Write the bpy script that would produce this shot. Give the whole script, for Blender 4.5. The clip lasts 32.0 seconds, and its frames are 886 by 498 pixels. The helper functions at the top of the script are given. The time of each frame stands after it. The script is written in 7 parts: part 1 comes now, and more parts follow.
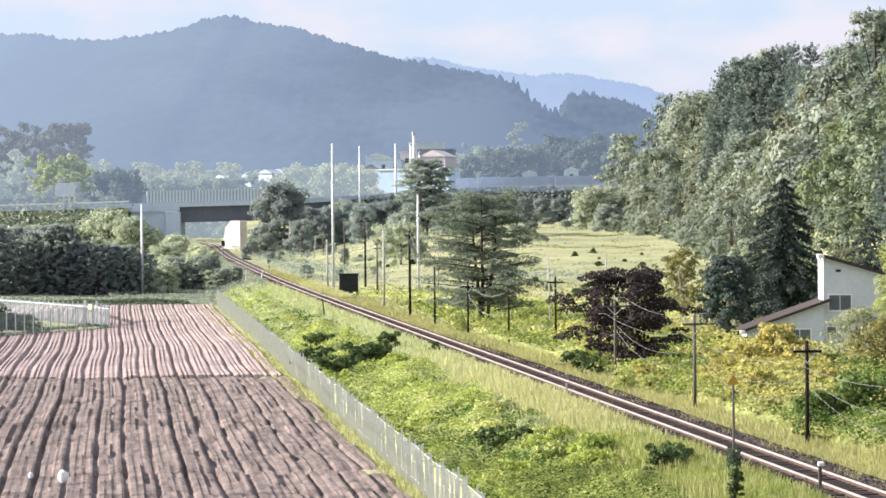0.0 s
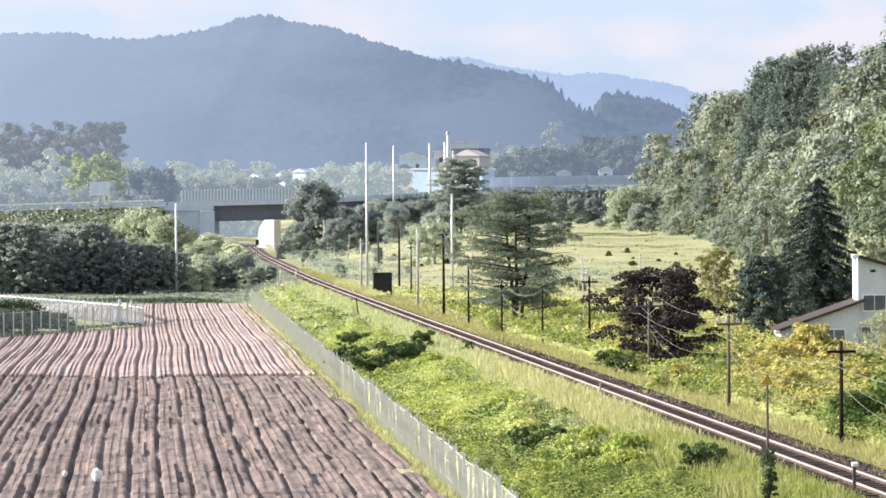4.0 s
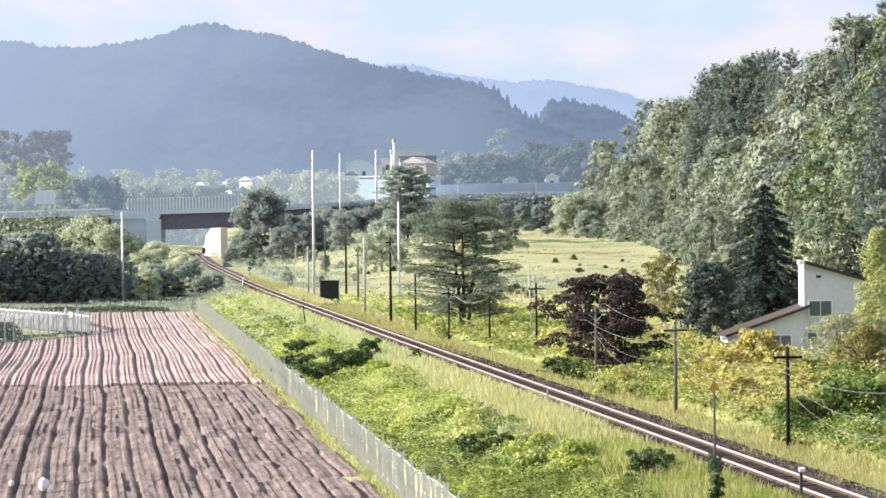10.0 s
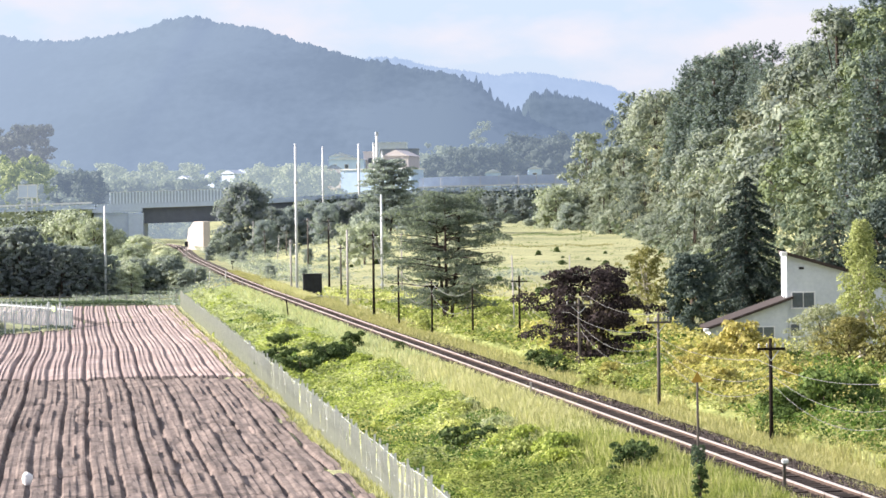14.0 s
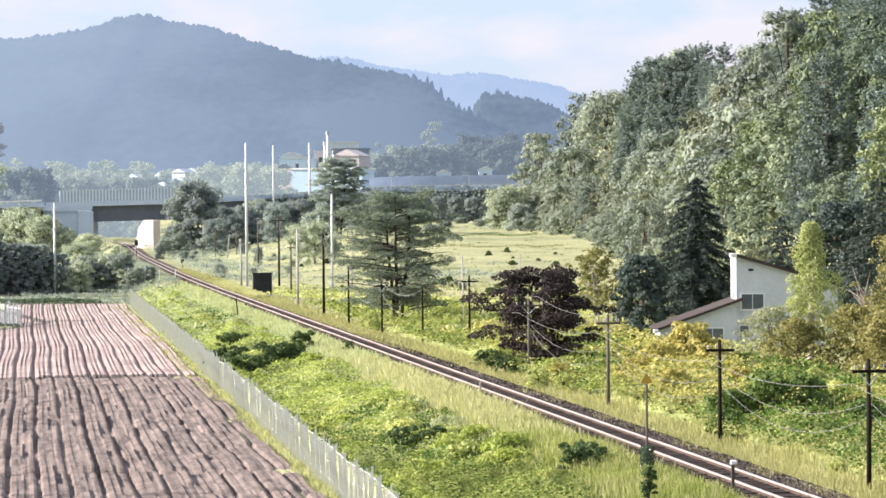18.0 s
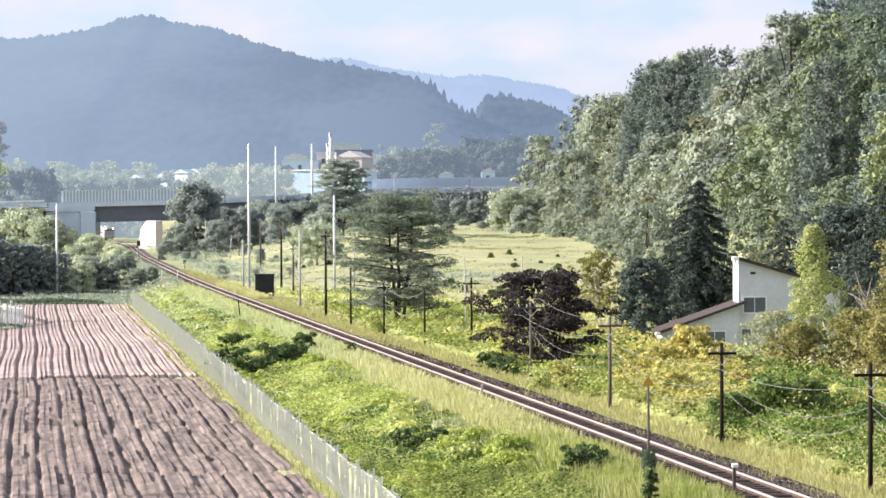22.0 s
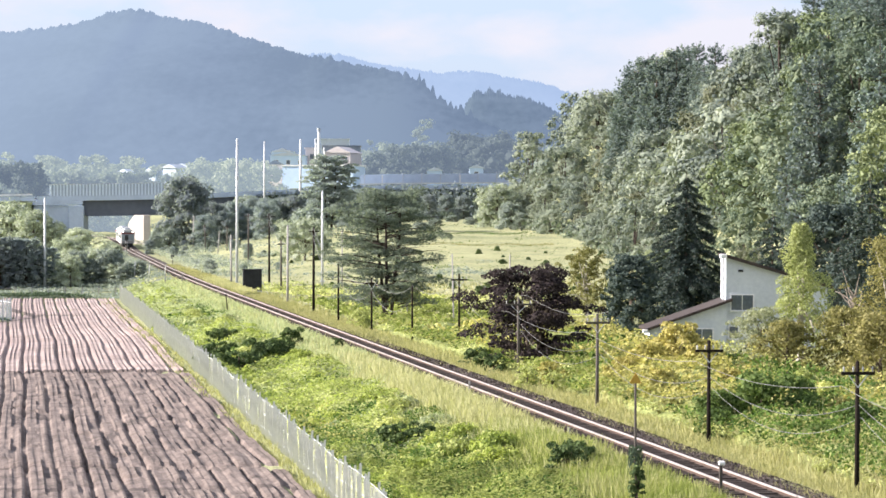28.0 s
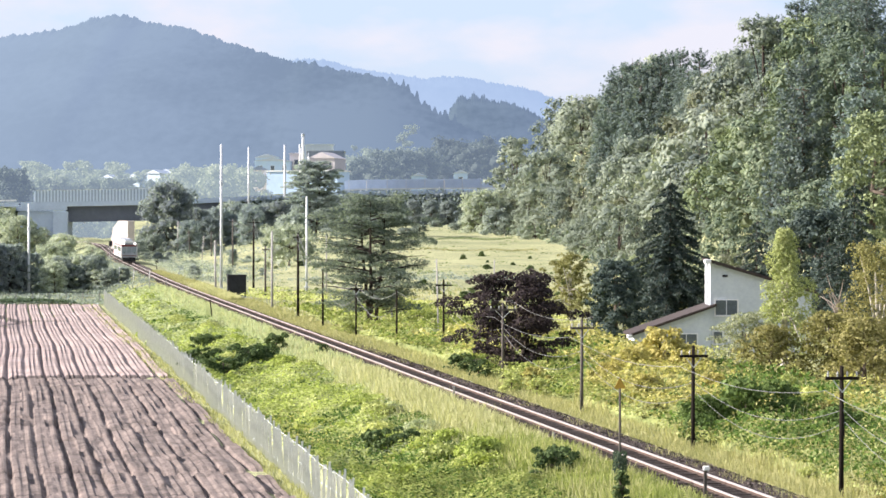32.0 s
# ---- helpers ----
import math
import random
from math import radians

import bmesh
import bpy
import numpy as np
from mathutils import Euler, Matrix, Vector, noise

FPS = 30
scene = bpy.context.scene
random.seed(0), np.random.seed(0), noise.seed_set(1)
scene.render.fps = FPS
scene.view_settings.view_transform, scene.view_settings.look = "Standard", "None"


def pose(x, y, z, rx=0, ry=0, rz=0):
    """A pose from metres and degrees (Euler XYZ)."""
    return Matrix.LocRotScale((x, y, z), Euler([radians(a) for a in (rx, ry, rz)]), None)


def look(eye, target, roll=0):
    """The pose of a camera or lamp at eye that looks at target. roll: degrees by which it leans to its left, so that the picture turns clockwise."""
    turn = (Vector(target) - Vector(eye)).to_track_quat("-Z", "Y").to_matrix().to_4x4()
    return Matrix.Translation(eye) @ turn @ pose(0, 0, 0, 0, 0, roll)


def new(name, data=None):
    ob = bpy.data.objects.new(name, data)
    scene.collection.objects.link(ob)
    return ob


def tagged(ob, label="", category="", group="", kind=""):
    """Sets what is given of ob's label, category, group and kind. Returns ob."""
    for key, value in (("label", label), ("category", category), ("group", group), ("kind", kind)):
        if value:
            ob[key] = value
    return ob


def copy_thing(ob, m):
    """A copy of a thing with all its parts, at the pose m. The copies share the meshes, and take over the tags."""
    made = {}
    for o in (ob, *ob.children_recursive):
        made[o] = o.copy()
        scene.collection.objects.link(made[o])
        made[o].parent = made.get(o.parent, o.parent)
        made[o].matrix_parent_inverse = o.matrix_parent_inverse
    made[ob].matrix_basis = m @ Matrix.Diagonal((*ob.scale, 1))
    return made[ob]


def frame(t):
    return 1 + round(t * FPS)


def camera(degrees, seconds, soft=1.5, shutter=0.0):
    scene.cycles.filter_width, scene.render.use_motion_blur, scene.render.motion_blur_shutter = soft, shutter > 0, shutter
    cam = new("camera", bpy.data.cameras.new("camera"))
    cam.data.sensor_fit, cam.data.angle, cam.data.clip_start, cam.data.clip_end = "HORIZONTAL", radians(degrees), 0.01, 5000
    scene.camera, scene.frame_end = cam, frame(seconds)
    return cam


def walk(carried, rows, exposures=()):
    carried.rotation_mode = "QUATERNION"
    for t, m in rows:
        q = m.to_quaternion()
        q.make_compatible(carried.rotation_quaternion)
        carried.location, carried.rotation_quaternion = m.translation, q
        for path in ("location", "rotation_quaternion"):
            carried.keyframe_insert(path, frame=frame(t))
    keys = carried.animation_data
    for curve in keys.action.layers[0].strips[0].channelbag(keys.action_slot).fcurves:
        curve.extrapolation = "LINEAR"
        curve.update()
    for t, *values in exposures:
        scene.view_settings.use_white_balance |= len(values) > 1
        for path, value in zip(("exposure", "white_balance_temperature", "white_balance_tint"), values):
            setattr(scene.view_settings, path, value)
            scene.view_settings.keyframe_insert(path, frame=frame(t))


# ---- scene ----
# camera: a long lens held by hand on one spot above the fields
cam = camera(17.823, 32.0, soft=1.6)
EYE_Z = 8.65
ROWS = [
    (0, 1.9356, -0.7670, 0.4672),
    (0.5, 2.0114, -0.7341, 0.4431),
    (1, 2.0755, -0.6668, 0.3868),
    (1.5, 2.1520, -0.5950, 0.3903),
    (2, 2.2513, -0.5921, 0.3935),
    (2.5, 2.3903, -0.6507, 0.4041),
    (3, 2.5130, -0.7336, 0.4115),
    (3.5, 2.5965, -0.7878, 0.4148),
    (5.5, 2.6153, -0.6027, 0.2063),
    (6, 2.5821, -0.5435, 0.2080),
    (6.5, 2.5441, -0.5466, 0.2068),
    (7, 2.5120, -0.6199, 0.2885),
    (7.5, 2.4780, -0.6694, 0.3613),
    (8, 2.3912, -0.6829, 0.4268),
    (8.5, 2.2202, -0.6718, 0.4739),
    (9, 1.9891, -0.6590, 0.4853),
    (9.5, 1.7254, -0.6103, 0.5114),
    (10, 1.5427, -0.6342, 0.5823),
    (10.5, 1.4601, -0.6313, 0.6120),
    (11, 1.4378, -0.6673, 0.6104),
    (11.5, 1.4672, -0.6925, 0.6234),
    (12, 1.4590, -0.6965, 0.6155),
    (12.5, 1.4047, -0.6769, 0.6867),
    (13, 1.2986, -0.6840, 0.7420),
    (13.5, 1.2170, -0.7245, 0.7844),
    (15.5, 1.0519, -0.9128, 0.6312),
    (16, 0.9964, -0.8829, 0.5060),
    (16.5, 0.8268, -0.7937, 0.4111),
    (17, 0.5865, -0.7496, 0.3793),
    (17.5, 0.3642, -0.7604, 0.4280),
    (18, 0.1892, -0.7961, 0.4532),
    (18.5, 0.0656, -0.7698, 0.5096),
    (19, -0.0093, -0.6977, 0.5594),
    (19.5, -0.0442, -0.6450, 0.5692),
    (20, -0.0131, -0.5967, 0.5462),
    (20.5, 0.0401, -0.5856, 0.4871),
    (21, 0.1128, -0.6224, 0.4179),
    (21.5, 0.1818, -0.6812, 0.3045),
    (22, 0.2396, -0.7566, 0.2081),
    (22.5, 0.2913, -0.7849, 0.1634),
    (23, 0.3432, -0.7646, 0.1266),
    (23.5, 0.3556, -0.7301, 0.0759),
    (24, 0.3434, -0.6839, 0.0545),
    (24.5, 0.3210, -0.6611, 0.0393),
    (25, 0.2718, -0.6565, 0.0743),
    (25.5, 0.2325, -0.6602, 0.0317),
    (27.5, 0.0792, -0.7822, -0.1016),
    (28, 0.0000, -0.8365, -0.1060),
    (28.5, -0.0878, -0.8793, -0.1098),
    (29, -0.1681, -0.8533, -0.1247),
    (29.5, -0.2465, -0.8226, -0.1139),
    (30, -0.3018, -0.7800, -0.0704),
    (30.5, -0.3140, -0.7870, 0.0008),
    (31, -0.3029, -0.7955, 0.0157),
    (31.5, -0.2972, -0.7697, -0.0154),
    (32, -0.3173, -0.7262, -0.0529),
]
walk(cam, [(t, pose(0, 0, EYE_Z, 90 + pitch, lean, yaw)) for t, yaw, pitch, lean in ROWS], [(0.0, 1.39, 6250, 17), (8.0, 1.42, 6300, 17), (20.0, 1.45, 6300, 17), (32.0, 1.42, 6200, 17)])

# ---- world and sun ----
SUN_EL, SUN_AZ = 25.0, -88.0          # elevation, and bearing clockwise from +y
world = bpy.data.worlds.new("sky")
scene.world = world
world.use_nodes = True
wn, wl = world.node_tree.nodes, world.node_tree.links
wn.clear()
w_out, w_bg = wn.new("ShaderNodeOutputWorld"), wn.new("ShaderNodeBackground")
w_sky, w_tc, w_map = wn.new("ShaderNodeTexSky"), wn.new("ShaderNodeTexCoord"), wn.new("ShaderNodeMapping")
w_noise, w_ramp, w_mix = wn.new("ShaderNodeTexNoise"), wn.new("ShaderNodeValToRGB"), wn.new("ShaderNodeMixRGB")
w_sky.sky_type, w_sky.sun_disc = "NISHITA", False
w_sky.sun_elevation, w_sky.sun_rotation = radians(SUN_EL), radians(SUN_AZ)
w_sky.air_density, w_sky.dust_density, w_sky.ozone_density = 1.0, 1.6, 1.5
w_map.inputs["Scale"].default_value = (7, 7, 16)
w_noise.inputs["Scale"].default_value = 2.2
w_noise.inputs["Detail"].default_value = 6
w_noise.inputs["Roughness"].default_value = 0.5
w_ramp.color_ramp.elements[0].position, w_ramp.color_ramp.elements[1].position = 0.43, 0.60
w_mix.inputs[2].default_value = (2.72, 2.74, 2.84, 1)
w_thin = wn.new("ShaderNodeMixRGB")                      # thin high cloud that whitens the whole sky
w_thin.inputs[0].default_value, w_thin.inputs[2].default_value = 0.8, (1.88, 2.28, 2.82, 1)
wl.new(w_tc.outputs["Generated"], w_map.inputs["Vector"])
wl.new(w_map.outputs[0], w_noise.inputs["Vector"])
wl.new(w_noise.outputs[0], w_ramp.inputs[0])
wl.new(w_ramp.outputs[0], w_mix.inputs[0])
wl.new(w_sky.outputs[0], w_thin.inputs[1])
wl.new(w_thin.outputs[0], w_mix.inputs[1])
wl.new(w_mix.outputs[0], w_bg.inputs[0])
wl.new(w_bg.outputs[0], w_out.inputs[0])
w_bg.inputs[1].default_value = 0.12
sun = new("sun", bpy.data.lights.new("sun", "SUN"))
sun.data.energy, sun.data.angle, sun.data.color = 5.0, radians(0.6), (1.0, 0.925, 0.81)
_el, _az = radians(SUN_EL), radians(SUN_AZ)
sun.matrix_world = look((math.sin(_az) * math.cos(_el) * 50, math.cos(_az) * math.cos(_el) * 50, math.sin(_el) * 50), (0, 0, 0))


# ---- materials ----
def nodes_of(name):
    m = bpy.data.materials.new(name)
    m.use_nodes = True
    n, l = m.node_tree.nodes, m.node_tree.links
    return m, n, l, n["Principled BSDF"]


def ramp_node(n, l, fac, stops):
    r = n.new("ShaderNodeValToRGB")
    while len(r.color_ramp.elements) < len(stops):
        r.color_ramp.elements.new(0.5)
    for e, (p, c) in zip(r.color_ramp.elements, stops):
        e.position, e.color = p, (*c, 1)
    l.new(fac, r.inputs[0])
    return r.outputs[0]


def noise_node(n, l, scale, detail=4, rough=0.6, stretch=(1, 1, 1), coord="Object"):
    tc, mp, tx = n.new("ShaderNodeTexCoord"), n.new("ShaderNodeMapping"), n.new("ShaderNodeTexNoise")
    mp.inputs["Scale"].default_value = stretch
    tx.inputs["Scale"].default_value, tx.inputs["Detail"].default_value, tx.inputs["Roughness"].default_value = scale, detail, rough
    l.new(tc.outputs[coord], mp.inputs[0])
    l.new(mp.outputs[0], tx.inputs["Vector"])
    return tx.outputs[0]


def mix_node(n, l, fac, a, b, kind="MIX"):
    m = n.new("ShaderNodeMixRGB")
    m.blend_type = kind
    for i, v in enumerate((fac, a, b)):
        if isinstance(v, (int, float)):
            m.inputs[i].default_value = v
        elif isinstance(v, tuple):
            m.inputs[i].default_value = (*v, 1)
        else:
            l.new(v, m.inputs[i])
    return m.outputs[0]


def surface(name, dark, light, scale=1.0, rough=0.8, metal=0.0, bump=0.0, fine=8.0, stretch=(1, 1, 1), spec=0.3):
    """A plain weathered surface: stains at one scale, grain at a finer one."""
    m, n, l, b = nodes_of(name)
    a = noise_node(n, l, scale, 5, 0.65, stretch)
    g = noise_node(n, l, scale * fine, 3, 0.7, stretch)
    f = mix_node(n, l, 0.4, a, g)
    l.new(ramp_node(n, l, f, [(0.32, dark), (0.68, light)]), b.inputs["Base Color"])
    b.inputs["Roughness"].default_value, b.inputs["Metallic"].default_value = rough, metal
    b.inputs["Specular IOR Level"].default_value = spec
    if bump:
        bp = n.new("ShaderNodeBump")
        bp.inputs["Strength"].default_value, bp.inputs["Distance"].default_value = bump, 0.05
        l.new(g, bp.inputs["Height"])
        l.new(bp.outputs[0], b.inputs["Normal"])
    return m


def foliage(name, dark, mid, light, through_it=0.35, rough=0.8, patch=0.15, vary=0.12, even=0.45):
    """Leaves: each its own tone, patches of hue over the crown, some light let through."""
    m, n, l, b = nodes_of(name)
    geo, tr, mx = n.new("ShaderNodeNewGeometry"), n.new("ShaderNodeBsdfTranslucent"), n.new("ShaderNodeMixShader")
    patchy = noise_node(n, l, patch, 3, 0.6)
    f = mix_node(n, l, even, geo.outputs["Random Per Island"], patchy)
    w = 0.52 - 0.48 * even
    c = ramp_node(n, l, f, [(0.5 - w, dark), (0.5, mid), (0.5 + w, light)])
    info, hsv, mr1, mr2 = n.new("ShaderNodeObjectInfo"), n.new("ShaderNodeHueSaturation"), n.new("ShaderNodeMapRange"), n.new("ShaderNodeMapRange")
    l.new(info.outputs["Random"], mr1.inputs[0])
    l.new(info.outputs["Random"], mr2.inputs[0])
    mr1.inputs[3].default_value, mr1.inputs[4].default_value = 1.0 - vary, 1.0 + vary
    mr2.inputs[3].default_value, mr2.inputs[4].default_value = 0.5 + vary * 0.07, 0.5 - vary * 0.05
    l.new(mr1.outputs[0], hsv.inputs["Value"])
    l.new(mr2.outputs[0], hsv.inputs["Hue"])
    l.new(c, hsv.inputs["Color"])
    c = hsv.outputs[0]
    l.new(c, b.inputs["Base Color"])
    l.new(mix_node(n, l, 0.6, c, (0.5, 0.54, 0.2), "OVERLAY"), tr.inputs[0])
    b.inputs["Roughness"].default_value, b.inputs["Specular IOR Level"].default_value = rough, 0.1
    mx.inputs[0].default_value = through_it
    out = n["Material Output"]
    l.new(b.outputs[0], mx.inputs[1])
    l.new(tr.outputs[0], mx.inputs[2])
    l.new(mx.outputs[0], out.inputs[0])
    return m


M_BARK = surface("bark", (0.05, 0.04, 0.03), (0.14, 0.11, 0.085), 2.0, 0.9, bump=0.5, stretch=(4, 4, 1))
M_BIRCH = surface("pale_bark", (0.22, 0.2, 0.16), (0.5, 0.47, 0.4), 2.0, 0.85, stretch=(1, 1, 4))
M_LEAF = foliage("leaf_green", (0.055, 0.09, 0.028), (0.11, 0.165, 0.052), (0.19, 0.26, 0.09))
M_LEAF_D = foliage("leaf_deep_green", (0.042, 0.066, 0.046), (0.075, 0.11, 0.075), (0.125, 0.168, 0.108))
M_LEAF_O = foliage("leaf_olive", (0.13, 0.125, 0.05), (0.235, 0.225, 0.09), (0.37, 0.34, 0.15))
M_WOOD_A = foliage("wood_leaf_green", (0.082, 0.112, 0.066), (0.17, 0.21, 0.113), (0.255, 0.298, 0.16), 0.2, patch=0.4, vary=0.36, even=0.6)
M_WOOD_B = foliage("wood_leaf_deep", (0.062, 0.09, 0.067), (0.127, 0.166, 0.115), (0.212, 0.25, 0.162), 0.2, patch=0.4, vary=0.38, even=0.6)
M_WOOD_C = foliage("wood_leaf_olive", (0.093, 0.113, 0.062), (0.185, 0.208, 0.108), (0.27, 0.286, 0.15), 0.2, patch=0.4, vary=0.36, even=0.6)
M_WOOD_D = foliage("wood_leaf_dry", (0.115, 0.13, 0.092), (0.19, 0.205, 0.142), (0.255, 0.268, 0.185), 0.3, patch=0.4, vary=0.12, even=0.7)
# Haze over the far hillside put into two paler leaf colours.
M_WOOD_FA = foliage("wood_leaf_hazed", (0.15, 0.183, 0.155), (0.242, 0.28, 0.223), (0.33, 0.364, 0.282), 0.28, patch=0.3, vary=0.22, even=0.6)
M_WOOD_FB = foliage("wood_leaf_hazed_deep", (0.12, 0.156, 0.145), (0.207, 0.247, 0.21), (0.296, 0.332, 0.265), 0.28, patch=0.3, vary=0.22, even=0.6)
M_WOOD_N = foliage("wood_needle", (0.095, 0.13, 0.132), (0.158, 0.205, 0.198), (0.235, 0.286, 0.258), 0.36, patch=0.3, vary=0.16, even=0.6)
M_LEAF_Y = foliage("leaf_yellow_green", (0.17, 0.22, 0.055), (0.39, 0.45, 0.12), (0.60, 0.645, 0.23), 0.45, patch=0.7, even=0.7)
M_LEAF_P = foliage("leaf_pale_green", (0.18, 0.215, 0.09), (0.33, 0.37, 0.165), (0.48, 0.515, 0.27), 0.45)
M_LEAF_GOLD = foliage("leaf_golden", (0.25, 0.228, 0.08), (0.455, 0.41, 0.145), (0.66, 0.59, 0.25), 0.42, patch=0.6, even=0.6)
M_LEAF_R = foliage("leaf_purple", (0.020, 0.016, 0.019), (0.041, 0.032, 0.034), (0.095, 0.076, 0.07), 0.2)
M_NEEDLE = foliage("needle_dark", (0.036, 0.054, 0.05), (0.066, 0.092, 0.082), (0.128, 0.158, 0.132), 0.2)
M_WEED = foliage("weed_green", (0.20, 0.235, 0.085), (0.47, 0.505, 0.195), (0.72, 0.74, 0.34), 0.42, patch=0.6, even=0.7)
M_WEED_P = foliage("weed_pale", (0.24, 0.29, 0.16), (0.41, 0.45, 0.26), (0.58, 0.61, 0.39), 0.38, patch=0.6, even=0.7)
M_STRAW = foliage("grass_straw", (0.33, 0.335, 0.17), (0.505, 0.495, 0.27), (0.655, 0.63, 0.385), 0.35, patch=0.3)
M_MEADOW = foliage("grass_meadow", (0.22, 0.23, 0.105), (0.36, 0.35, 0.165), (0.51, 0.475, 0.25), 0.35, patch=0.06)
M_DRY = surface("dry_wood", (0.16, 0.13, 0.105), (0.36, 0.31, 0.26), 2.0, 0.9)
M_RAIL = surface("rail_steel", (0.46, 0.40, 0.375), (0.66, 0.59, 0.555), 3.0, 0.4, 0.4)
M_RUST = surface("rust", (0.05, 0.034, 0.027), (0.125, 0.085, 0.066), 6.0, 0.85, 0.1)
M_BALLAST = surface("ballast_stone", (0.024, 0.019, 0.016), (0.13, 0.106, 0.09), 5.0, 0.95, bump=1.0)
M_SLEEPER = surface("sleeper_wood", (0.025, 0.019, 0.016), (0.075, 0.058, 0.048), 3.0, 0.9, bump=0.4)
M_SOIL = surface("tilled_soil", (0.15, 0.113, 0.104), (0.37, 0.295, 0.27), 0.35, 0.95, bump=0.9, fine=14)
M_SOIL_N = surface("rough_soil", (0.04, 0.03, 0.026), (0.258, 0.206, 0.18), 0.9, 0.95, bump=0.8, fine=6, stretch=(1.1, 0.6, 1))
M_SOIL_D = surface("damp_and_shaded_soil", (0.045, 0.034, 0.03), (0.11, 0.085, 0.075), 0.8, 0.95, bump=0.8)
M_CONC = surface("concrete", (0.33, 0.36, 0.40), (0.47, 0.50, 0.54), 0.5, 0.85, bump=0.1)
# Warm tone of the sunlight put into the abutment's concrete.
M_CONC_W = surface("sunlit_concrete", (0.42, 0.37, 0.335), (0.56, 0.505, 0.46), 0.6, 0.8)
# Dark girder paint, with the blue of the haze mixed in.
M_STEEL_D = surface("hazed_dark_girder", (0.085, 0.098, 0.125), (0.125, 0.142, 0.175), 0.8, 0.6, 0.0)
M_GALV = surface("galvanised_steel", (0.45, 0.47, 0.49), (0.66, 0.68, 0.70), 1.5, 0.5, 0.35)
# The haze's light blue is put into the barrier panel colours.
M_PANEL = surface("barrier_panel", (0.56, 0.64, 0.74), (0.70, 0.78, 0.87), 0.7, 0.5, 0.1)
M_PANEL_M = surface("wind_fence_panel", (0.40, 0.48, 0.59), (0.52, 0.60, 0.71), 0.7, 0.5, 0.1)
M_PANEL_D = surface("barrier_recess", (0.30, 0.37, 0.46), (0.40, 0.47, 0.56), 0.7, 0.5, 0.1)
M_WHITE = surface("white_paint", (0.66, 0.66, 0.65), (0.82, 0.82, 0.81), 0.8, 0.6)
# Tree shade and its blue cast put into the white wall's colour.
M_HOUSE = surface("shaded_white_wall", (0.46, 0.495, 0.53), (0.61, 0.64, 0.665), 0.5, 0.75)
M_CREAM = surface("cream_wall", (0.58, 0.53, 0.52), (0.70, 0.64, 0.63), 0.6, 0.8)
M_BLUEWALL = surface("blue_hazed_wall", (0.42, 0.56, 0.76), (0.54, 0.67, 0.85), 0.5, 0.6)
M_ROOF_B = surface("brown_roof", (0.03, 0.022, 0.019), (0.065, 0.048, 0.04), 1.2, 0.7, stretch=(1, 6, 1))
M_ROOF_G = surface("grey_roof", (0.18, 0.215, 0.27), (0.28, 0.325, 0.39), 1.0, 0.6)
M_WOODPOLE = surface("creosoted_pole", (0.010, 0.008, 0.007), (0.030, 0.024, 0.020), 2.0, 0.95, stretch=(6, 6, 0.6), spec=0.05)
M_WOODPOLE_G = surface("grey_weathered_pole", (0.05, 0.044, 0.038), (0.12, 0.105, 0.09), 2.0, 0.85, stretch=(6, 6, 0.6))
M_POLE_C = surface("concrete_pole", (0.26, 0.25, 0.235), (0.42, 0.40, 0.375), 1.5, 0.8, stretch=(3, 3, 0.5))
M_BLACK = surface("black_cover", (0.012, 0.013, 0.014), (0.035, 0.036, 0.038), 1.5, 0.6)
M_WIRE = surface("wire", (0.12, 0.12, 0.12), (0.26, 0.26, 0.25), 1.0, 0.5)
M_PORCELAIN = surface("porcelain", (0.38, 0.38, 0.37), (0.5, 0.5, 0.49), 3.0, 0.25)
M_GLASS_D = surface("window_glass", (0.02, 0.025, 0.03), (0.05, 0.06, 0.07), 0.8, 0.08, spec=0.6)
M_YELLOW = surface("yellow_sign", (0.42, 0.25, 0.03), (0.54, 0.34, 0.05), 3.0, 0.5)
M_TRAIN_S = surface("train_steel", (0.56, 0.56, 0.555), (0.70, 0.70, 0.69), 0.6, 0.45, 0.2)
M_TRAIN_R = surface("train_red_band", (0.42, 0.10, 0.10), (0.55, 0.16, 0.15), 0.8, 0.45)
M_ROAD = surface("asphalt", (0.04, 0.04, 0.042), (0.075, 0.075, 0.078), 1.5, 0.9)


def glow(name, colour, strength):
    m, n, l, b = nodes_of(name)
    b.inputs["Emission Color"].default_value, b.inputs["Emission Strength"].default_value = (*colour, 1), strength
    return m


M_LAMP = glow("headlight", (1.0, 0.93, 0.8), 3.0)


def ground_material():
    """Turf: green by the track, paler and drier over the meadow, bare earth in spots."""
    m, n, l, b = nodes_of("turf")
    big, mid, fine = noise_node(n, l, 0.03, 5, 0.6, (0.35, 1.0, 1)), noise_node(n, l, 0.16, 6, 0.75, (0.4, 1.0, 1)), noise_node(n, l, 2.5, 4, 0.75)
    f = mix_node(n, l, 0.5, mix_node(n, l, 0.5, big, mid), fine)
    c = ramp_node(n, l, f, [(0.36, (0.13, 0.165, 0.085)), (0.46, (0.25, 0.265, 0.145)), (0.54, (0.385, 0.385, 0.21)), (0.66, (0.50, 0.475, 0.28))])
    l.new(c, b.inputs["Base Color"])
    b.inputs["Roughness"].default_value, b.inputs["Specular IOR Level"].default_value = 0.95, 0.1
    bp = n.new("ShaderNodeBump")
    bp.inputs["Strength"].default_value, bp.inputs["Distance"].default_value = 0.8, 0.25
    l.new(fine, bp.inputs["Height"])
    l.new(bp.outputs[0], b.inputs["Normal"])
    return m


M_TURF = ground_material()


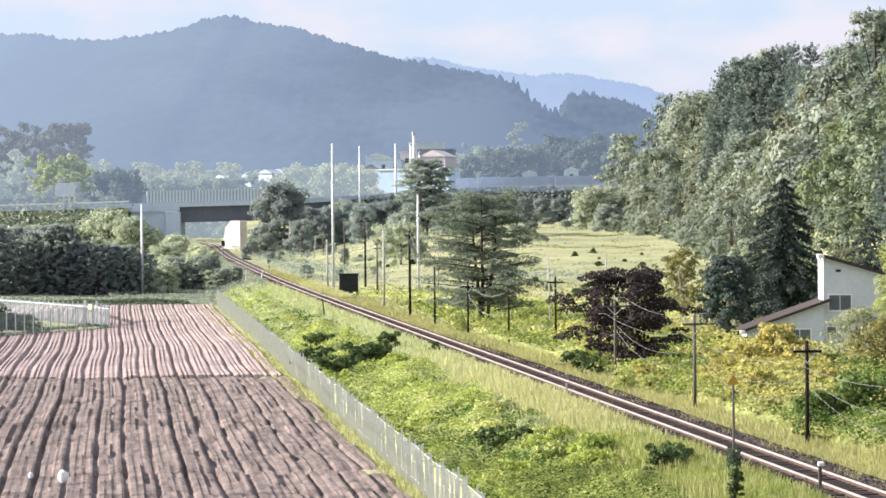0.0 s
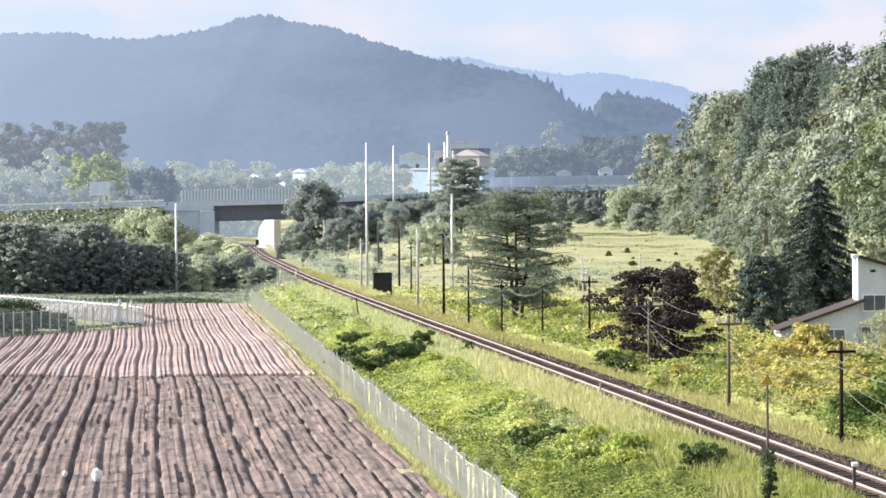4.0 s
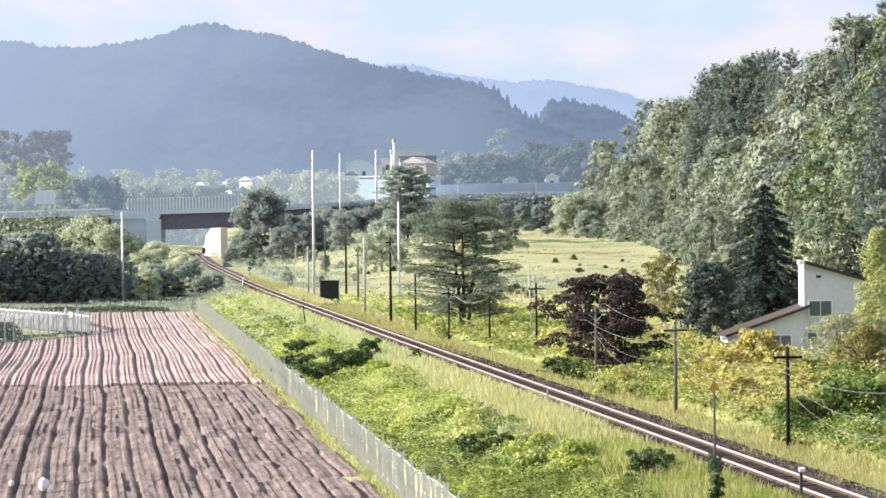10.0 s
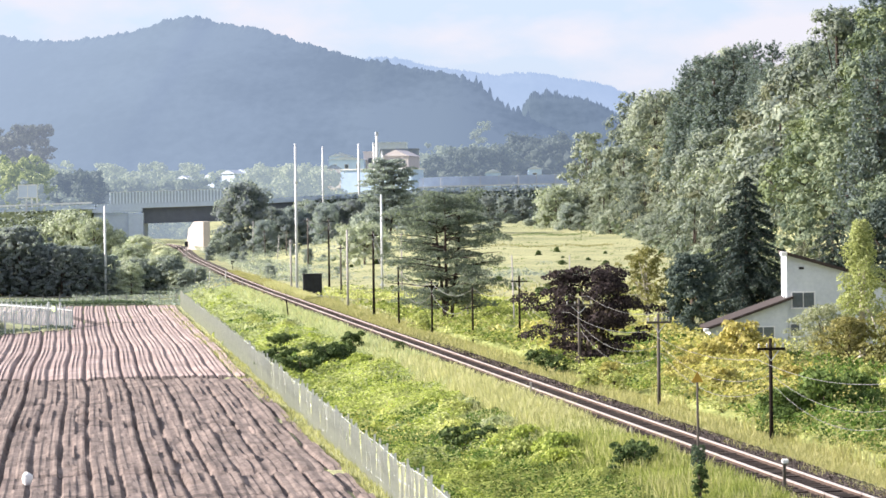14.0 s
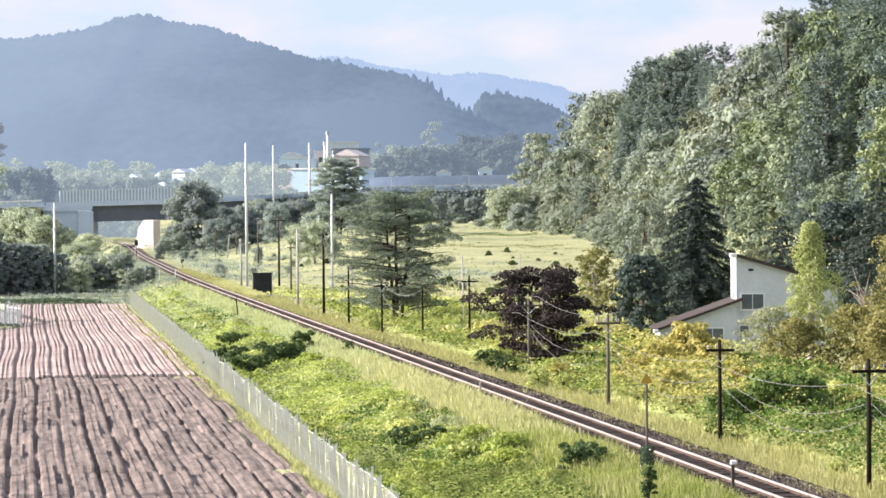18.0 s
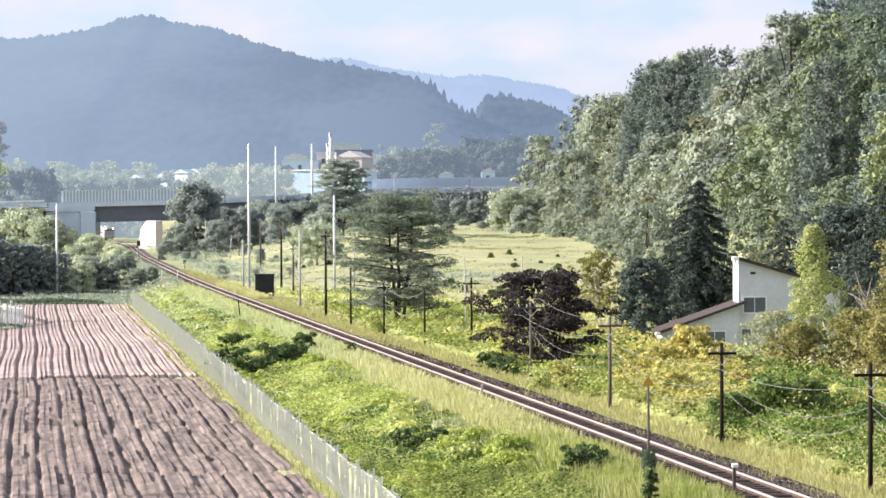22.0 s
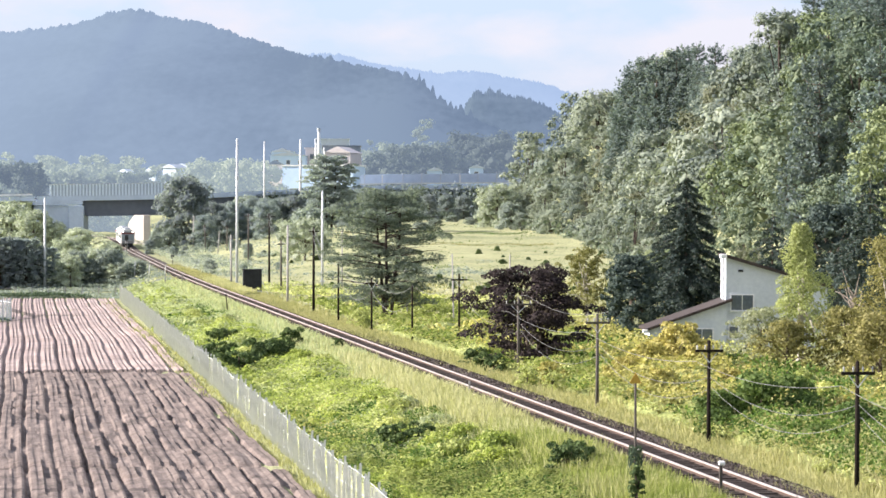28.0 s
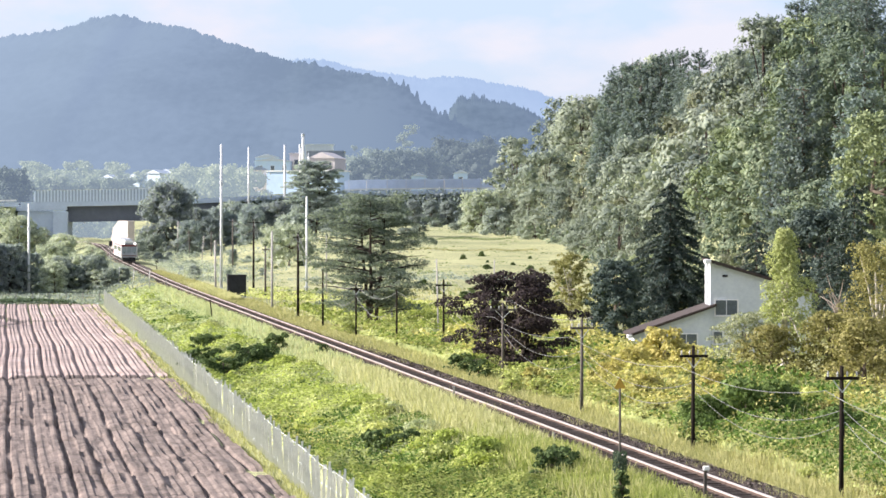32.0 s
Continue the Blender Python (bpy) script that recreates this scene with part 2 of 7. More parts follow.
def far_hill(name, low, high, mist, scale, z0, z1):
    """Hills so far off that they stay put: wooded, their haze put in as emission, most in the valley and to the left.
    """
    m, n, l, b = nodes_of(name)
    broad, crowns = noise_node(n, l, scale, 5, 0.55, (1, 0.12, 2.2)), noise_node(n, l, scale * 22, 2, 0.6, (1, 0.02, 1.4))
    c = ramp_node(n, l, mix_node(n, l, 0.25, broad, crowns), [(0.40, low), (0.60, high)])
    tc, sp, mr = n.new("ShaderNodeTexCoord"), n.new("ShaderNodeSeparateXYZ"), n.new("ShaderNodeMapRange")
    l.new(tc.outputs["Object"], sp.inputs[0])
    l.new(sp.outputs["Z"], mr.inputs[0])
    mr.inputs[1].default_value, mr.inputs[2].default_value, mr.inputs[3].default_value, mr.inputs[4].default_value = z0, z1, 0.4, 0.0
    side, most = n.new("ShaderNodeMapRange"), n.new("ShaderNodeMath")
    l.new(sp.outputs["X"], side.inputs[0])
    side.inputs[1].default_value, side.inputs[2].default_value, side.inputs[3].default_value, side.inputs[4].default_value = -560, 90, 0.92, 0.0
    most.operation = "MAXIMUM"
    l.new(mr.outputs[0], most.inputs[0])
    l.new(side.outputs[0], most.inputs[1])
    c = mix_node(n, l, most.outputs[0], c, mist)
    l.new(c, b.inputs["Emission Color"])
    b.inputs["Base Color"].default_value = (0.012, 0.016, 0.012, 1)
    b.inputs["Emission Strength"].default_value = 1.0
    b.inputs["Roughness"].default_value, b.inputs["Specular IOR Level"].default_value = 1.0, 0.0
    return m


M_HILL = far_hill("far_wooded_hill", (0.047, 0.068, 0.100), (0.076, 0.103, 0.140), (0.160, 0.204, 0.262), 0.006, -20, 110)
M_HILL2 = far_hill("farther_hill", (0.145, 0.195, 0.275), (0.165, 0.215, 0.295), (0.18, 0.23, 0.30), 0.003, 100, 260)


# ---- mesh helpers ----
def link(name, verts, faces, material, parent=None, label="", smooth=False):
    me = bpy.data.meshes.new(name)
    me.from_pydata([tuple(v) for v in verts], [], [tuple(f) for f in faces])
    me.materials.append(material)
    if smooth:
        me.polygons.foreach_set("use_smooth", [True] * len(me.polygons))
    ob = new(name, me)
    if parent:
        ob.parent = parent
    if label:
        ob["label"] = label
    return ob


def quads(name, corners, material, parent=None):
    """One mesh from an array of quads, n x 4 x 3."""
    n = len(corners)
    me = bpy.data.meshes.new(name)
    me.vertices.add(4 * n)
    me.vertices.foreach_set("co", np.ascontiguousarray(corners, np.float32).ravel())
    me.loops.add(4 * n)
    me.loops.foreach_set("vertex_index", np.arange(4 * n, dtype=np.int32))
    me.polygons.add(n)
    me.polygons.foreach_set("loop_start", np.arange(0, 4 * n, 4, dtype=np.int32))
    me.materials.append(material)
    me.update(calc_edges=True)
    ob = new(name, me)
    if parent:
        ob.parent = parent
    return ob


def part(name, bm, material, parent, label="", smooth=False):
    me = bpy.data.meshes.new(name)
    bm.to_mesh(me)
    bm.free()
    me.materials.append(material)
    if smooth:
        me.polygons.foreach_set("use_smooth", [True] * len(me.polygons))
    ob = new(name, me)
    ob.parent = parent
    if label:
        ob["label"] = label
    return ob


def box_bm(size, at=(0, 0, 0), turn=(0, 0, 0), bevel=0.0, bm=None):
    """A box of that size, its middle at `at`; added to bm where one is given."""
    b = bmesh.new()
    bmesh.ops.create_cube(b, size=1, matrix=Matrix.Diagonal((*size, 1)))
    if bevel:
        bmesh.ops.bevel(b, geom=b.edges[:], offset=bevel, segments=1, affect="EDGES")
    bmesh.ops.transform(b, matrix=pose(*at, *turn), verts=b.verts)
    if bm is None:
        return b
    me = bpy.data.meshes.new("tmp")
    b.to_mesh(me)
    b.free()
    bm.from_mesh(me)
    bpy.data.meshes.remove(me)
    return bm


def tube_bm(points, radii, sides=8, bm=None):
    """A round bar through the points, with a radius at each."""
    bm = bm or bmesh.new()
    pts = [Vector(p) for p in points]
    rings = []
    for i, p in enumerate(pts):
        d = (pts[min(i + 1, len(pts) - 1)] - pts[max(i - 1, 0)]).normalized()
        side = d.cross(Vector((0, 1, 0.01)) if abs(d.y) < 0.9 else Vector((1, 0, 0))).normalized()
        up = d.cross(side)
        rings.append([bm.verts.new(p + radii[i] * (math.cos(a) * side + math.sin(a) * up)) for a in (2 * math.pi * k / sides for k in range(sides))])
    for a, b in zip(rings, rings[1:]):
        for k in range(sides):
            bm.faces.new((a[k], a[(k + 1) % sides], b[(k + 1) % sides], b[k]))
    bm.faces.new(rings[0][::-1])
    bm.faces.new(rings[-1])
    return bm


def prism_bm(outline, depth, bm=None):
    """An outline in x and z, drawn out along y from 0 to depth."""
    bm = bm or bmesh.new()
    a = [bm.verts.new((x, 0, z)) for x, z in outline]
    b = [bm.verts.new((x, depth, z)) for x, z in outline]
    n = len(a)
    bm.faces.new(a)
    bm.faces.new(b[::-1])
    for i in range(n):
        bm.faces.new((a[i], b[i], b[(i + 1) % n], a[(i + 1) % n]))
    bmesh.ops.recalc_face_normals(bm, faces=bm.faces[:])
    return bm


def empty(name, label, category, m=None, group="", kind=""):
    ob = new(name)
    if m is not None:
        ob.matrix_basis = m
    return tagged(ob, label, category, group, kind)


# ---- the lie of the land ----
def ss(v, a, b):
    t = np.clip((np.asarray(v, float) - a) / (b - a), 0, 1)
    return t * t * (3 - 2 * t)


def track_x(y):
    """The track's centre line: straight, with a slight bend far off."""
    y = np.asarray(y, float)
    return 23.6 - 0.1585 * y + 0.0165 * 30 * np.logaddexp(0, (y - 351.6) / 30)


def rail_z(y):
    """The line climbs a little towards the bridge."""
    return 1.2 * ss(y, 545, 690)


FOOT_Y = [60, 150, 200, 230, 290, 400, 470, 545, 600, 680]
FOOT_X = [75, 52, 40, 34, 27.5, 26.5, 25, 12.5, 10, 30]


def hill_foot(y):
    return np.interp(y, FOOT_Y, FOOT_X)


def ground_z(x, y):
    x, y = np.asarray(x, float), np.asarray(y, float)
    u = x - track_x(y)
    z = -0.30 - 1.35 * ss(-u, 2.2, 9.5) - 0.25 * ss(u, 2.6, 5.5)
    z = z + rail_z(y) * (1 - ss(np.abs(u), 10, 40))
    z = z + 1.4 * ss(-u, 9, 40) * ss(y, 312, 380)
    z = z - 0.4 * ss(-u, 12.8, 14) * (1 - ss(y, 312, 318)) * (1 - ss(-x, 35.5, 36.5) * ss(y, 238, 246))
    z = z + 0.35 * np.exp(-((u + 4.2) / 1.6) ** 2) * ss(y, 70, 110)
    z = z + 6.4 * ss(y, 260, 640) * ss(u, 5, 45)
    z = z + 19.0 * ss(x - hill_foot(y), 0, 24) * (1 - ss(y, 600, 690)) * ss(y, 120, 200)
    z = z + 9.0 * ss(y, 690, 900) * ss(x, -75, -45)
    z = z + 0.10 * np.sin(x * 0.9 + 1.3 * np.sin(y * 0.21)) * np.sin(y * 0.33) * ss(np.abs(u), 3, 6)
    return z


def gz(x, y):
    return float(ground_z(x, y))


def build_ground():
    u = np.unique(np.r_[-3000, -1500, -800, -400, -250, np.arange(-180, -40, 6), np.arange(-40, -16, 2), np.arange(-16, 16, 0.5), np.arange(16, 60, 1.5), np.arange(60, 120, 5), 160, 250, 400, 800, 1500, 3000])
    y = np.unique(np.r_[-600, -300, -100, 0, 30, np.arange(50, 240, 1.5), np.arange(240, 420, 2.5), np.arange(420, 720, 6), np.arange(720, 1000, 20), 1100, 1300, 1700, 2200, 3000, 4200])
    yy, uu = np.meshgrid(y, u, indexing="ij")
    xx = np.where(yy > 900, track_x(900), track_x(yy)) + uu
    zz = ground_z(xx, yy)
    v = np.stack([xx, yy, zz], -1).reshape(-1, 3)
    r, c = len(y), len(u)
    i = (np.arange(r - 1)[:, None] * c + np.arange(c - 1)[None]).ravel()
    ob = link("ground", v, np.stack([i, i + 1, i + c + 1, i + c], 1), M_TURF, smooth=True)
    tagged(ob, "rough turf in green and straw tones beside a railway", "ground", kind="structure")


build_ground()


# ---- far hills, as a backdrop ----
def backdrop_hill(name, label, dist, depth, outline, foot, material, rough_amp, seed, spires=None):
    """A ridge along x at that distance, from a few heights of its skyline, ragged with woods; spires: (from x, to x, height) of pointed conifers on it."""
    rng = np.random.default_rng(seed)
    n = 1500
    xs = np.linspace(outline[0][0], outline[-1][0], n)
    top = np.interp(xs, [p[0] for p in outline], [p[1] for p in outline])
    top = np.convolve(np.pad(top, 9, "edge"), np.ones(19) / 19, "valid")
    rag = np.convolve(np.pad(rng.random(n), 2, "edge"), np.ones(5) / 5, "valid") + 0.35 * rng.random(n)
    spike = np.zeros(n)
    if spires:
        x0, x1, tall = spires
        for x in rng.uniform(x0, x1, int((x1 - x0) / 3.2)):
            h = tall * rng.uniform(0.25, 1.0) ** 1.5 * float(ss(x, x0, x0 + 0.5 * (x1 - x0)) + 0.1)
            spike = np.maximum(spike, h * np.clip(1 - np.abs(xs - x) / rng.uniform(1.6, 2.8), 0, 1))
    rows = 26
    v = []
    for j in range(rows):
        s = j / (rows - 1)
        lump = 8 * np.sin(xs / 95 + 4 * s) + 5 * np.sin(xs / 41 + 9 * s)
        crest = (rough_amp * (rag - 0.65) + spike) * (1.0 if j == rows - 1 else 0.0)
        v.append(np.stack([xs, dist - depth * (1 - s) + lump * (1 - s), foot + (top - foot) * (s ** 0.8) + crest], -1))
    v = np.concatenate(v)
    i = (np.arange(rows - 1)[:, None] * n + np.arange(n - 1)[None]).ravel()
    ob = link(name, v, np.stack([i, i + 1, i + n + 1, i + n], 1), material, smooth=True)
    return tagged(ob, label, "hill", kind="structure")


def skyline(dist, pts):
    return [(x * dist, EYE_Z + z * dist) for x, z in pts]


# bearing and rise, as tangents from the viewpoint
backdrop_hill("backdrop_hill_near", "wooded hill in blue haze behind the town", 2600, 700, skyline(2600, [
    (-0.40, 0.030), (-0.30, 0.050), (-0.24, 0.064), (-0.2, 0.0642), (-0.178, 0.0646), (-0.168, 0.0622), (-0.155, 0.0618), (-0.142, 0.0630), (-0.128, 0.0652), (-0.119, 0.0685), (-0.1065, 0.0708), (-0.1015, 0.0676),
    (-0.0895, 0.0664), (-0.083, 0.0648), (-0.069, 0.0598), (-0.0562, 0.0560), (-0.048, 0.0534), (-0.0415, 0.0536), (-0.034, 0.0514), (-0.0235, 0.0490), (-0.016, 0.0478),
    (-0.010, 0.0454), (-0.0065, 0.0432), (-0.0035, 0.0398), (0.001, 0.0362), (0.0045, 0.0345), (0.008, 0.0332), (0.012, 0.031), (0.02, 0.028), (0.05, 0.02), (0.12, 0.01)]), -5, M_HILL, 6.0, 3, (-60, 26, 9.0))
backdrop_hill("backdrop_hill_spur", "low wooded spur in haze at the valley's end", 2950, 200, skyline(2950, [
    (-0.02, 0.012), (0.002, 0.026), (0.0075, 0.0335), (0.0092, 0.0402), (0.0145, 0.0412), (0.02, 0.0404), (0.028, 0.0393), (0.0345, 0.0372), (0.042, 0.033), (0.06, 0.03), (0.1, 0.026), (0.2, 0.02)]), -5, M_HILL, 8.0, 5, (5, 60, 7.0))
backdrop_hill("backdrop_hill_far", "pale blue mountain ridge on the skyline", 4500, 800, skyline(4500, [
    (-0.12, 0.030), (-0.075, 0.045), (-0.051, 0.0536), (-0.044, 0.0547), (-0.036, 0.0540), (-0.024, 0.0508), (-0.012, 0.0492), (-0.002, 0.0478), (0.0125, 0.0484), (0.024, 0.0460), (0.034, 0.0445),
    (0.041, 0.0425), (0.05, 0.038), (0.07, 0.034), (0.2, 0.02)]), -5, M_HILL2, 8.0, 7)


# ---- the railway ----
def track_points():
    pts = [(float(track_x(y)), float(y)) for y in range(40, 651, 5)]
    (x0, y0), (x1, y1) = pts[-2], pts[-1]
    a = math.atan2(y1 - y0, x1 - x0)
    x, y = x1, y1
    for i in range(250):
        a += 5 / 1000 if i < 20 else 5 / 190 if i < 60 else 0
        x, y = x + 5 * math.cos(a), y + 5 * math.sin(a)
        pts.append((x, y))
    return np.array(pts)


TRACK = track_points()
TRACK_S = np.r_[0, np.cumsum(np.hypot(*np.diff(TRACK, axis=0).T))]


def on_track(s):
    """Place and heading (radians from +x) s metres along the track."""
    x, y = np.interp(s, TRACK_S, TRACK[:, 0]), np.interp(s, TRACK_S, TRACK[:, 1])
    x2, y2 = np.interp(s + 1, TRACK_S, TRACK[:, 0]), np.interp(s + 1, TRACK_S, TRACK[:, 1])
    return float(x), float(y), math.atan2(y2 - y, x2 - x)


def swept(name, section, material, parent=None, s0=15.0, s1=1000.0, step=5.0, wob=0.0):
    """A section (offset to the right, height) drawn along the track."""
    v, f, n = [], [], len(section)
    ss_ = np.arange(s0, s1, step)
    rng = np.random.default_rng(11)
    for s in ss_:
        x, y, a = on_track(s)
        for o, z in section:
            o2 = o + (wob * rng.normal() if abs(o) > 1.3 else 0)
            v.append((x + o2 * math.sin(a), y - o2 * math.cos(a), z + float(rail_z(y))))
    for i in range(len(ss_) - 1):
        for k in range(n):
            a, b = i * n + k, i * n + (k + 1) % n
            f.append((a, b, b + n, a + n))
    return link(name, v, f, material, parent)


railway = empty("railway_track", "single railway track with worn bright rails on dark ballast", "railway track", kind="structure")
swept("ballast", [(-1.75, -0.45), (-1.2, -0.20), (1.9, -0.21), (2.8, -0.48), (1.8, -0.8), (-1.5, -0.8)], M_BALLAST, railway, step=2.0, wob=0.10)
for side in (-1, 1):
    o = side * 0.5335
    swept("rail", [(o - 0.036, -0.035), (o - 0.036, 0.012), (o + 0.036, 0.012), (o + 0.036, -0.035)], M_RAIL, railway)
    swept("rail_foot", [(o - 0.075, -0.12), (o - 0.02, -0.105), (o - 0.02, -0.036), (o + 0.02, -0.036), (o + 0.02, -0.105), (o + 0.075, -0.12)], M_RUST, railway)


def sleepers():
    bm = box_bm((2.1, 0.22, 0.16), bevel=0.012)
    first = part("sleeper", bm, M_SLEEPER, railway)
    near = []
    for i, s in enumerate(np.arange(22, 200, 0.62)):
        x, y, a = on_track(s)
        near.append((x, y, a))
    rng = random.Random(4)
    for i, (x, y, a) in enumerate(near[:290]):
        ob = first if i == 0 else first.copy()
        if i:
            scene.collection.objects.link(ob)
        ob.matrix_basis = pose(x, y, -0.185 + rng.uniform(-0.012, 0.012), 0, 0, math.degrees(a) - 90 + rng.uniform(-1.2, 1.2))
    # those farther on
    rest = []
    for s in np.arange(22 + 290 * 0.62, 560, 0.62):
        x, y, a = on_track(s)
        m = pose(x, y, -0.105, 0, 0, math.degrees(a) - 90)
        rest.append([m @ Vector(c) for c in ((-1.05, -0.11, 0), (1.05, -0.11, 0), (1.05, 0.11, 0), (-1.05, 0.11, 0))])
    ob = quads("sleepers_far", np.array([[tuple(c) for c in q] for q in rest]), M_SLEEPER, railway)
    tagged(ob, kind="stuff")


# ---- the tilled field ----
def field_edge(y):
    """The field's edge towards the railway, a strip of grass short of the fence."""
    return fence_x(y) - 0.75 - 0.06 * np.sin(np.asarray(y) * 0.11)


def fence_x(y):
    return 11.0 - 0.1497 * np.asarray(y, float)


def build_field():
    bed = 1.18
    rng = np.random.default_rng(21)
    cols = np.arange(0, 52, bed / 13)
    ys = np.r_[np.arange(62, 178, 0.5), np.arange(178, 315, 1.0)]
    yy, cc = np.meshgrid(ys, cols, indexing="ij")
    wander = 0.07 * np.sin(yy * 0.062 + 0.6) * ss(yy, 170, 200) + 0.012 * np.sin(yy * 0.23 + cc * 0.3)
    xx = field_edge(yy) - cc + wander
    phase = (cc % bed) / bed
    b = np.floor(cc / bed).astype(int)
    deep = (rng.uniform(0.5, 1.1, b.max() + 1) + 0.6 * (rng.random(b.max() + 1) > 0.85))[b]
    groove = np.exp(-((phase - 0.5) / (0.07 - 0.01 * ss(yy, 174, 176))) ** 4)
    crest = 0.06 * np.cos(phase * 2 * np.pi * 4) * (0.75 + 0.5 * np.sin(yy * 0.19 + b * 2.3))
    far = ss(yy, 174, 176)
    lip = np.exp(-((phase - 0.66) / 0.07) ** 2) * (0.5 + 0.5 * np.sin(yy * 0.31 + b * 1.7))
    lumps = rng.normal(0, 1, yy.shape)
    lumps = (lumps + np.roll(lumps, 1, 0) + np.roll(lumps, 1, 1)) / 3
    clods = np.zeros(yy.shape)
    for ky, kx, amp in ((3, 3, 0.012), (16, 14, 0.02)):
        g = rng.normal(0, 1, (yy.shape[0] // ky + 2, yy.shape[1] // kx + 2))
        clods += amp * np.repeat(np.repeat(g, ky, 0), kx, 1)[:yy.shape[0], :yy.shape[1]]
    clods = (clods + np.roll(clods, 1, 1) + np.roll(clods, 1, 0)) / 3
    # the near soil lies in blocks that the plough turned over, each at its own height
    half = (phase > 0.5).astype(int) + 2 * b
    run = rng.uniform(2.5, 7.5, half.max() + 1)[half]
    turned = np.floor((yy + rng.uniform(0, 9, half.max() + 1)[half]) / run).astype(int)
    block = rng.uniform(-1, 1, (half.max() + 1, 80))[half, turned % 80]
    clods += 0.08 * np.sign(block) * np.abs(block) ** 1.4 * (1 - groove)
    broken = 0.6 + 0.4 * ss(np.sin(yy * 0.45 + 4 * np.sin(b * 7.1)), -0.6, -0.2)
    zz = -1.50 - (0.19 * deep * broken * (1 - far) + 0.21 * deep * far) * groove + crest * (0.3 + 0.35 * far) + (0.010 - 0.003 * far) * lumps + clods * (1 - far) + 0.075 * lip
    zz -= 0.30 * np.exp(-((yy - 175.2 - 0.25 * np.sin(cc * 0.5)) / 0.9) ** 2)
    zz -= 0.20 * np.exp(-((yy - 111 - 0.3 * np.sin(cc * 0.3)) / 0.7) ** 2)
    keep = ~((xx < -38.6) & (yy > 252.5 + (xx + 38.6) * 2.28) & (yy < 252.5 - (xx + 38.6) * 2.0))
    r, c = yy.shape
    i = (np.arange(r - 1)[:, None] * c + np.arange(c - 1)[None])
    ok = keep[:-1, :-1] & keep[1:, 1:]
    vv = np.stack([xx, yy, zz], -1).reshape(-1, 3)
    yq = yy[:-1, :-1]
    strip = (np.abs(yq - 175.4 - 0.5 * np.sin(cc[:-1, :-1] * 0.4)) < 0.9) | (np.abs(yq - 110.6 - 0.4 * np.sin(cc[:-1, :-1] * 0.25)) < 0.35)
    # wheel tracks that turn about the corner of the enclosure, with the bank's shade painted in
    xq = xx[:-1, :-1]
    past = yq - 249.5 - (xq + 38.3) * np.where(xq < -38.3, 2.4, 9.0)
    short = 279 - (xq + 42.5) * 3.5 - yq
    left = (xq < -37.0) & (past > -1.0) & (short > -1.5) & ((past < 3.4) | (short < 2.6))
    # the enclosure fence's cast shadow, painted as dark soil
    left |= (np.abs(yq - 264.5 - 0.12 * (xq + 37)) < 0.9) & (xq > -38) & (xq < -33)
    cq = cc[:-1, :-1]
    ragged = 0.5 + 0.45 * np.sin(cq * 2.9 + 3 * np.sin(cq * 0.7)) + 0.25 * np.sin(cq * 7.3)
    strip |= (np.abs(yq - 136 - 0.7 * np.sin(cq * 0.35)) < 1.5 * ragged) & (np.sin(cq * 1.7 + 2 * np.sin(cq * 0.4)) > -0.3)
    strip |= (np.abs(yq - 101.5 - 0.6 * np.sin(cq * 0.5)) < 0.9 * ragged) & (np.sin(cq * 1.3 + 1.0) > -0.5)
    strip |= (np.abs(yq - 152 - 0.9 * np.sin(cq * 0.3 + 1)) < 1.7 * ragged) & (np.sin(cq * 2.1) > 0.1)
    strip |= left
    for name, mat, label, rows in (("field_dark_strips", M_SOIL_D, "dark strips on the tilled field: damp soil, wheel tracks and painted shade", strip), ("field_near", M_SOIL_N, "rough dark brown soil ploughed in broken ridges", (yq < 175) & ~strip), ("field_far", M_SOIL, "tilled brown field in long raised beds", (yq >= 175) & ~strip)):
        k = i[ok & rows]
        used, inv = np.unique(np.stack([k, k + c, k + c + 1, k + 1], 1), return_inverse=True)
        ob = link(name, vv[used], inv.reshape(-1, 4), mat)
        tagged(ob, label, "field", kind="structure")


build_field()


# ---- plants ----
def leaf_quads(centres, outward, size, rng, flat=0.6, droop=0.0):
    """Leaf-like quads at the centres, turned more or less outward."""
    n = len(centres)
    nor = outward * flat + rng.normal(0, 1, (n, 3)) * (1 - flat)
    nor[:, 2] += 0.15 - droop
    nor /= np.linalg.norm(nor, axis=1, keepdims=True) + 1e-9
    t = np.cross(nor, rng.normal(0, 1, (n, 3)))
    t /= np.linalg.norm(t, axis=1, keepdims=True) + 1e-9
    b = np.cross(nor, t)
    s = (size * rng.uniform(0.6, 1.35, n))[:, None]
    w = s * rng.uniform(0.45, 0.8, n)[:, None]
    return np.stack([centres - t * s, centres + b * w - nor * w * 0.25, centres + t * s, centres - b * w - nor * w * 0.25], 1)


def crown_points(rng, n, clumps):
    """Points on the skins of clumps (x, y, z, radius, flattening), with their outward ways."""
    c = np.array(clumps)
    area = c[:, 3] ** 2
    pick = rng.choice(len(c), n, p=area / area.sum())
    d = rng.normal(0, 1, (n, 3))
    d[:, 2] = np.where(d[:, 2] < -0.3, -d[:, 2] * 0.6, d[:, 2])
    d /= np.linalg.norm(d, axis=1, keepdims=True)
    r = c[pick, 3] * rng.uniform(0.72, 1.08, n)
    p = c[pick, :3] + d * r[:, None] * np.stack([np.ones(n), np.ones(n), c[pick, 4]], 1)
    return p, d


ICO = bmesh.new()
bmesh.ops.create_icosphere(ICO, subdivisions=1, radius=1.0)
ICO_V = np.array([v.co[:] for v in ICO.verts])
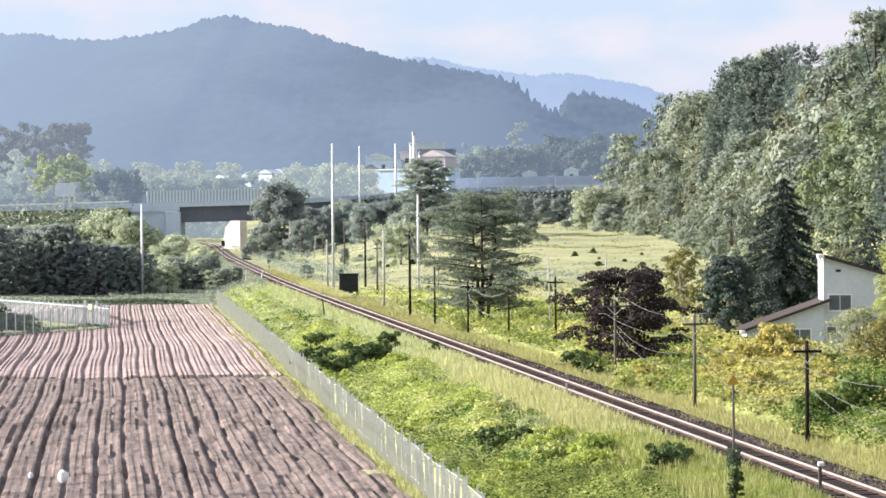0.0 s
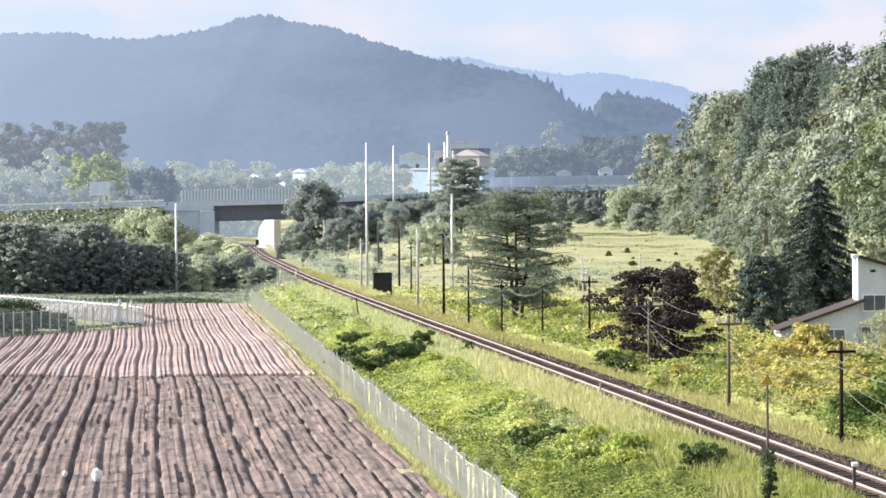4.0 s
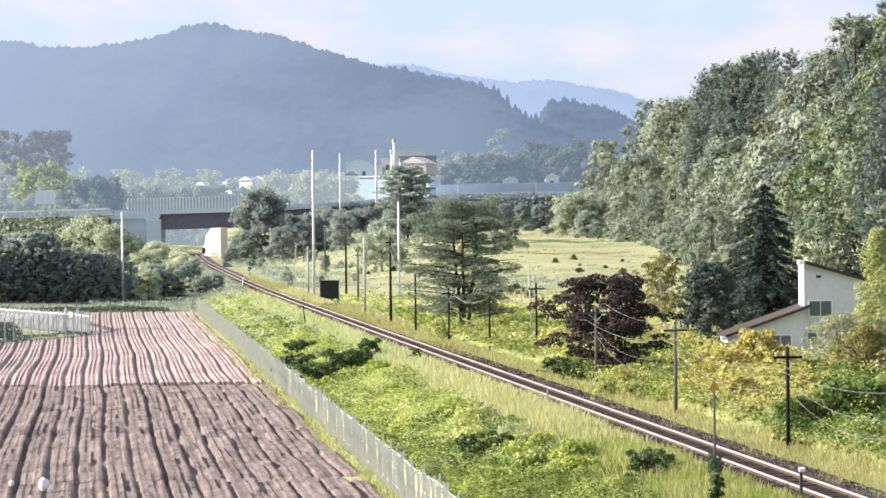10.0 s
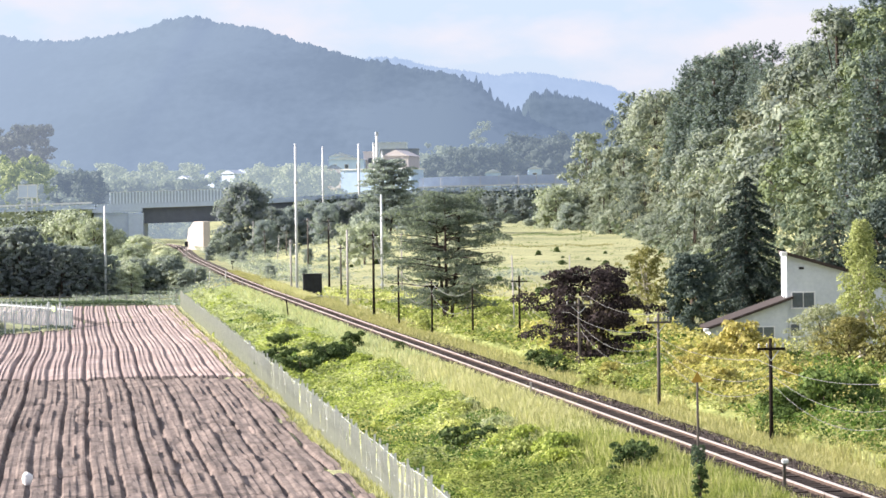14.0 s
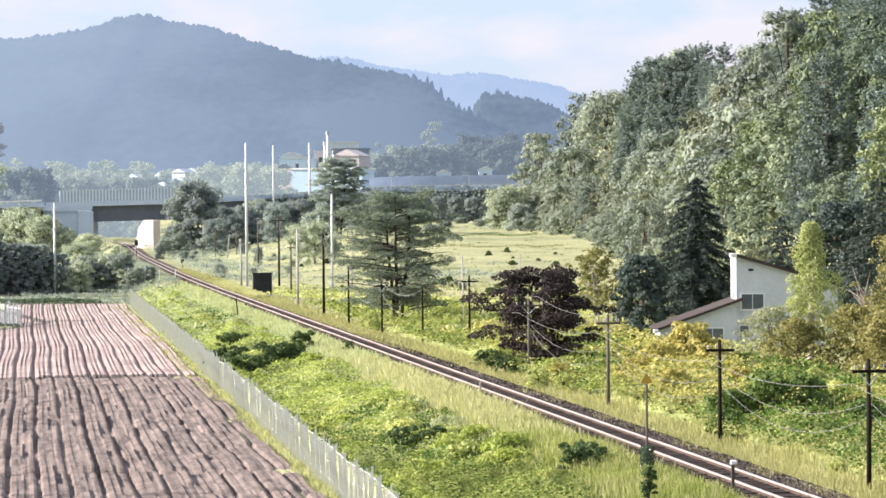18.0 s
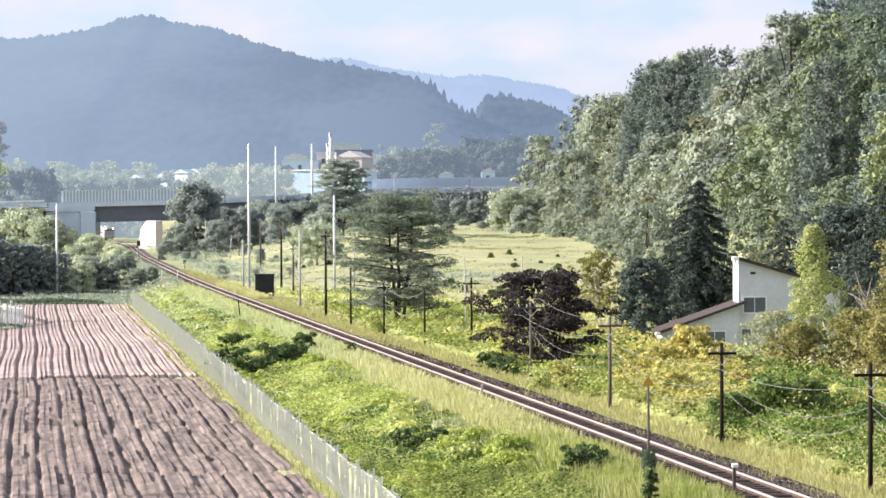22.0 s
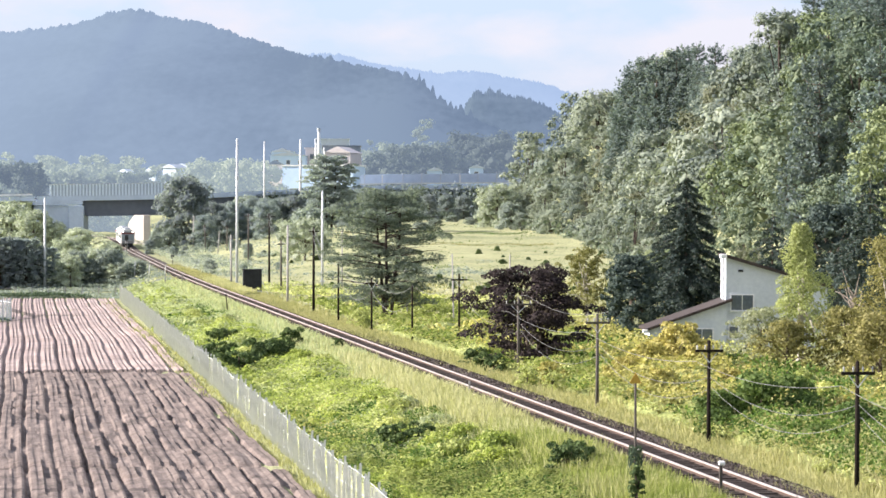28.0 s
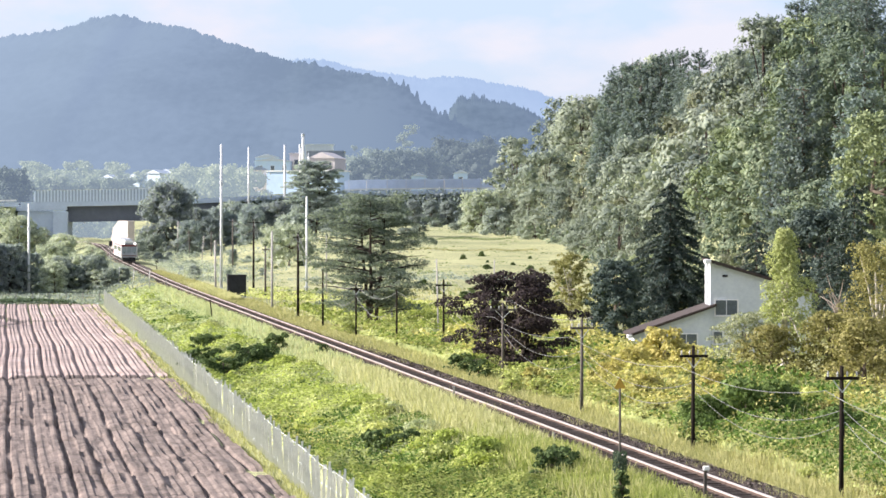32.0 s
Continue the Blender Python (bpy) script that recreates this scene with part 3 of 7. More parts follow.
ICO_F = np.array([[v.index for v in f.verts] for f in ICO.faces])
ICO.free()


def lumps(tufts, rng, full=0.68):
    """Uneven leafy bodies, one for each tuft (x, y, z, radius, flattening)."""
    out = []
    for x, y, z, r, sq in tufts:
        k = r * full * rng.uniform(0.6, 1.15, (len(ICO_V), 1))
        out.append(ICO_V * k * np.array([1, 1, sq]) + np.array([x, y, z]))
    return out


def crown(leaves, bodies, mat, tree):
    n = len(leaves)
    v = np.concatenate([leaves.reshape(-1, 3)] + bodies)
    f = [tuple(range(4 * i, 4 * i + 4)) for i in range(n)]
    for k in range(len(bodies)):
        f += [tuple(q) for q in (ICO_F + 4 * n + k * len(ICO_V)).tolist()]
    ob = link("crown", v, f, mat, tree)
    return ob


def broad_tree(label, h, w, mat, n=2600, leaf=0.3, seed=0, bark=None, base=0.22, clump_n=26, name="tree", stems=1, loose=0.0, flat=0.6, squash=0.75, clump=0.155, cone=False, stout=1.0, dense=0.0):
    """A broad-leaved tree h high and w wide: tapered trunk, limbs and an uneven crown of leaf clumps."""
    rng = np.random.default_rng(seed)
    tree = empty(name, label, "tree" if name == "tree" else name.replace("_", " "))
    clumps = []
    for i in range(clump_n):
        f = ((i + rng.random()) / clump_n) ** 0.85
        z = h * (base + (0.93 - base) * f)
        wide = math.sqrt(max(0.05, 1 - ((f - 0.38) / 0.68) ** 2))
        if cone:
            wide = 0.05 + 0.95 * (1 - f) ** 0.8
        a, rr = i * 2.4 + rng.normal(0, 0.5), wide * rng.uniform(0.4, 1.0) * (1 + loose * rng.normal())
        r = w * rng.uniform(0.7, 1.3) * clump
        clumps.append((rr * (w / 2 - r * 0.6) * math.cos(a), rr * (w / 2 - r * 0.6) * math.sin(a), z - r * 0.3, r, squash * rng.uniform(0.8, 1.2)))
    p, d = crown_points(rng, n, clumps)
    if dense:
        crown(leaf_quads(p, d, leaf, rng, flat), lumps(clumps, rng, dense), mat, tree)
    else:
        quads("crown", leaf_quads(p, d, leaf, rng, flat), mat, tree)
    bm = bmesh.new()
    tr = (0.022 * h + 0.03) * stout
    for s in range(stems):
        ox, oy = (0, 0) if stems == 1 else (0.25 * math.cos(s * 2.4), 0.25 * math.sin(s * 2.4))
        top = (ox * 4 + rng.normal(0, 0.03) * h, oy * 4 + rng.normal(0, 0.03) * h, h * 0.75)
        tube_bm([(ox, oy, -0.5), (ox, oy, h * 0.12), (ox * 2, oy * 2, h * 0.4), top], [tr * 1.3, tr, tr * 0.7, tr * 0.2], 7, bm)
        for i in range(7):
            c = clumps[rng.integers(len(clumps))]
            z0 = h * rng.uniform(0.2, 0.5)
            tube_bm([(ox * 1.4, oy * 1.4, z0), (c[0] * 0.5, c[1] * 0.5, (z0 + c[2]) / 2 + 0.3), c[:3]], [tr * 0.5, tr * 0.3, tr * 0.1], 5, bm)
    part("trunk", bm, bark or M_BARK, tree)
    return tree


def conifer(label, h, w, mat, n=3000, leaf=0.3, seed=0, tiers=13, base=0.06, droop=0.25, name="conifer_tree", gap=0.35, top_w=0.12, fluff=0.03):
    """A conifer: straight trunk, tiers of boughs that hang at the tips, needles in sprays along them."""
    rng = np.random.default_rng(seed)
    tree = empty(name, label, "tree")
    bm = tube_bm([(0, 0, -0.5), (0, 0, h * 0.5), (0, 0, h * 0.99)], [0.02 * h + 0.03, 0.012 * h, 0.01], 7)
    cen, out = [], []
    boughs = []
    for i in range(tiers):
        f = (i + rng.uniform(-0.2, 0.2)) / tiers
        z = h * (base + (0.97 - base) * max(f, 0))
        r = w / 2 * (top_w + (1 - top_w) * (1 - f) ** 0.85)
        k = max(4, int(9 * (1 - f) + 4))
        for j in range(k):
            a = 6.283 * (j + rng.uniform(-0.3, 0.3)) / k + i
            boughs.append((z + rng.normal(0, 0.02) * h, a, r * rng.uniform(1 - gap, 1.08)))
    tot = sum(b[2] for b in boughs)
    for z, a, r in boughs:
        m = max(6, int(n * r / tot))
        t = rng.random(m) ** 0.7
        sway = rng.normal(0, 0.13, m) * r * (1.1 - 0.7 * t)
        zz = z + r * (0.10 * t - droop * t ** 2) + rng.normal(0, fluff, m) * r - np.abs(sway) * 0.2
        cen.append(np.stack([math.cos(a) * r * t - math.sin(a) * sway, math.sin(a) * r * t + math.cos(a) * sway, zz], 1))
        out.append(np.tile((math.cos(a) * 0.4, math.sin(a) * 0.4, 0.8), (m, 1)))
        if r > w * 0.12:
            tube_bm([(0, 0, z), (math.cos(a) * r * 0.55, math.sin(a) * r * 0.55, z + r * 0.02), (math.cos(a) * r * 0.95, math.sin(a) * r * 0.95, z - droop * r * 0.75)], [0.05, 0.03, 0.012], 4, bm)
    quads("crown", leaf_quads(np.concatenate(cen), np.concatenate(out), leaf, rng, 0.55), mat, tree)
    part("trunk", bm, M_BARK, tree)
    return tree


def layered_pine(label, h, w, mat, n=30000, leaf=0.06, seed=0, stems=3, boughs=84, low=0.16):
    """A spreading pine: slender stems that part low down, long boughs, and needles in flat layered pads with air between."""
    rng = np.random.default_rng(seed)
    tree = empty("pine_tree", label, "tree")
    bm = bmesh.new()
    tops = []
    for k in range(stems):
        a = 2.1 * k + 0.4
        tops.append((0.11 * w * math.cos(a), 0.11 * w * math.sin(a)))
        tx, ty = tops[-1]
        r = 0.013 * h
        tube_bm([(tx * 0.2, ty * 0.2, -0.4), (tx * 0.5, ty * 0.5, h * 0.25), (tx, ty, h * 0.6), (tx * 1.1, ty * 1.1, h * rng.uniform(0.86, 0.97))], [r * 1.2, r, r * 0.7, r * 0.2], 7, bm)
    pads = []
    for i in range(boughs):
        f = (i + rng.random()) / boughs
        z = h * (low + (0.97 - low) * f)
        reach = w / 2 * float(np.interp(f, [0, 0.2, 0.45, 0.75, 0.9, 1], [0.7, 0.95, 1.0, 0.98, 0.7, 0.3])) * rng.uniform(0.6, 1.04)
        a = i * 2.4 + rng.normal(0, 0.4)
        ox, oy = tops[i % stems]
        z0 = z - 0.12 * reach
        tip = (ox * 0.8 + reach * math.cos(a), oy * 0.8 + reach * math.sin(a), z)
        tube_bm([(ox * 0.9, oy * 0.9, z0), ((ox + tip[0]) / 2, (oy + tip[1]) / 2, (z0 + z) / 2 + 0.1), tip], [0.055, 0.04, 0.012], 4, bm)
        for t in (0.35, 0.6, 0.8, 1.0):
            if rng.random() < (0.9 if f > 0.72 else 0.68):
                pads.append((ox + (tip[0] - ox) * t + rng.normal(0, 0.25), oy + (tip[1] - oy) * t + rng.normal(0, 0.25), z0 + (z - z0) * t + rng.normal(0, 0.1), w * rng.uniform(0.07, 0.12), rng.uniform(0.3, 0.5)))
    p, d = crown_points(rng, n, pads)
    quads("crown", leaf_quads(p, d, leaf, rng, 0.4), mat, tree)
    part("trunk", bm, M_SLEEPER, tree)
    return tree


def spruce(label, h, w, mat, n=24000, leaf=0.06, seed=0, tiers=17):
    """A spruce: pointed top, long arching boughs that hang at the tips, curtains of needles below each, gaps between."""
    rng = np.random.default_rng(seed)
    tree = empty("spruce_tree", label, "tree")
    bm = tube_bm([(0, 0, -0.5), (0, 0, h * 0.5), (0, 0, h * 0.99)], [0.018 * h, 0.01 * h, 0.01], 7)
    arms = []
    for i in range(tiers):
        f = i / tiers
        r = w / 2 * (0.05 + 0.95 * (1 - f) ** 0.9)
        k = 6 + int(5 * (1 - f))
        for j in range(k):
            arms.append((h * (0.08 + 0.9 * f) + rng.normal(0, 0.012) * h, 6.283 * (j + rng.uniform(-0.3, 0.3)) / k + 1.7 * i, r * rng.uniform(0.68, 1.1)))
    tot = sum(a[2] for a in arms)
    cen, out = [], []
    for z, a, r in arms:
        m = max(12, int(n * r / tot))
        t = rng.random(m) ** 0.75
        sway = rng.normal(0, 0.075, m) * r * (1.25 - 0.8 * t) + rng.normal(0, 0.03, m)
        zz = z + r * (0.14 * t - 0.62 * t ** 2 + 0.22 * t ** 4) - rng.exponential(0.12, m) * (0.4 + t)
        ca, sa = math.cos(a), math.sin(a)
        cen.append(np.stack([ca * r * t - sa * sway, sa * r * t + ca * sway, zz], 1))
        out.append(np.tile((ca * 0.5, sa * 0.5, 0.7), (m, 1)))
        tube_bm([(0, 0, z), (ca * r * 0.5, sa * r * 0.5, z - 0.08 * r), (ca * r * 0.95, sa * r * 0.95, z - 0.25 * r)], [0.04, 0.025, 0.008], 4, bm)
    quads("crown", leaf_quads(np.concatenate(cen), np.concatenate(out), leaf, rng, 0.5), mat, tree)
    part("trunk", bm, M_BARK, tree)
    return tree


def place(tree, x, y, scale=1.0, turn=0.0, sink=0.1, z=None, tall=1.0):
    tree.matrix_basis = pose(x, y, (gz(x, y) if z is None else z) - sink, 0, 0, turn) @ Matrix.Diagonal((scale, scale, scale * tall, 1))
    return tree


def again(tree, x, y, scale=1.0, turn=0.0, sink=0.1, tall=1.0, label="", z=None):
    t = copy_thing(tree, pose(x, y, (gz(x, y) if z is None else z) - sink, 0, 0, turn) @ Matrix.Diagonal((scale, scale, scale * tall, 1)))
    t.scale = (scale, scale, scale * tall)
    if label:
        t["label"] = label
    return t


# ---- woods on the hillside ----
def wood_tree(label, h, w, mat, seed, lobes=13, tufts=9, leaves=46, leaf=0.15):
    """A tree of the woods: billowing lobes in a dome, each covered with tufts of leaves, with dark gaps between them."""
    rng = np.random.default_rng(seed)
    tree = empty("tree", label, "tree")
    tuft, core, pts, ways = [], [], [], []
    for i in range(lobes):
        f = (i + 0.5) / lobes
        a, rr = i * 2.4 + rng.normal(0, 0.45), math.sqrt(max(0.0, 1 - f ** 1.9)) * rng.uniform(0.7, 1.0)
        r = w * rng.uniform(0.16, 0.25)
        c = np.array([rr * (w / 2 - r * 0.6) * math.cos(a), rr * (w / 2 - r * 0.6) * math.sin(a), h * (0.14 + 0.78 * f + rng.uniform(-0.06, 0.06)) - r * 0.6])
        core.append((*c, r * 0.34, 0.85))
        for j in range(tufts):
            d = rng.normal(0, 1, 3)
            d[2] = abs(d[2]) if rng.random() < 0.75 else d[2]
            d[:2] += 0.5 * c[:2] / (w / 2)
            d /= np.linalg.norm(d)
            q = c + d * r * rng.uniform(0.75, 1.05) * np.array([1, 1, 0.85])
            tr_, sq = r * rng.uniform(0.3, 0.55), rng.uniform(0.55, 0.85)
            tuft.append((*q, tr_, sq))
            m = max(8, int(leaves * (tr_ / (0.087 * w)) ** 2))
            e = rng.normal(0, 1, (m, 3))
            e /= np.linalg.norm(e, axis=1, keepdims=True)
            p = q + e * tr_ * rng.uniform(0.6, 1.1, (m, 1)) * np.array([1, 1, sq])
            o = (p - c) / r + 0.6 * e
            pts.append(p)
            ways.append(o / np.linalg.norm(o, axis=1, keepdims=True))
    crown(leaf_quads(np.concatenate(pts), np.concatenate(ways), leaf, rng, 0.88), lumps(core, rng, 0.8) + lumps(tuft, rng, 0.42), mat, tree)
    tr = 0.02 * h
    bm = tube_bm([(0, 0, -0.5), (0, 0, h * 0.3), (rng.normal(0, 0.3), rng.normal(0, 0.3), h * 0.75)], [tr * 1.3, tr, tr * 0.3], 6)
    for q in tuft[::tufts]:
        tube_bm([(0, 0, h * 0.25), (q[0] * 0.5, q[1] * 0.5, q[2] * 0.7), q[:3]], [tr * 0.5, tr * 0.3, tr * 0.1], 4, bm)
    part("trunk", bm, M_SLEEPER, tree)
    return tree


def hillside_woods():
    rng = random.Random(9)
    sorts = [
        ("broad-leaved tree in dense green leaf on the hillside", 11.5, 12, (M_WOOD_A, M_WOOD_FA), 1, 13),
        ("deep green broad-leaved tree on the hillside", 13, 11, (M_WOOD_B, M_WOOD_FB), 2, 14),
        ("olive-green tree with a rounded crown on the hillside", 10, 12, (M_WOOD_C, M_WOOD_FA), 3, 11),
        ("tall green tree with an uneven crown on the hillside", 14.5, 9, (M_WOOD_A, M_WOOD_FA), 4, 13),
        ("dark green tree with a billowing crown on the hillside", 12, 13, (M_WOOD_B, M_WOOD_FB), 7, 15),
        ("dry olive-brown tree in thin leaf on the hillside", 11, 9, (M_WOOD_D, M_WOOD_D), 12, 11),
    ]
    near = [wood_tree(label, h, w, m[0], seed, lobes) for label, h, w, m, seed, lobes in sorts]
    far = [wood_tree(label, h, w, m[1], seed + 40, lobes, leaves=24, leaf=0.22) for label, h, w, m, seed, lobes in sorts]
    pines = [
        conifer("blue-green conifer with a feathery top on the ridge", 17, 9.0, M_WOOD_N, 15000, 0.17, 5, 19, droop=-0.3, gap=0.18, top_w=0.3, base=0.06, fluff=0.1),
        conifer("slender dark conifer on the ridge of the hillside", 16, 7.8, M_WOOD_N, 13000, 0.17, 6, 18, droop=-0.3, gap=0.18, top_w=0.28, base=0.06, fluff=0.1),
        conifer("dark layered pine with a rounded top on the ridge", 16, 9.6, M_WOOD_N, 15000, 0.17, 8, 16, droop=-0.25, gap=0.2, top_w=0.42, base=0.1, fluff=0.14),
    ]
    used = set()

    def put(k, x, y, sc, tall=1.0):
        if k in used:
            again(k, x, y, sc, rng.uniform(0, 360), 0.4, tall)
        else:
            used.add(k)
            place(k, x, y, sc, rng.uniform(0, 360), 0.4, tall=tall)

    spots = []
    y = 215.0
    while y < 640:
        x = float(hill_foot(y)) + 1.0
        while x < float(hill_foot(y)) + 28 and x < y * 0.175 + 8:
            spots.append((x + rng.uniform(-2.4, 2.4), y + rng.uniform(-3.6, 3.6)))
            x += 8.2 if y < 420 else 8.6
        y += 10.6 if y < 420 else 12.6
    for x, y in spots:
        deep = x - float(hill_foot(y))
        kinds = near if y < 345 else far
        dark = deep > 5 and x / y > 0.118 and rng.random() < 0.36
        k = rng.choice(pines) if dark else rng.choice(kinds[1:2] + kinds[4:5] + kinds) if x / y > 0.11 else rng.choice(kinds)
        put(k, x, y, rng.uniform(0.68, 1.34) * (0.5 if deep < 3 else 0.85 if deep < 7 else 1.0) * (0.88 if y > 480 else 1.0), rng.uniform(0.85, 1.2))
    # saplings and low growth that skirt the wood
    y = 228.0
    while y < 610:
        x = float(hill_foot(y)) + rng.uniform(-1.5, 2.0)
        put(rng.choice(near if y < 345 else far), x, y, rng.uniform(0.26, 0.46), rng.uniform(0.8, 1.2))
        if y > 400:
            for deep in (4.0, 8.0, 12.0):
                put(rng.choice(far), float(hill_foot(y)) + deep + rng.uniform(-1.5, 1.5), y + rng.uniform(-3, 3), rng.uniform(0.4, 0.6))
        y += rng.uniform(3.5, 6.5) if y < 400 else rng.uniform(7, 10)
    # conifers along the ridge: bearing, distance, rise of the top
    for bear, y, rise in ((0.0655, 492, 0.0490), (0.0690, 488, 0.0525), (0.0725, 486, 0.0545), (0.0755, 480, 0.0562), (0.0790, 486, 0.0540), (0.0825, 478, 0.0570), (0.0855, 484, 0.0578), (0.0895, 476, 0.0560), (0.0925, 470, 0.0575), (0.0962, 462, 0.0582), (0.0990, 455, 0.0530),
                          (0.1068, 440, 0.0578), (0.1110, 420, 0.0545), (0.1145, 410, 0.0570), (0.1180, 402, 0.0640), (0.1205, 396, 0.0705), (0.1235, 390, 0.0735), (0.1270, 384, 0.0745), (0.1310, 380, 0.0770), (0.1350, 374, 0.0765), (0.1390, 366, 0.0780), (0.1440, 360, 0.0790), (0.1490, 354, 0.0800), (0.1545, 348, 0.0800)):
        k = rng.choice(pines)
        rise += rng.choice((0.0015, -0.001, -0.005))
        put(k, bear * y, y, (EYE_Z + rise * y - gz(bear * y, y) + 0.4) / 16.2)
    for bear, y, sc in ((0.1440, 330, 0.95), (0.1500, 322, 1.0), (0.1555, 316, 1.0), (0.1380, 338, 0.8)):
        put(pines[2], bear * y, y, sc)


hillside_woods()


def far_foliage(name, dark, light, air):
    """Woods beyond the bridge, part of the distance: leaves that emit the colour of the haze before them."""
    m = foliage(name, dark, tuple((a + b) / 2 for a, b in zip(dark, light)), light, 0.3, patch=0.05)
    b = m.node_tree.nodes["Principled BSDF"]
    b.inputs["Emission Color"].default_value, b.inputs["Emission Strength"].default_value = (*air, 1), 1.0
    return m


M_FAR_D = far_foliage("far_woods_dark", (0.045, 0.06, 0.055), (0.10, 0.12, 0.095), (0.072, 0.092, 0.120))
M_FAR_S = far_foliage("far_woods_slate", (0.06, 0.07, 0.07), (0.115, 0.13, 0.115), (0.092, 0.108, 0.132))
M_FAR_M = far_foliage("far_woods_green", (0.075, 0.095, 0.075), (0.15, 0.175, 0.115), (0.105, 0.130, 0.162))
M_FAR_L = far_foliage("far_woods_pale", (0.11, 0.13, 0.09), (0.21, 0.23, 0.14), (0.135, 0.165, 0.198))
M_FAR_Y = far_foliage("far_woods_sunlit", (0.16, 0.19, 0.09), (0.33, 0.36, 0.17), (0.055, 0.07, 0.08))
# Haze, and on one the sun, put into the leaf base colours.
M_HAZY = foliage("hazed_leaf", (0.19, 0.23, 0.225), (0.29, 0.335, 0.31), (0.40, 0.445, 0.395), 0.35)
M_HAZY_Y = foliage("hazed_leaf_sunlit", (0.25, 0.29, 0.23), (0.42, 0.465, 0.365), (0.57, 0.61, 0.49), 0.35)
M_PINE = foliage("hazed_needle", (0.125, 0.16, 0.15), (0.20, 0.24, 0.212), (0.285, 0.32, 0.265), 0.5, even=0.6)
M_HAZY_D = foliage("hazed_leaf_dark", (0.21, 0.25, 0.29), (0.285, 0.325, 0.365), (0.345, 0.385, 0.415), 0.55, even=0.65)

# ---- trees of the middle ground, one by one ----
place(layered_pine("broad dark pine with layered boughs and several stems in the meadow", 10.9, 9.0, M_PINE, 58000, 0.072, 31, boughs=104), -4.34, 222.09)
place(layered_pine("dark pine with a flat layered top beyond the meadow", 15.5, 10.5, M_HAZY_D, 26000, 0.18, 32, 2, 120, 0.15), -20.90, 520, z=3.0)
place(spruce("tall dark spruce with hanging boughs behind the house", 12.6, 13.0, M_NEEDLE, 60000, 0.105, 33), 20.66, 240)
place(broad_tree("dark purple-leaved spreading maple beside the railway", 6.4, 7.4, M_LEAF_R, 19000, 0.09, 34, name="maple_tree", clump_n=120, base=0.1, loose=0.22, clump=0.09, squash=0.55, stems=2, stout=0.7), 5.11, 160.90)
place(broad_tree("dense dark green rounded evergreen by the house", 6.2, 4.8, M_NEEDLE, 11000, 0.105, 35, name="evergreen_tree", base=0.0, clump_n=150, clump=0.1, dense=0.6), 13.67, 205)
place(broad_tree("slender birch in pale yellow-green leaf beside the house", 8.8, 4.8, M_LEAF_P, 15000, 0.07, 36, M_BIRCH, name="birch_tree", base=0.1, clump_n=150, clump=0.085, loose=0.3, squash=1.25, cone=True), 20.90, 165)
place(broad_tree("thin pale tree with sparse straw-coloured leaf at the meadow's edge", 6.4, 4.6, M_LEAF_O, 5200, 0.10, 37, M_BIRCH, name="tree", base=0.15, loose=0.3, clump_n=120, clump=0.08), 11.76, 230)
place(broad_tree("large bright green tree at the wood's edge above the house", 12, 8, M_WOOD_A, 9000, 0.16, 38, name="tree", base=0.05, clump_n=90, clump=0.1, loose=0.15), 35.46, 225, z=5.5)
place(spruce("dark spreading conifer at the wood's edge beside the house", 10.5, 10.0, M_NEEDLE, 26000, 0.10, 39, 13), 30.23, 200, z=1.0)
place(broad_tree("dark shaded evergreen behind the house", 8.0, 8.0, M_NEEDLE, 12000, 0.13, 40, name="evergreen_tree", base=0.0, clump_n=110, clump=0.11, dense=0.6), 29.70, 215, z=1.5)
bush = broad_tree("dense olive-green shrub among the weeds", 3.0, 3.6, M_LEAF_O, 8000, 0.062, 41, name="shrub", base=0.0, clump_n=140, clump=0.085, loose=0.2)
place(bush, 19.14, 156.80, 1.1, 0)
again(bush, 22.38, 156.44, 1.35, 80)
again(bush, 22.59, 145.70, 1.4, 200)
bush_g = broad_tree("bright green leafy shrub beside the railway", 2.0, 2.6, M_WEED, 2400, 0.075, 42, name="shrub", base=0.0, clump_n=22)
place(bush_g, 5.45, 139.91, 0.55, 0)
for i, sc, tn in ((0, 0.5, 40), (1, 0.6, 90), (2, 0.5, 150), (3, 0.75, 210), (4, 0.7, 20), (5, 0.85, 300)):
    x, y = ((7.23, 141.95), (4.22, 140.90), (-1.27, 213.53), (17.27, 126.97), (17.63, 138.78), (-6.07, 209.27))[i]
    again(bush_g, x, y, sc, tn)
bush_v = broad_tree("dark broad-leaved vine mound beside the railway", 2.6, 3.6, M_LEAF, 2400, 0.12, 43, name="shrub", base=0.0, clump_n=26)
place(bush_v, 13.42, 118.85, 0.95, 0)
again(bush_v, 10.82, 111.64, 0.55, 60)
again(bush_v, 15.00, 121.96, 0.8, 130)
gold = broad_tree("golden-leaved shrub in full sun below the house", 2.4, 3.4, M_LEAF_GOLD, 3200, 0.095, 44, name="shrub", base=0.0, clump_n=46, clump=0.1, loose=0.3)
place(gold, 11.16, 152.91, 0.9, 0)
for x, y, sc, tn in ((12.90, 155.44, 1.3, 70), (9.61, 147.92, 0.7, 140), (10.43, 133.74, 0.75, 200), (13.65, 150.04, 0.9, 260), (13.89, 137.58, 0.7, 20)):
    again(gold, x, y, sc, tn)
straw_bush = broad_tree("pale straw-tipped weed clump beside the railway", 1.9, 2.4, M_LEAF_O, 2400, 0.07, 46, name="shrub", base=0.0, clump_n=60, clump=0.1)
place(straw_bush, 16.2, 121.0, 0.6, 0)
rng_w = random.Random(77)
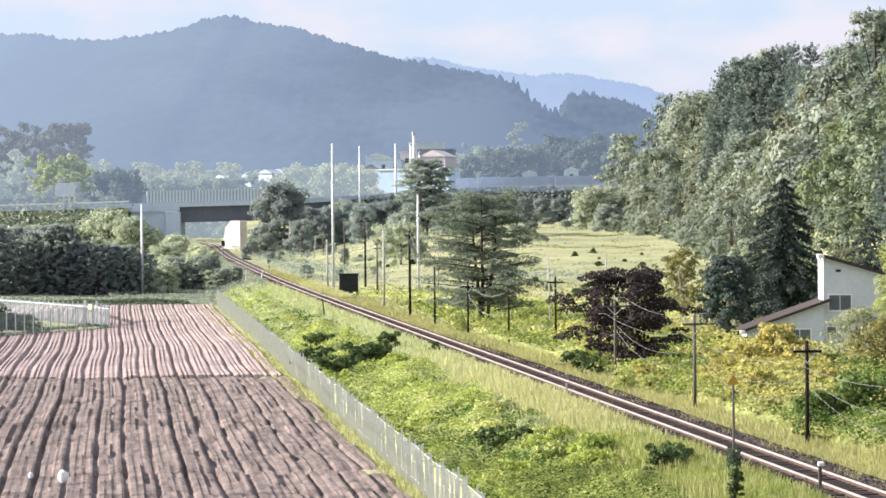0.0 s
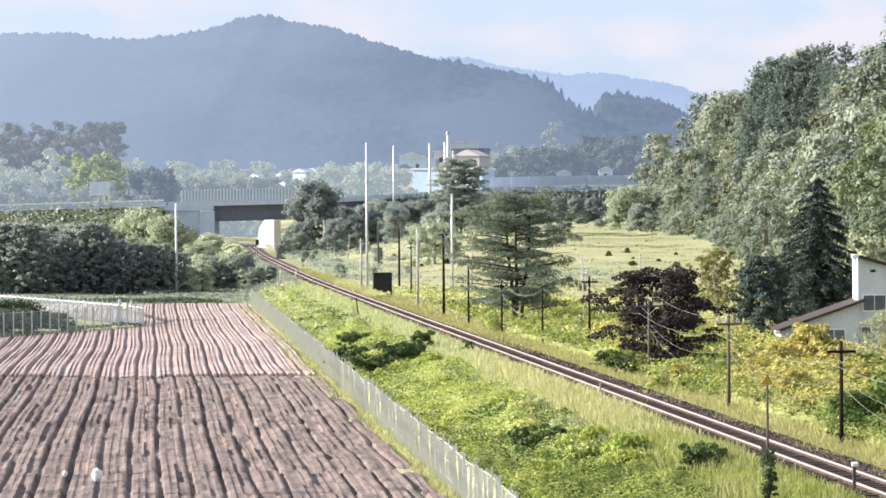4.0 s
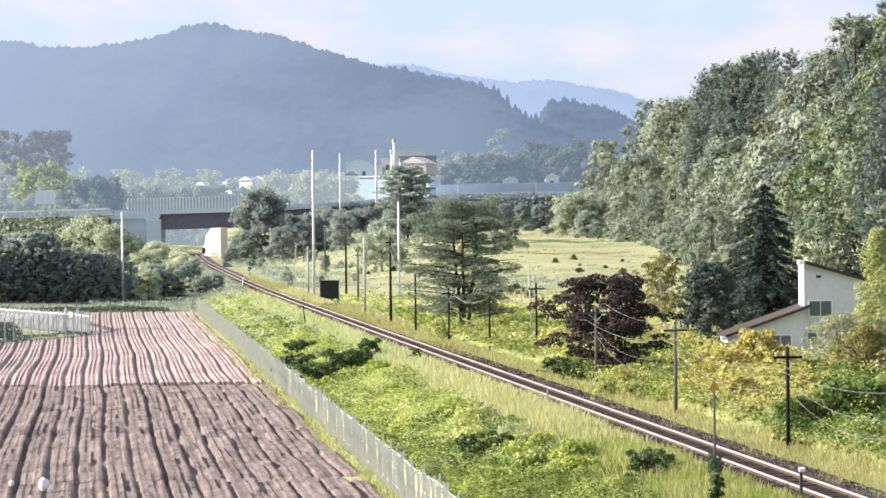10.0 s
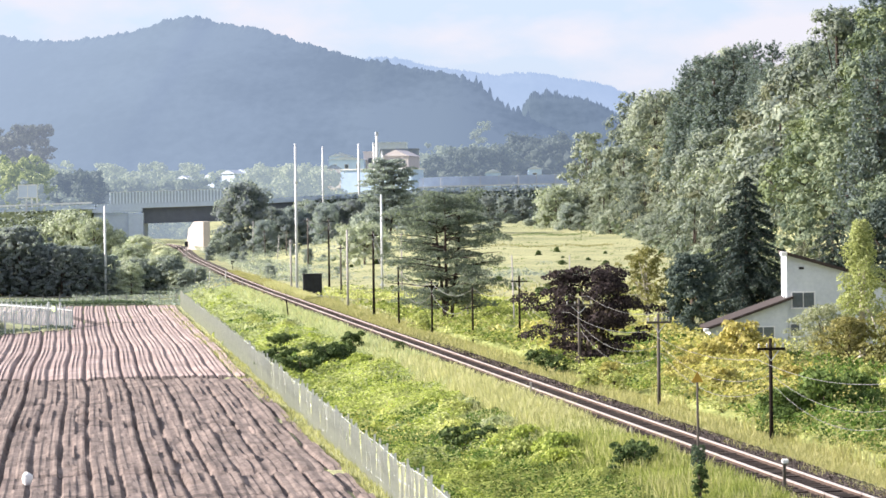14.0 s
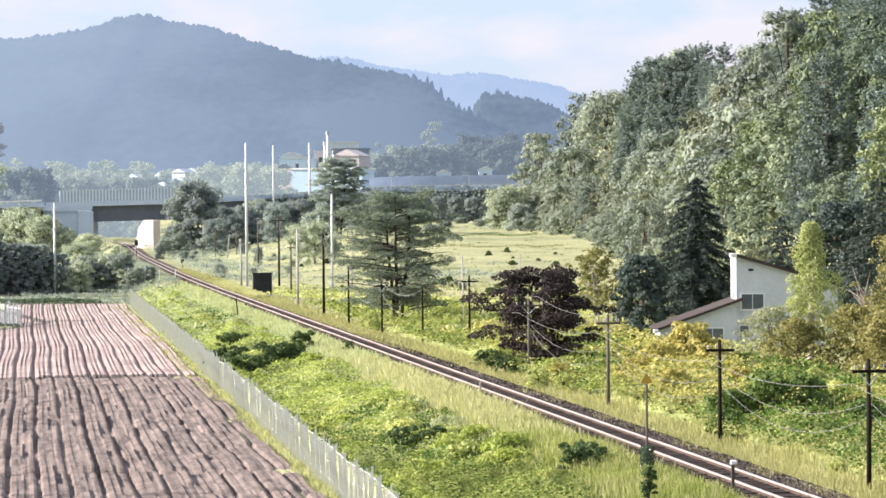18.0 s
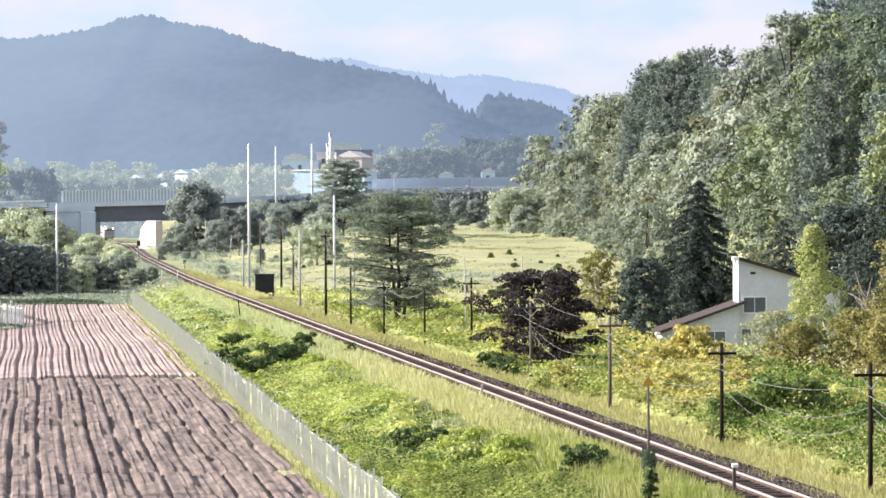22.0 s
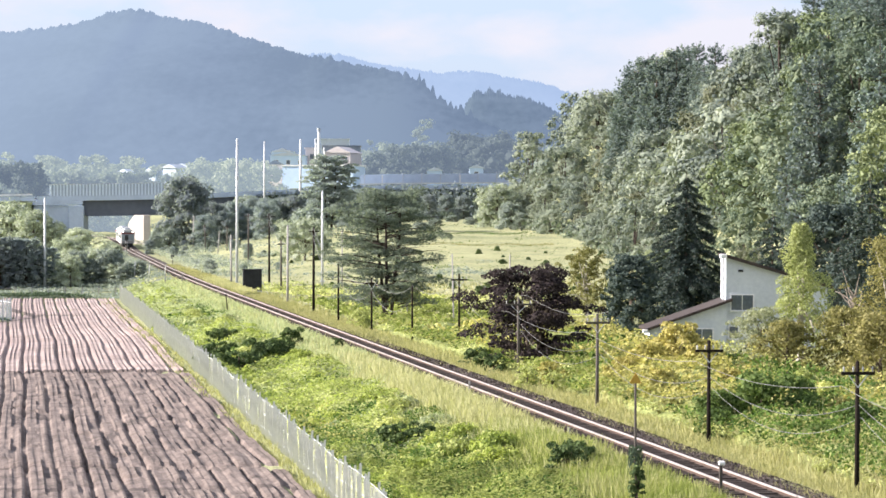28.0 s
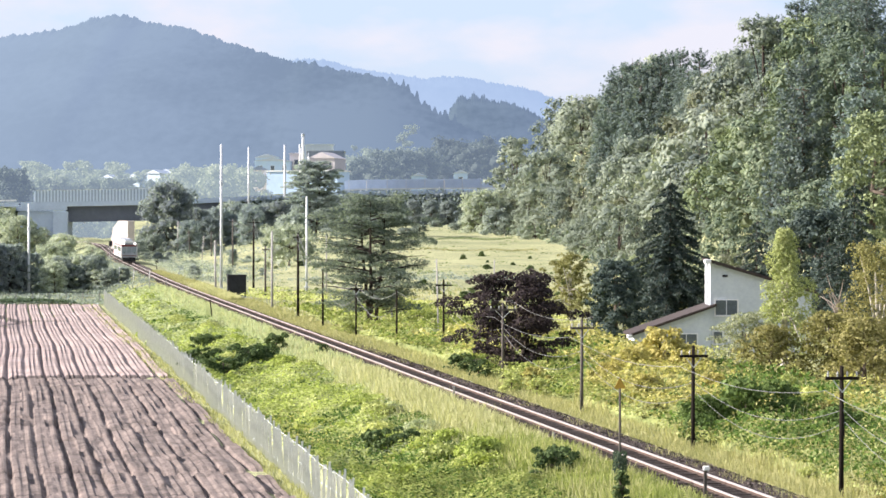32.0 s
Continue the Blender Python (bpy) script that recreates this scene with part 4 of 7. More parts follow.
for i in range(58):
    y = 1 / rng_w.uniform(1 / 175, 1 / 78)
    x = float(track_x(y)) + rng_w.uniform(4.6, 17.0)
    again(rng_w.choice((gold, gold, bush_g, bush_v, straw_bush, straw_bush)), x, y, rng_w.uniform(0.35, 0.75), rng_w.uniform(0, 360), 0.15)

M_DEEP = foliage("leaf_shrub_dark", (0.035, 0.058, 0.026), (0.09, 0.13, 0.052), (0.19, 0.25, 0.10), 0.3)
dark_bush = broad_tree("low dark green bush on the railway bank", 1.2, 2.0, M_DEEP, 3400, 0.06, 45, name="bush", base=0.0, clump_n=30, clump=0.11, loose=0.35)
place(dark_bush, -1.64, 110.53, 1.25, 0, -0.2)
for x, y, sc, tn in ((4.27, 95.0, 1.05, 50), (-10.75, 170.36, 1.6, 120), (-11.79, 163.54, 1.5, 190), (-15.20, 194.72, 1.4, 240), (-9.6, 179.92, 0.95, 300), (-9.9, 171.48, 1.2, 77), (-14.33, 178.86, 1.3, 17), (1.92, 160.78, 1.0, 30), (2.81, 156.28, 1.0, 110), (-6.39, 172.47, 0.5, 90)):
    again(dark_bush, x, y, sc, tn, 0.1 if x > 0 else -0.3, label="dark shaded bush beside the railway" if x > 0 else "")


place(broad_tree("slender dark green bush at the foot of the sign post", 1.8, 0.55, M_DEEP, 2200, 0.05, 47, name="bush", base=0.0, clump_n=30, clump=0.2), 5.77, 83.79)

tussock = broad_tree("dark green tussock in the dry meadow", 0.9, 1.5, M_DEEP, 700, 0.09, 48, name="bush", base=0.0, clump_n=12, clump=0.16)
place(tussock, 10.5, 268.0)
rng_t = random.Random(29)
for i in range(70):
    y = rng_t.uniform(236, 430)
    x = rng_t.uniform(float(track_x(y)) + 16, float(hill_foot(y)) - 1)
    again(tussock, x, y, rng_t.uniform(0.45, 1.15), rng_t.uniform(0, 360), 0.1, rng_t.uniform(0.7, 1.1))


def dead_tree(x, y):
    rng = random.Random(8)
    t = empty("dead_tree", "bare dead tree with thin grey-brown branches", "tree", pose(x, y, gz(x, y) - 0.2))
    bm = tube_bm([(0, 0, 0), (0.1, 0, 2), (0.2, 0, 4.2)], [0.12, 0.08, 0.02], 6)
    for i in range(30):
        z = rng.uniform(0.8, 3.6)
        a, r = rng.uniform(0, 6.28), rng.uniform(0.5, 1.9)
        tube_bm([(0.06, 0, z), (r * 0.5 * math.cos(a), r * 0.5 * math.sin(a), z + 0.6), (r * math.cos(a), r * math.sin(a), z + rng.uniform(0.9, 1.9))], [0.05, 0.034, 0.012], 4, bm)
    part("trunk", bm, M_DRY, t)


dead_tree(27.79, 190.97)
M_LEAF_S = foliage("leaf_grey_green", (0.20, 0.22, 0.13), (0.34, 0.36, 0.235), (0.52, 0.53, 0.40), 0.4)
place(broad_tree("grey-green shrub with pale seed heads by the house", 3.9, 4.2, M_LEAF_S, 9000, 0.06, 61, name="shrub", base=0.0, clump_n=150, clump=0.085, loose=0.2), 18.1, 160.5)
place(broad_tree("tall pale olive tree in thin leaf beside the golden weeds", 8.2, 4.6, M_LEAF_O, 13000, 0.065, 62, M_BIRCH, base=0.08, clump_n=180, clump=0.09, loose=0.25, squash=1.0), 24.3, 152.0)
place(spruce("dark layered spruce close behind the house", 9.4, 9.0, M_NEEDLE, 22000, 0.09, 63, 12), 25.2, 216.0)

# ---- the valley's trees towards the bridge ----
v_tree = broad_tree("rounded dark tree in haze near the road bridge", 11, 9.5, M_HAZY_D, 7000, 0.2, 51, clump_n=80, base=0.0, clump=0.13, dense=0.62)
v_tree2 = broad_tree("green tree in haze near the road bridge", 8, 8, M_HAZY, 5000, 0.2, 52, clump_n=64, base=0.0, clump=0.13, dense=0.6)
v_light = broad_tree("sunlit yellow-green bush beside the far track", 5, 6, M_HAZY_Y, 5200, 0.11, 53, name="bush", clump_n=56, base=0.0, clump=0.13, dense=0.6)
place(v_tree, -52.78, 575, 1.5, 0, z=-0.6)
for x, y, sc, tn, z, k in (
    (-48.27, 590, 0.9, 40, 0.5, v_tree), (-44.28, 600, 0.85, 90, 1.0, v_tree), (-40.14, 610, 0.9, 150, 1.5, v_tree),
    (-34.93, 615, 0.85, 200, 2.0, v_tree), (-29.27, 600, 1.0, 260, 2.0, v_tree2), (-44.66, 640, 1.1, 20, 3.0, v_tree2),
    (-18.35, 560, 0.9, 60, 3.0, v_tree), (-15.20, 590, 0.85, 160, 4.0, v_tree), (-59.23, 590, 0.6, 30, 0.0, v_tree2),
    (10.49, 545, 2.0, 10, 3.6, v_light), (8.76, 560, 0.7, 100, 4.2, v_tree2), (12.84, 530, 0.8, 200, 3.6, v_tree2)):
    again(k, x, y, sc, tn, z=z)
for x, y, sc, tn, z, k in (
    (-10.54, 630, 0.6, 30, 6.0, v_tree), (-3.03, 640, 0.5, 130, 6.4, v_tree), (4.65, 640, 0.5, 220, 6.4, v_tree),
    (-13.91, 640, 0.55, 75, 5.4, v_tree), (-6.92, 645, 0.55, 300, 6.0, v_tree2), (0.82, 645, 0.5, 190, 6.4, v_tree), (8.49, 640, 0.55, 250, 6.4, v_tree2),
    (-44.34, 570, 0.75, 15, 0.3, v_tree), (-39.56, 575, 0.75, 75, 0.8, v_tree), (-35.87, 590, 0.9, 135, 1.2, v_tree), (-31.14, 590, 0.9, 195, 1.8, v_tree), (-26.27, 600, 0.9, 255, 2.2, v_tree),
    (-47.26, 560, 0.7, 315, 0.0, v_tree), (-54.21, 560, 0.6, 65, 0.0, v_tree2), (-56.50, 555, 0.45, 165, 0.0, v_tree2), (-17.82, 620, 0.8, 285, 4.5, v_tree),
    (-35.15, 560, 0.8, 330, 1.5, v_tree), (-22.07, 600, 0.9, 110, 3.0, v_tree)):
    again(k, x, y, sc, tn, z=z)
again(v_light, -60.8, 520, 0.62, 30, z=-0.7)
again(v_light, -64.6, 545, 0.6, 130, z=-0.6)
again(v_tree, -55.5, 535, 0.27, 30, label="low dark bush close beside the far track")
place(v_tree2, -22.46, 470, 0.95, 0, z=1.4)
olive = place(broad_tree("olive-green spreading tree by the meadow", 6.4, 11, M_HAZY_Y, 7000, 0.13, 54, dense=0.6, clump_n=60, base=0.1, clump=0.11, loose=0.2), -20.99, 430, z=0.8)
place(v_light, -53.14, 400, 1.1, 0, z=-0.8)
for x, y, sc, tn, z, k in (
    (-50.57, 405, 0.8, 60, -0.8, v_light), (-49.50, 420, 0.55, 120, -0.5, v_light), (-60.54, 470, 1.1, 200, 0.0, v_light), (-55.59, 480, 0.5, 250, 0.0, v_light),
    (-68.90, 500, 1.2, 300, 0.3, v_light), (-45.62, 346, 0.75, 80, -0.7, v_light), (-72.40, 500, 1.6, 20, 0.5, v_light), (-79.45, 520, 1.9, 90, 0.5, v_light), (-85.69, 520, 1.3, 140, 0.5, v_light),
    (-92.97, 520, 1.3, 60, 0.5, v_light), (-101.29, 520, 1.3, 10, 0.5, v_light)):
    again(k, x, y, sc, tn, z=z)
for x, y, sc, tn in ((-1.54, 557.39, 0.5, 10), (1.95, 602.53, 0.5, 80), (5.82, 567.77, 0.5, 150), (-4.12, 531.21, 0.5, 220), (10.14, 664.85, 0.45, 40)):
    again(v_tree2, x, y, sc, tn, tall=0.4, label="low dark hedge across the far meadow")

# Pale blue of the haze before the belt, put into its leaves.
M_HEDGE = foliage("hazed_hedge_leaf", (0.30, 0.345, 0.40), (0.36, 0.405, 0.455), (0.41, 0.45, 0.49), 0.62, even=0.85)
rng_s = random.Random(41)
for i in range(30):
    y = rng_s.uniform(375, 545)
    x = float(track_x(y)) + rng_s.uniform(4.5, 20)
    again(rng_s.choice((v_tree2, v_tree2, v_tree, v_light)), x, y, rng_s.uniform(0.12, 0.27), rng_s.uniform(0, 360), label="rough low shrub beside the far track")
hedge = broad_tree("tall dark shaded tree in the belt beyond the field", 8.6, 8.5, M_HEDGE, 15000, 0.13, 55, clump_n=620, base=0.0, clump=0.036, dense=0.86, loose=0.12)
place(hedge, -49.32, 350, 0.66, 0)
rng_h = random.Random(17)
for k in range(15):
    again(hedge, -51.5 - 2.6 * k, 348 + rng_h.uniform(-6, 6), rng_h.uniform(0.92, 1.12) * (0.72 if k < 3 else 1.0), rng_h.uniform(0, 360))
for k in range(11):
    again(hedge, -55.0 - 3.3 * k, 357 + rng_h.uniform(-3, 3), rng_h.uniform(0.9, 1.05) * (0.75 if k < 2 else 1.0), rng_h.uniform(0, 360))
for x, sc, k in ((-48.5, 1.0, v_light), (-46.6, 0.62, v_tree2), (-45.0, 1.05, v_light), (-42.8, 0.66, v_tree2), (-41.6, 0.7, v_light), (-40.4, 0.42, v_tree2), (-39.3, 0.34, v_tree2)):
    again(k, x, 362 + rng_h.uniform(-4, 4), sc, rng_h.uniform(0, 360), label="grey-green bush between the field and the railway")


def woods_belt(name, label, trees, mat, seed, leaves=520, leaf=0.5):
    """Far woods in one piece: crowns that nobody could count."""
    rng = np.random.default_rng(seed)
    pts, outs, bodies = [], [], []
    for x, y, z, h, w in trees:
        clumps = []
        for i in range(14):
            f = rng.random()
            a, rr = rng.uniform(0, 6.28), math.sqrt(max(0.05, 1 - ((f - 0.4) / 0.65) ** 2)) * rng.uniform(0.3, 1) * w * 0.36
            clumps.append((x + rr * math.cos(a), y + rr * math.sin(a), z + h * (0.1 + 0.8 * f), w * rng.uniform(0.13, 0.22), 0.85))
        p, d = crown_points(rng, leaves, clumps)
        pts.append(p)
        outs.append(d)
        bodies += lumps(clumps, rng, 0.66)
    ob = crown(leaf_quads(np.concatenate(pts), np.concatenate(outs), leaf, rng), bodies, mat, None)
    ob.name = name
    tagged(ob, label, "woods", kind="stuff")


def belt(b0, b1, dist, low, high, count, seed, jitter=0.25, w=8.0):
    """Crowns spread between two bearings at a distance, between two rises (tangents)."""
    rng = random.Random(seed)
    out = []
    for i in range(count):
        b = b0 + (b1 - b0) * (i + rng.uniform(0, 1)) / count
        d = dist * rng.uniform(0.97, 1.04)
        zb, zt = EYE_Z + low * d, EYE_Z + high * d
        h = (zt - zb) * rng.uniform(1 - jitter, 1 + jitter * 0.4)
        out.append((b * d, d, zb, h, w * rng.uniform(0.7, 1.3)))
    return out


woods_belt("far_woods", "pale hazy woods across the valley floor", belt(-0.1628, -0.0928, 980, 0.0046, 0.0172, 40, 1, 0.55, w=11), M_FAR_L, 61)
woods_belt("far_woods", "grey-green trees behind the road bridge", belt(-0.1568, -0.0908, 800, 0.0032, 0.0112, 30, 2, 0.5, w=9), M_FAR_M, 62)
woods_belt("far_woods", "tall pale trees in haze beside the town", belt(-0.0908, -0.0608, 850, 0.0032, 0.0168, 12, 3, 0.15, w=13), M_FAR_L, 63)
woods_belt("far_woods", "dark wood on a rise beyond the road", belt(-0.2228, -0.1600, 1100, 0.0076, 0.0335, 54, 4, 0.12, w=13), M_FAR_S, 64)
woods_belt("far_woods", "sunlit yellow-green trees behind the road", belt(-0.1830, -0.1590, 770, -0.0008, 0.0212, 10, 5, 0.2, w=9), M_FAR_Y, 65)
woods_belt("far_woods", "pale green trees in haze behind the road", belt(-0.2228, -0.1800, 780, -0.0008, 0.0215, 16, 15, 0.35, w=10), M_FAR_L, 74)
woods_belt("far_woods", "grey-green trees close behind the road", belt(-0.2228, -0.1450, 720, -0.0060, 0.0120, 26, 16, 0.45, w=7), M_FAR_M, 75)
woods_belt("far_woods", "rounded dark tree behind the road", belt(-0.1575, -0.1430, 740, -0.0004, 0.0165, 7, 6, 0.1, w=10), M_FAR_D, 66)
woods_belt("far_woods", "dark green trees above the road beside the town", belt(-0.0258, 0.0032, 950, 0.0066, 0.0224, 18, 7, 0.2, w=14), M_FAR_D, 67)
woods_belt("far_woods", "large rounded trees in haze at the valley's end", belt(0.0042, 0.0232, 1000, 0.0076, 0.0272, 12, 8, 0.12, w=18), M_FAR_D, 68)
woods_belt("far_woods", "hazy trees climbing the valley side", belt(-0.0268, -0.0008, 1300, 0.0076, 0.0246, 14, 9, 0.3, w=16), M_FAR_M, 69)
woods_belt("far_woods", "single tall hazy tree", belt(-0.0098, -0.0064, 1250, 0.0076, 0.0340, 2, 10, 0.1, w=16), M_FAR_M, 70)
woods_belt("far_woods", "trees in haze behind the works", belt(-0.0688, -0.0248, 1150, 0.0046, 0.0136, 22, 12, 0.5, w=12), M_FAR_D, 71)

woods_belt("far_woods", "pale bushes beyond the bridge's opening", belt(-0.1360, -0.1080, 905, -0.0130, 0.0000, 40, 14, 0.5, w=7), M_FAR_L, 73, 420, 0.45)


# ---- house beside the railway ----
M_GLASS_H = surface("house_glass", (0.07, 0.085, 0.10), (0.13, 0.15, 0.175), 0.8, 0.1, spec=0.6)


def window(parent, at, w, h, panes=1, frame_mat=None, turn=0):
    """A window in a wall that faces -y: frame, sill and panes."""
    win = part("window", box_bm((w + 0.12, 0.08, h + 0.12), (0, 0, 0)), frame_mat or M_WHITE, parent)
    win.location, win.rotation_euler = at, (0, 0, radians(turn))
    for i in range(panes):
        pw = w / panes
        part("pane", box_bm((pw - 0.05, 0.03, h - 0.04), (-w / 2 + pw * (i + 0.5), -0.045, 0)), M_GLASS_H, win)
    part("sill", box_bm((w + 0.2, 0.14, 0.05), (0, -0.08, -h / 2 - 0.06), bevel=0.01), frame_mat or M_WHITE, win)
    return win


def house():
    x, y, z = 18.45, 184.00, -0.74
    h = empty("house", "white two-storey house with a steep single-pitch roof and low wing", "house", pose(x, y, z))
    part("wall", prism_bm([(0, 0), (6.6, 0), (6.6, 4.25), (0, 6.2)], 3.6), M_HOUSE, h)
    part("roof", prism_bm([(-0.15, 6.28), (6.9, 4.2), (6.9, 4.36), (-0.15, 6.44)], 4.3), M_ROOF_B, h).location = (0, -0.35, 0)
    part("fascia", prism_bm([(-0.19, 6.22), (6.95, 4.12), (6.95, 4.30), (-0.19, 6.40)], 0.04), M_ROOF_B, h, "dark brown barge board").location = (0, -0.40, 0)
    part("gutter_end", box_bm((0.42, 0.7, 0.28), (-0.2, -0.1, 6.27), bevel=0.03), M_WHITE, h, "white boxed eaves end")
    part("wall", prism_bm([(-5.0, 0), (-0.003, 0), (-0.003, 3.2), (-5.0, 1.45)], 5.0), M_HOUSE, h, "low white wing").location = (0, -0.4, 0)
    part("roof", prism_bm([(-5.35, 1.40), (0.35, 3.40), (0.35, 3.53), (-5.35, 1.53)], 5.6), M_ROOF_B, h, "dark brown sloping wing roof").location = (0, -0.75, 0)
    part("fascia", prism_bm([(-5.40, 1.34), (0.35, 3.36), (0.35, 3.46), (-5.40, 1.46)], 0.04), M_ROOF_B, h, "dark brown barge board").location = (0, -0.80, 0)
    part("gutter_end", box_bm((0.34, 0.5, 0.22), (-5.3, -0.6, 1.4), bevel=0.03), M_WHITE, h, "white boxed eaves end")
    part("downpipe", tube_bm([(-0.16, 0.2, 3.4), (-0.16, 0.2, 6.2)], [0.05, 0.05], 6), M_GALV, h)
    window(h, (1.05, -0.02, 3.25), 1.45, 1.0, 2)
    window(h, (4.3, -0.02, 3.0), 1.0, 0.8, 2)
    window(h, (0.5, -0.02, 1.3), 0.6, 0.8, 1)
    window(h, (-1.6, -0.42, 1.1), 1.4, 0.9, 2)
    vent = part("vent", box_bm((0.34, 0.08, 0.16), (0.95, -0.03, 5.32), bevel=0.02), M_BLACK, h, "small dark vent")


house()


# ---- road and bridge ----
ROAD = [(-330, 655, 7.6), (-230, 650, 8.3), (-150, 645, 9.4), (-91, 640, 10.7), (-58, 641, 11.3), (-15, 676, 13.6), (25, 690, 14.1), (90, 715, 14.5)]


def road_at(x):
    r = np.array(ROAD)
    y, z = np.interp(x, r[:, 0], r[:, 1]), np.interp(x, r[:, 0], r[:, 2])
    return float(y), float(z)


def road_sweep(name, xs, section, material, parent, label=""):
    """A section (depth behind the road's near edge, height over it) drawn along the road."""
    v, f, n = [], [], len(section)
    for x in xs:
        y, z = road_at(x)
        v += [(x, y + o, z + h) for o, h in section]
    for i in range(len(xs) - 1):
        for k in range(n):
            a, b = i * n + k, i * n + (k + 1) % n
            f.append((a, b, b + n, a + n))
    f += [tuple(range(n)), tuple(range((len(xs) - 1) * n, len(xs) * n))]
    return link(name, v, f, material, parent, label)


def bridge():
    b = empty("road_bridge", "concrete road bridge with panelled barrier over the railway", "bridge")
    span = np.linspace(-92, -44, 13)
    road_sweep("deck", np.linspace(-92, -8, 18), [(0, 0), (0, -0.55), (0.5, -0.8), (10.5, -0.8), (11, -0.55), (11, 0)], M_CONC, b)
    road_sweep("edge_beam", np.linspace(-92, -8, 18), [(-0.25, 0.35), (-0.25, -0.75), (-0.003, -0.75), (-0.003, 0.35)], M_CONC_B, b, "pale blue-grey concrete edge beam")
    for o in (0.9, 4.4, 7.9):
        road_sweep("girder", np.linspace(-82, -44, 8), [(o, -0.803), (o, -4.2), (o + 0.5, -4.2), (o + 0.5, -0.803)], M_STEEL_D, b)
    road_sweep("girder_flange", np.linspace(-81, -44, 8), [(0.65, -4.2), (0.65, -4.32), (1.65, -4.32), (1.65, -4.2)], M_STEEL_D, b)
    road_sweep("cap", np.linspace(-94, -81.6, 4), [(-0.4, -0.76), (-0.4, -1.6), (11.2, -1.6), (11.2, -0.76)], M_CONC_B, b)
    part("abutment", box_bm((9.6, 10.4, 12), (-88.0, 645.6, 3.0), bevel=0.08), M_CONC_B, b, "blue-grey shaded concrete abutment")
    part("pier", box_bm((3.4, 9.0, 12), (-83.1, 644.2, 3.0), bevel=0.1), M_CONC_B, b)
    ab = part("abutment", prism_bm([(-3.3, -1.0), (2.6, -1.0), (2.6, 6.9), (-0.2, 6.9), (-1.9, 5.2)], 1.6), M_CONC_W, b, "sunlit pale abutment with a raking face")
    ab.matrix_basis = pose(-69.2, 634.5, 0, 0, 0, -38)
    for i in range(5):
        part("joint", box_bm((4.4, 0.02, 0.06), (0.3, -0.012, 0.6 + i * 1.2)), M_CONC, ab)
    part("column", box_bm((1.5, 1.5, 8), (-66.3, 632.4, 2.9), bevel=0.1), M_CONC_W, b, "pale square column beside the abutment")
    # barrier of upright ribbed panels
    for i in range(42):
        x = -88.8 + i * 0.735
        y, z = road_at(x)
        if i == 0:
            first = part("barrier_panel", box_bm((0.73, 0.05, 2.5), (0, 0.08, 1.62)), M_PANEL_D, b)
            rib = part("barrier_rib", box_bm((0.34, 0.16, 2.56), (0, -0.02, 1.62), bevel=0.02), M_PANEL, b, "pale raised rib of the barrier")
        p = first if i == 0 else first.copy()
        q = rib if i == 0 else rib.copy()
        for o in (p, q):
            if i:
                scene.collection.objects.link(o)
            o.location = (x, y - 0.1, z)
    road_sweep("barrier_rail", np.linspace(-89.2, -58.3, 12), [(-0.18, 2.92), (-0.18, 3.02), (0.0, 3.02), (0.0, 2.92)], M_GALV, b)
    return b


# Blue of haze and shade put into the concrete's base colour.
M_CONC_B = surface("hazed_concrete", (0.40, 0.475, 0.58), (0.52, 0.60, 0.71), 0.3, 0.85)
bridge()


def roadway():
    r = empty("road", "two-lane road on a low embankment beyond the railway", "road", kind="structure")
    road_sweep("carriageway", np.linspace(-330, -92.5, 30), [(0.2, 0.06), (0.2, -0.2), (10.5, -0.2), (10.5, 0.06)], M_ROAD, r)
    road_sweep("carriageway", np.linspace(-7.5, 90, 20), [(0.2, 0.06), (0.2, -0.2), (10.5, -0.2), (10.5, 0.06)], M_ROAD, r)
    road_sweep("kerb", np.linspace(-330, -92.5, 30), [(-0.1, 0.3), (-0.1, -0.6), (0.19, -0.6), (0.19, 0.3)], M_CONC_B, r)
    road_sweep("kerb", np.linspace(-7.5, 90, 20), [(-0.1, 0.3), (-0.1, -0.6), (0.19, -0.6), (0.19, 0.3)], M_CONC_B, r)
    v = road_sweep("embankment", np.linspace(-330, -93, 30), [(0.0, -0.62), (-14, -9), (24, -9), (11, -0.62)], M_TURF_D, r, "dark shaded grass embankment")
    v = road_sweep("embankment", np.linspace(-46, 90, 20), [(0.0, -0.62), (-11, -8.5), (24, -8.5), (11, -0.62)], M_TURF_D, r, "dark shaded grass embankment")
    for a, b_, far in ((-20, 60, 11.2), (-20, 60, -0.2)):
        road_sweep("wind_fence" if far > 0 else "guard_rail", np.linspace(a, b_, 14), [(far, 0.9 if far > 0 else 0.62), (far, 3.2 if far > 0 else 0.95), (far + 0.06, 3.2 if far > 0 else 0.95), (far + 0.06, 0.9 if far > 0 else 0.62)], M_PANEL_M if far > 0 else M_GALV, r)
    road_sweep("guard_rail", np.linspace(-330, -93, 30), [(-0.2, 0.62), (-0.2, 0.98), (-0.14, 0.98), (-0.14, 0.62)], M_GALV, r)
    for x in list(np.arange(-300, -94, 4.0)) + list(np.arange(-19, 60, 3.0)):
        y, z = road_at(x)
        part("guard_post", box_bm((0.14, 0.14, 1.1), (x, y - 0.08, z + 0.5)), M_GALV, r)
    for x in np.arange(-19, 60, 4.6):
        y, z = road_at(x)
        part("fence_post", box_bm((0.16, 0.16, 3.4), (x, y + 11.1, z + 1.7)), M_GALV, r)
    for x in (4.2, -14.8):
        y, z = road_at(x)
        part("marker_post", box_bm((0.3, 0.3, 2.9), (x, y + 10.9, z + 1.5)), M_WHITE, r, "white marker post")


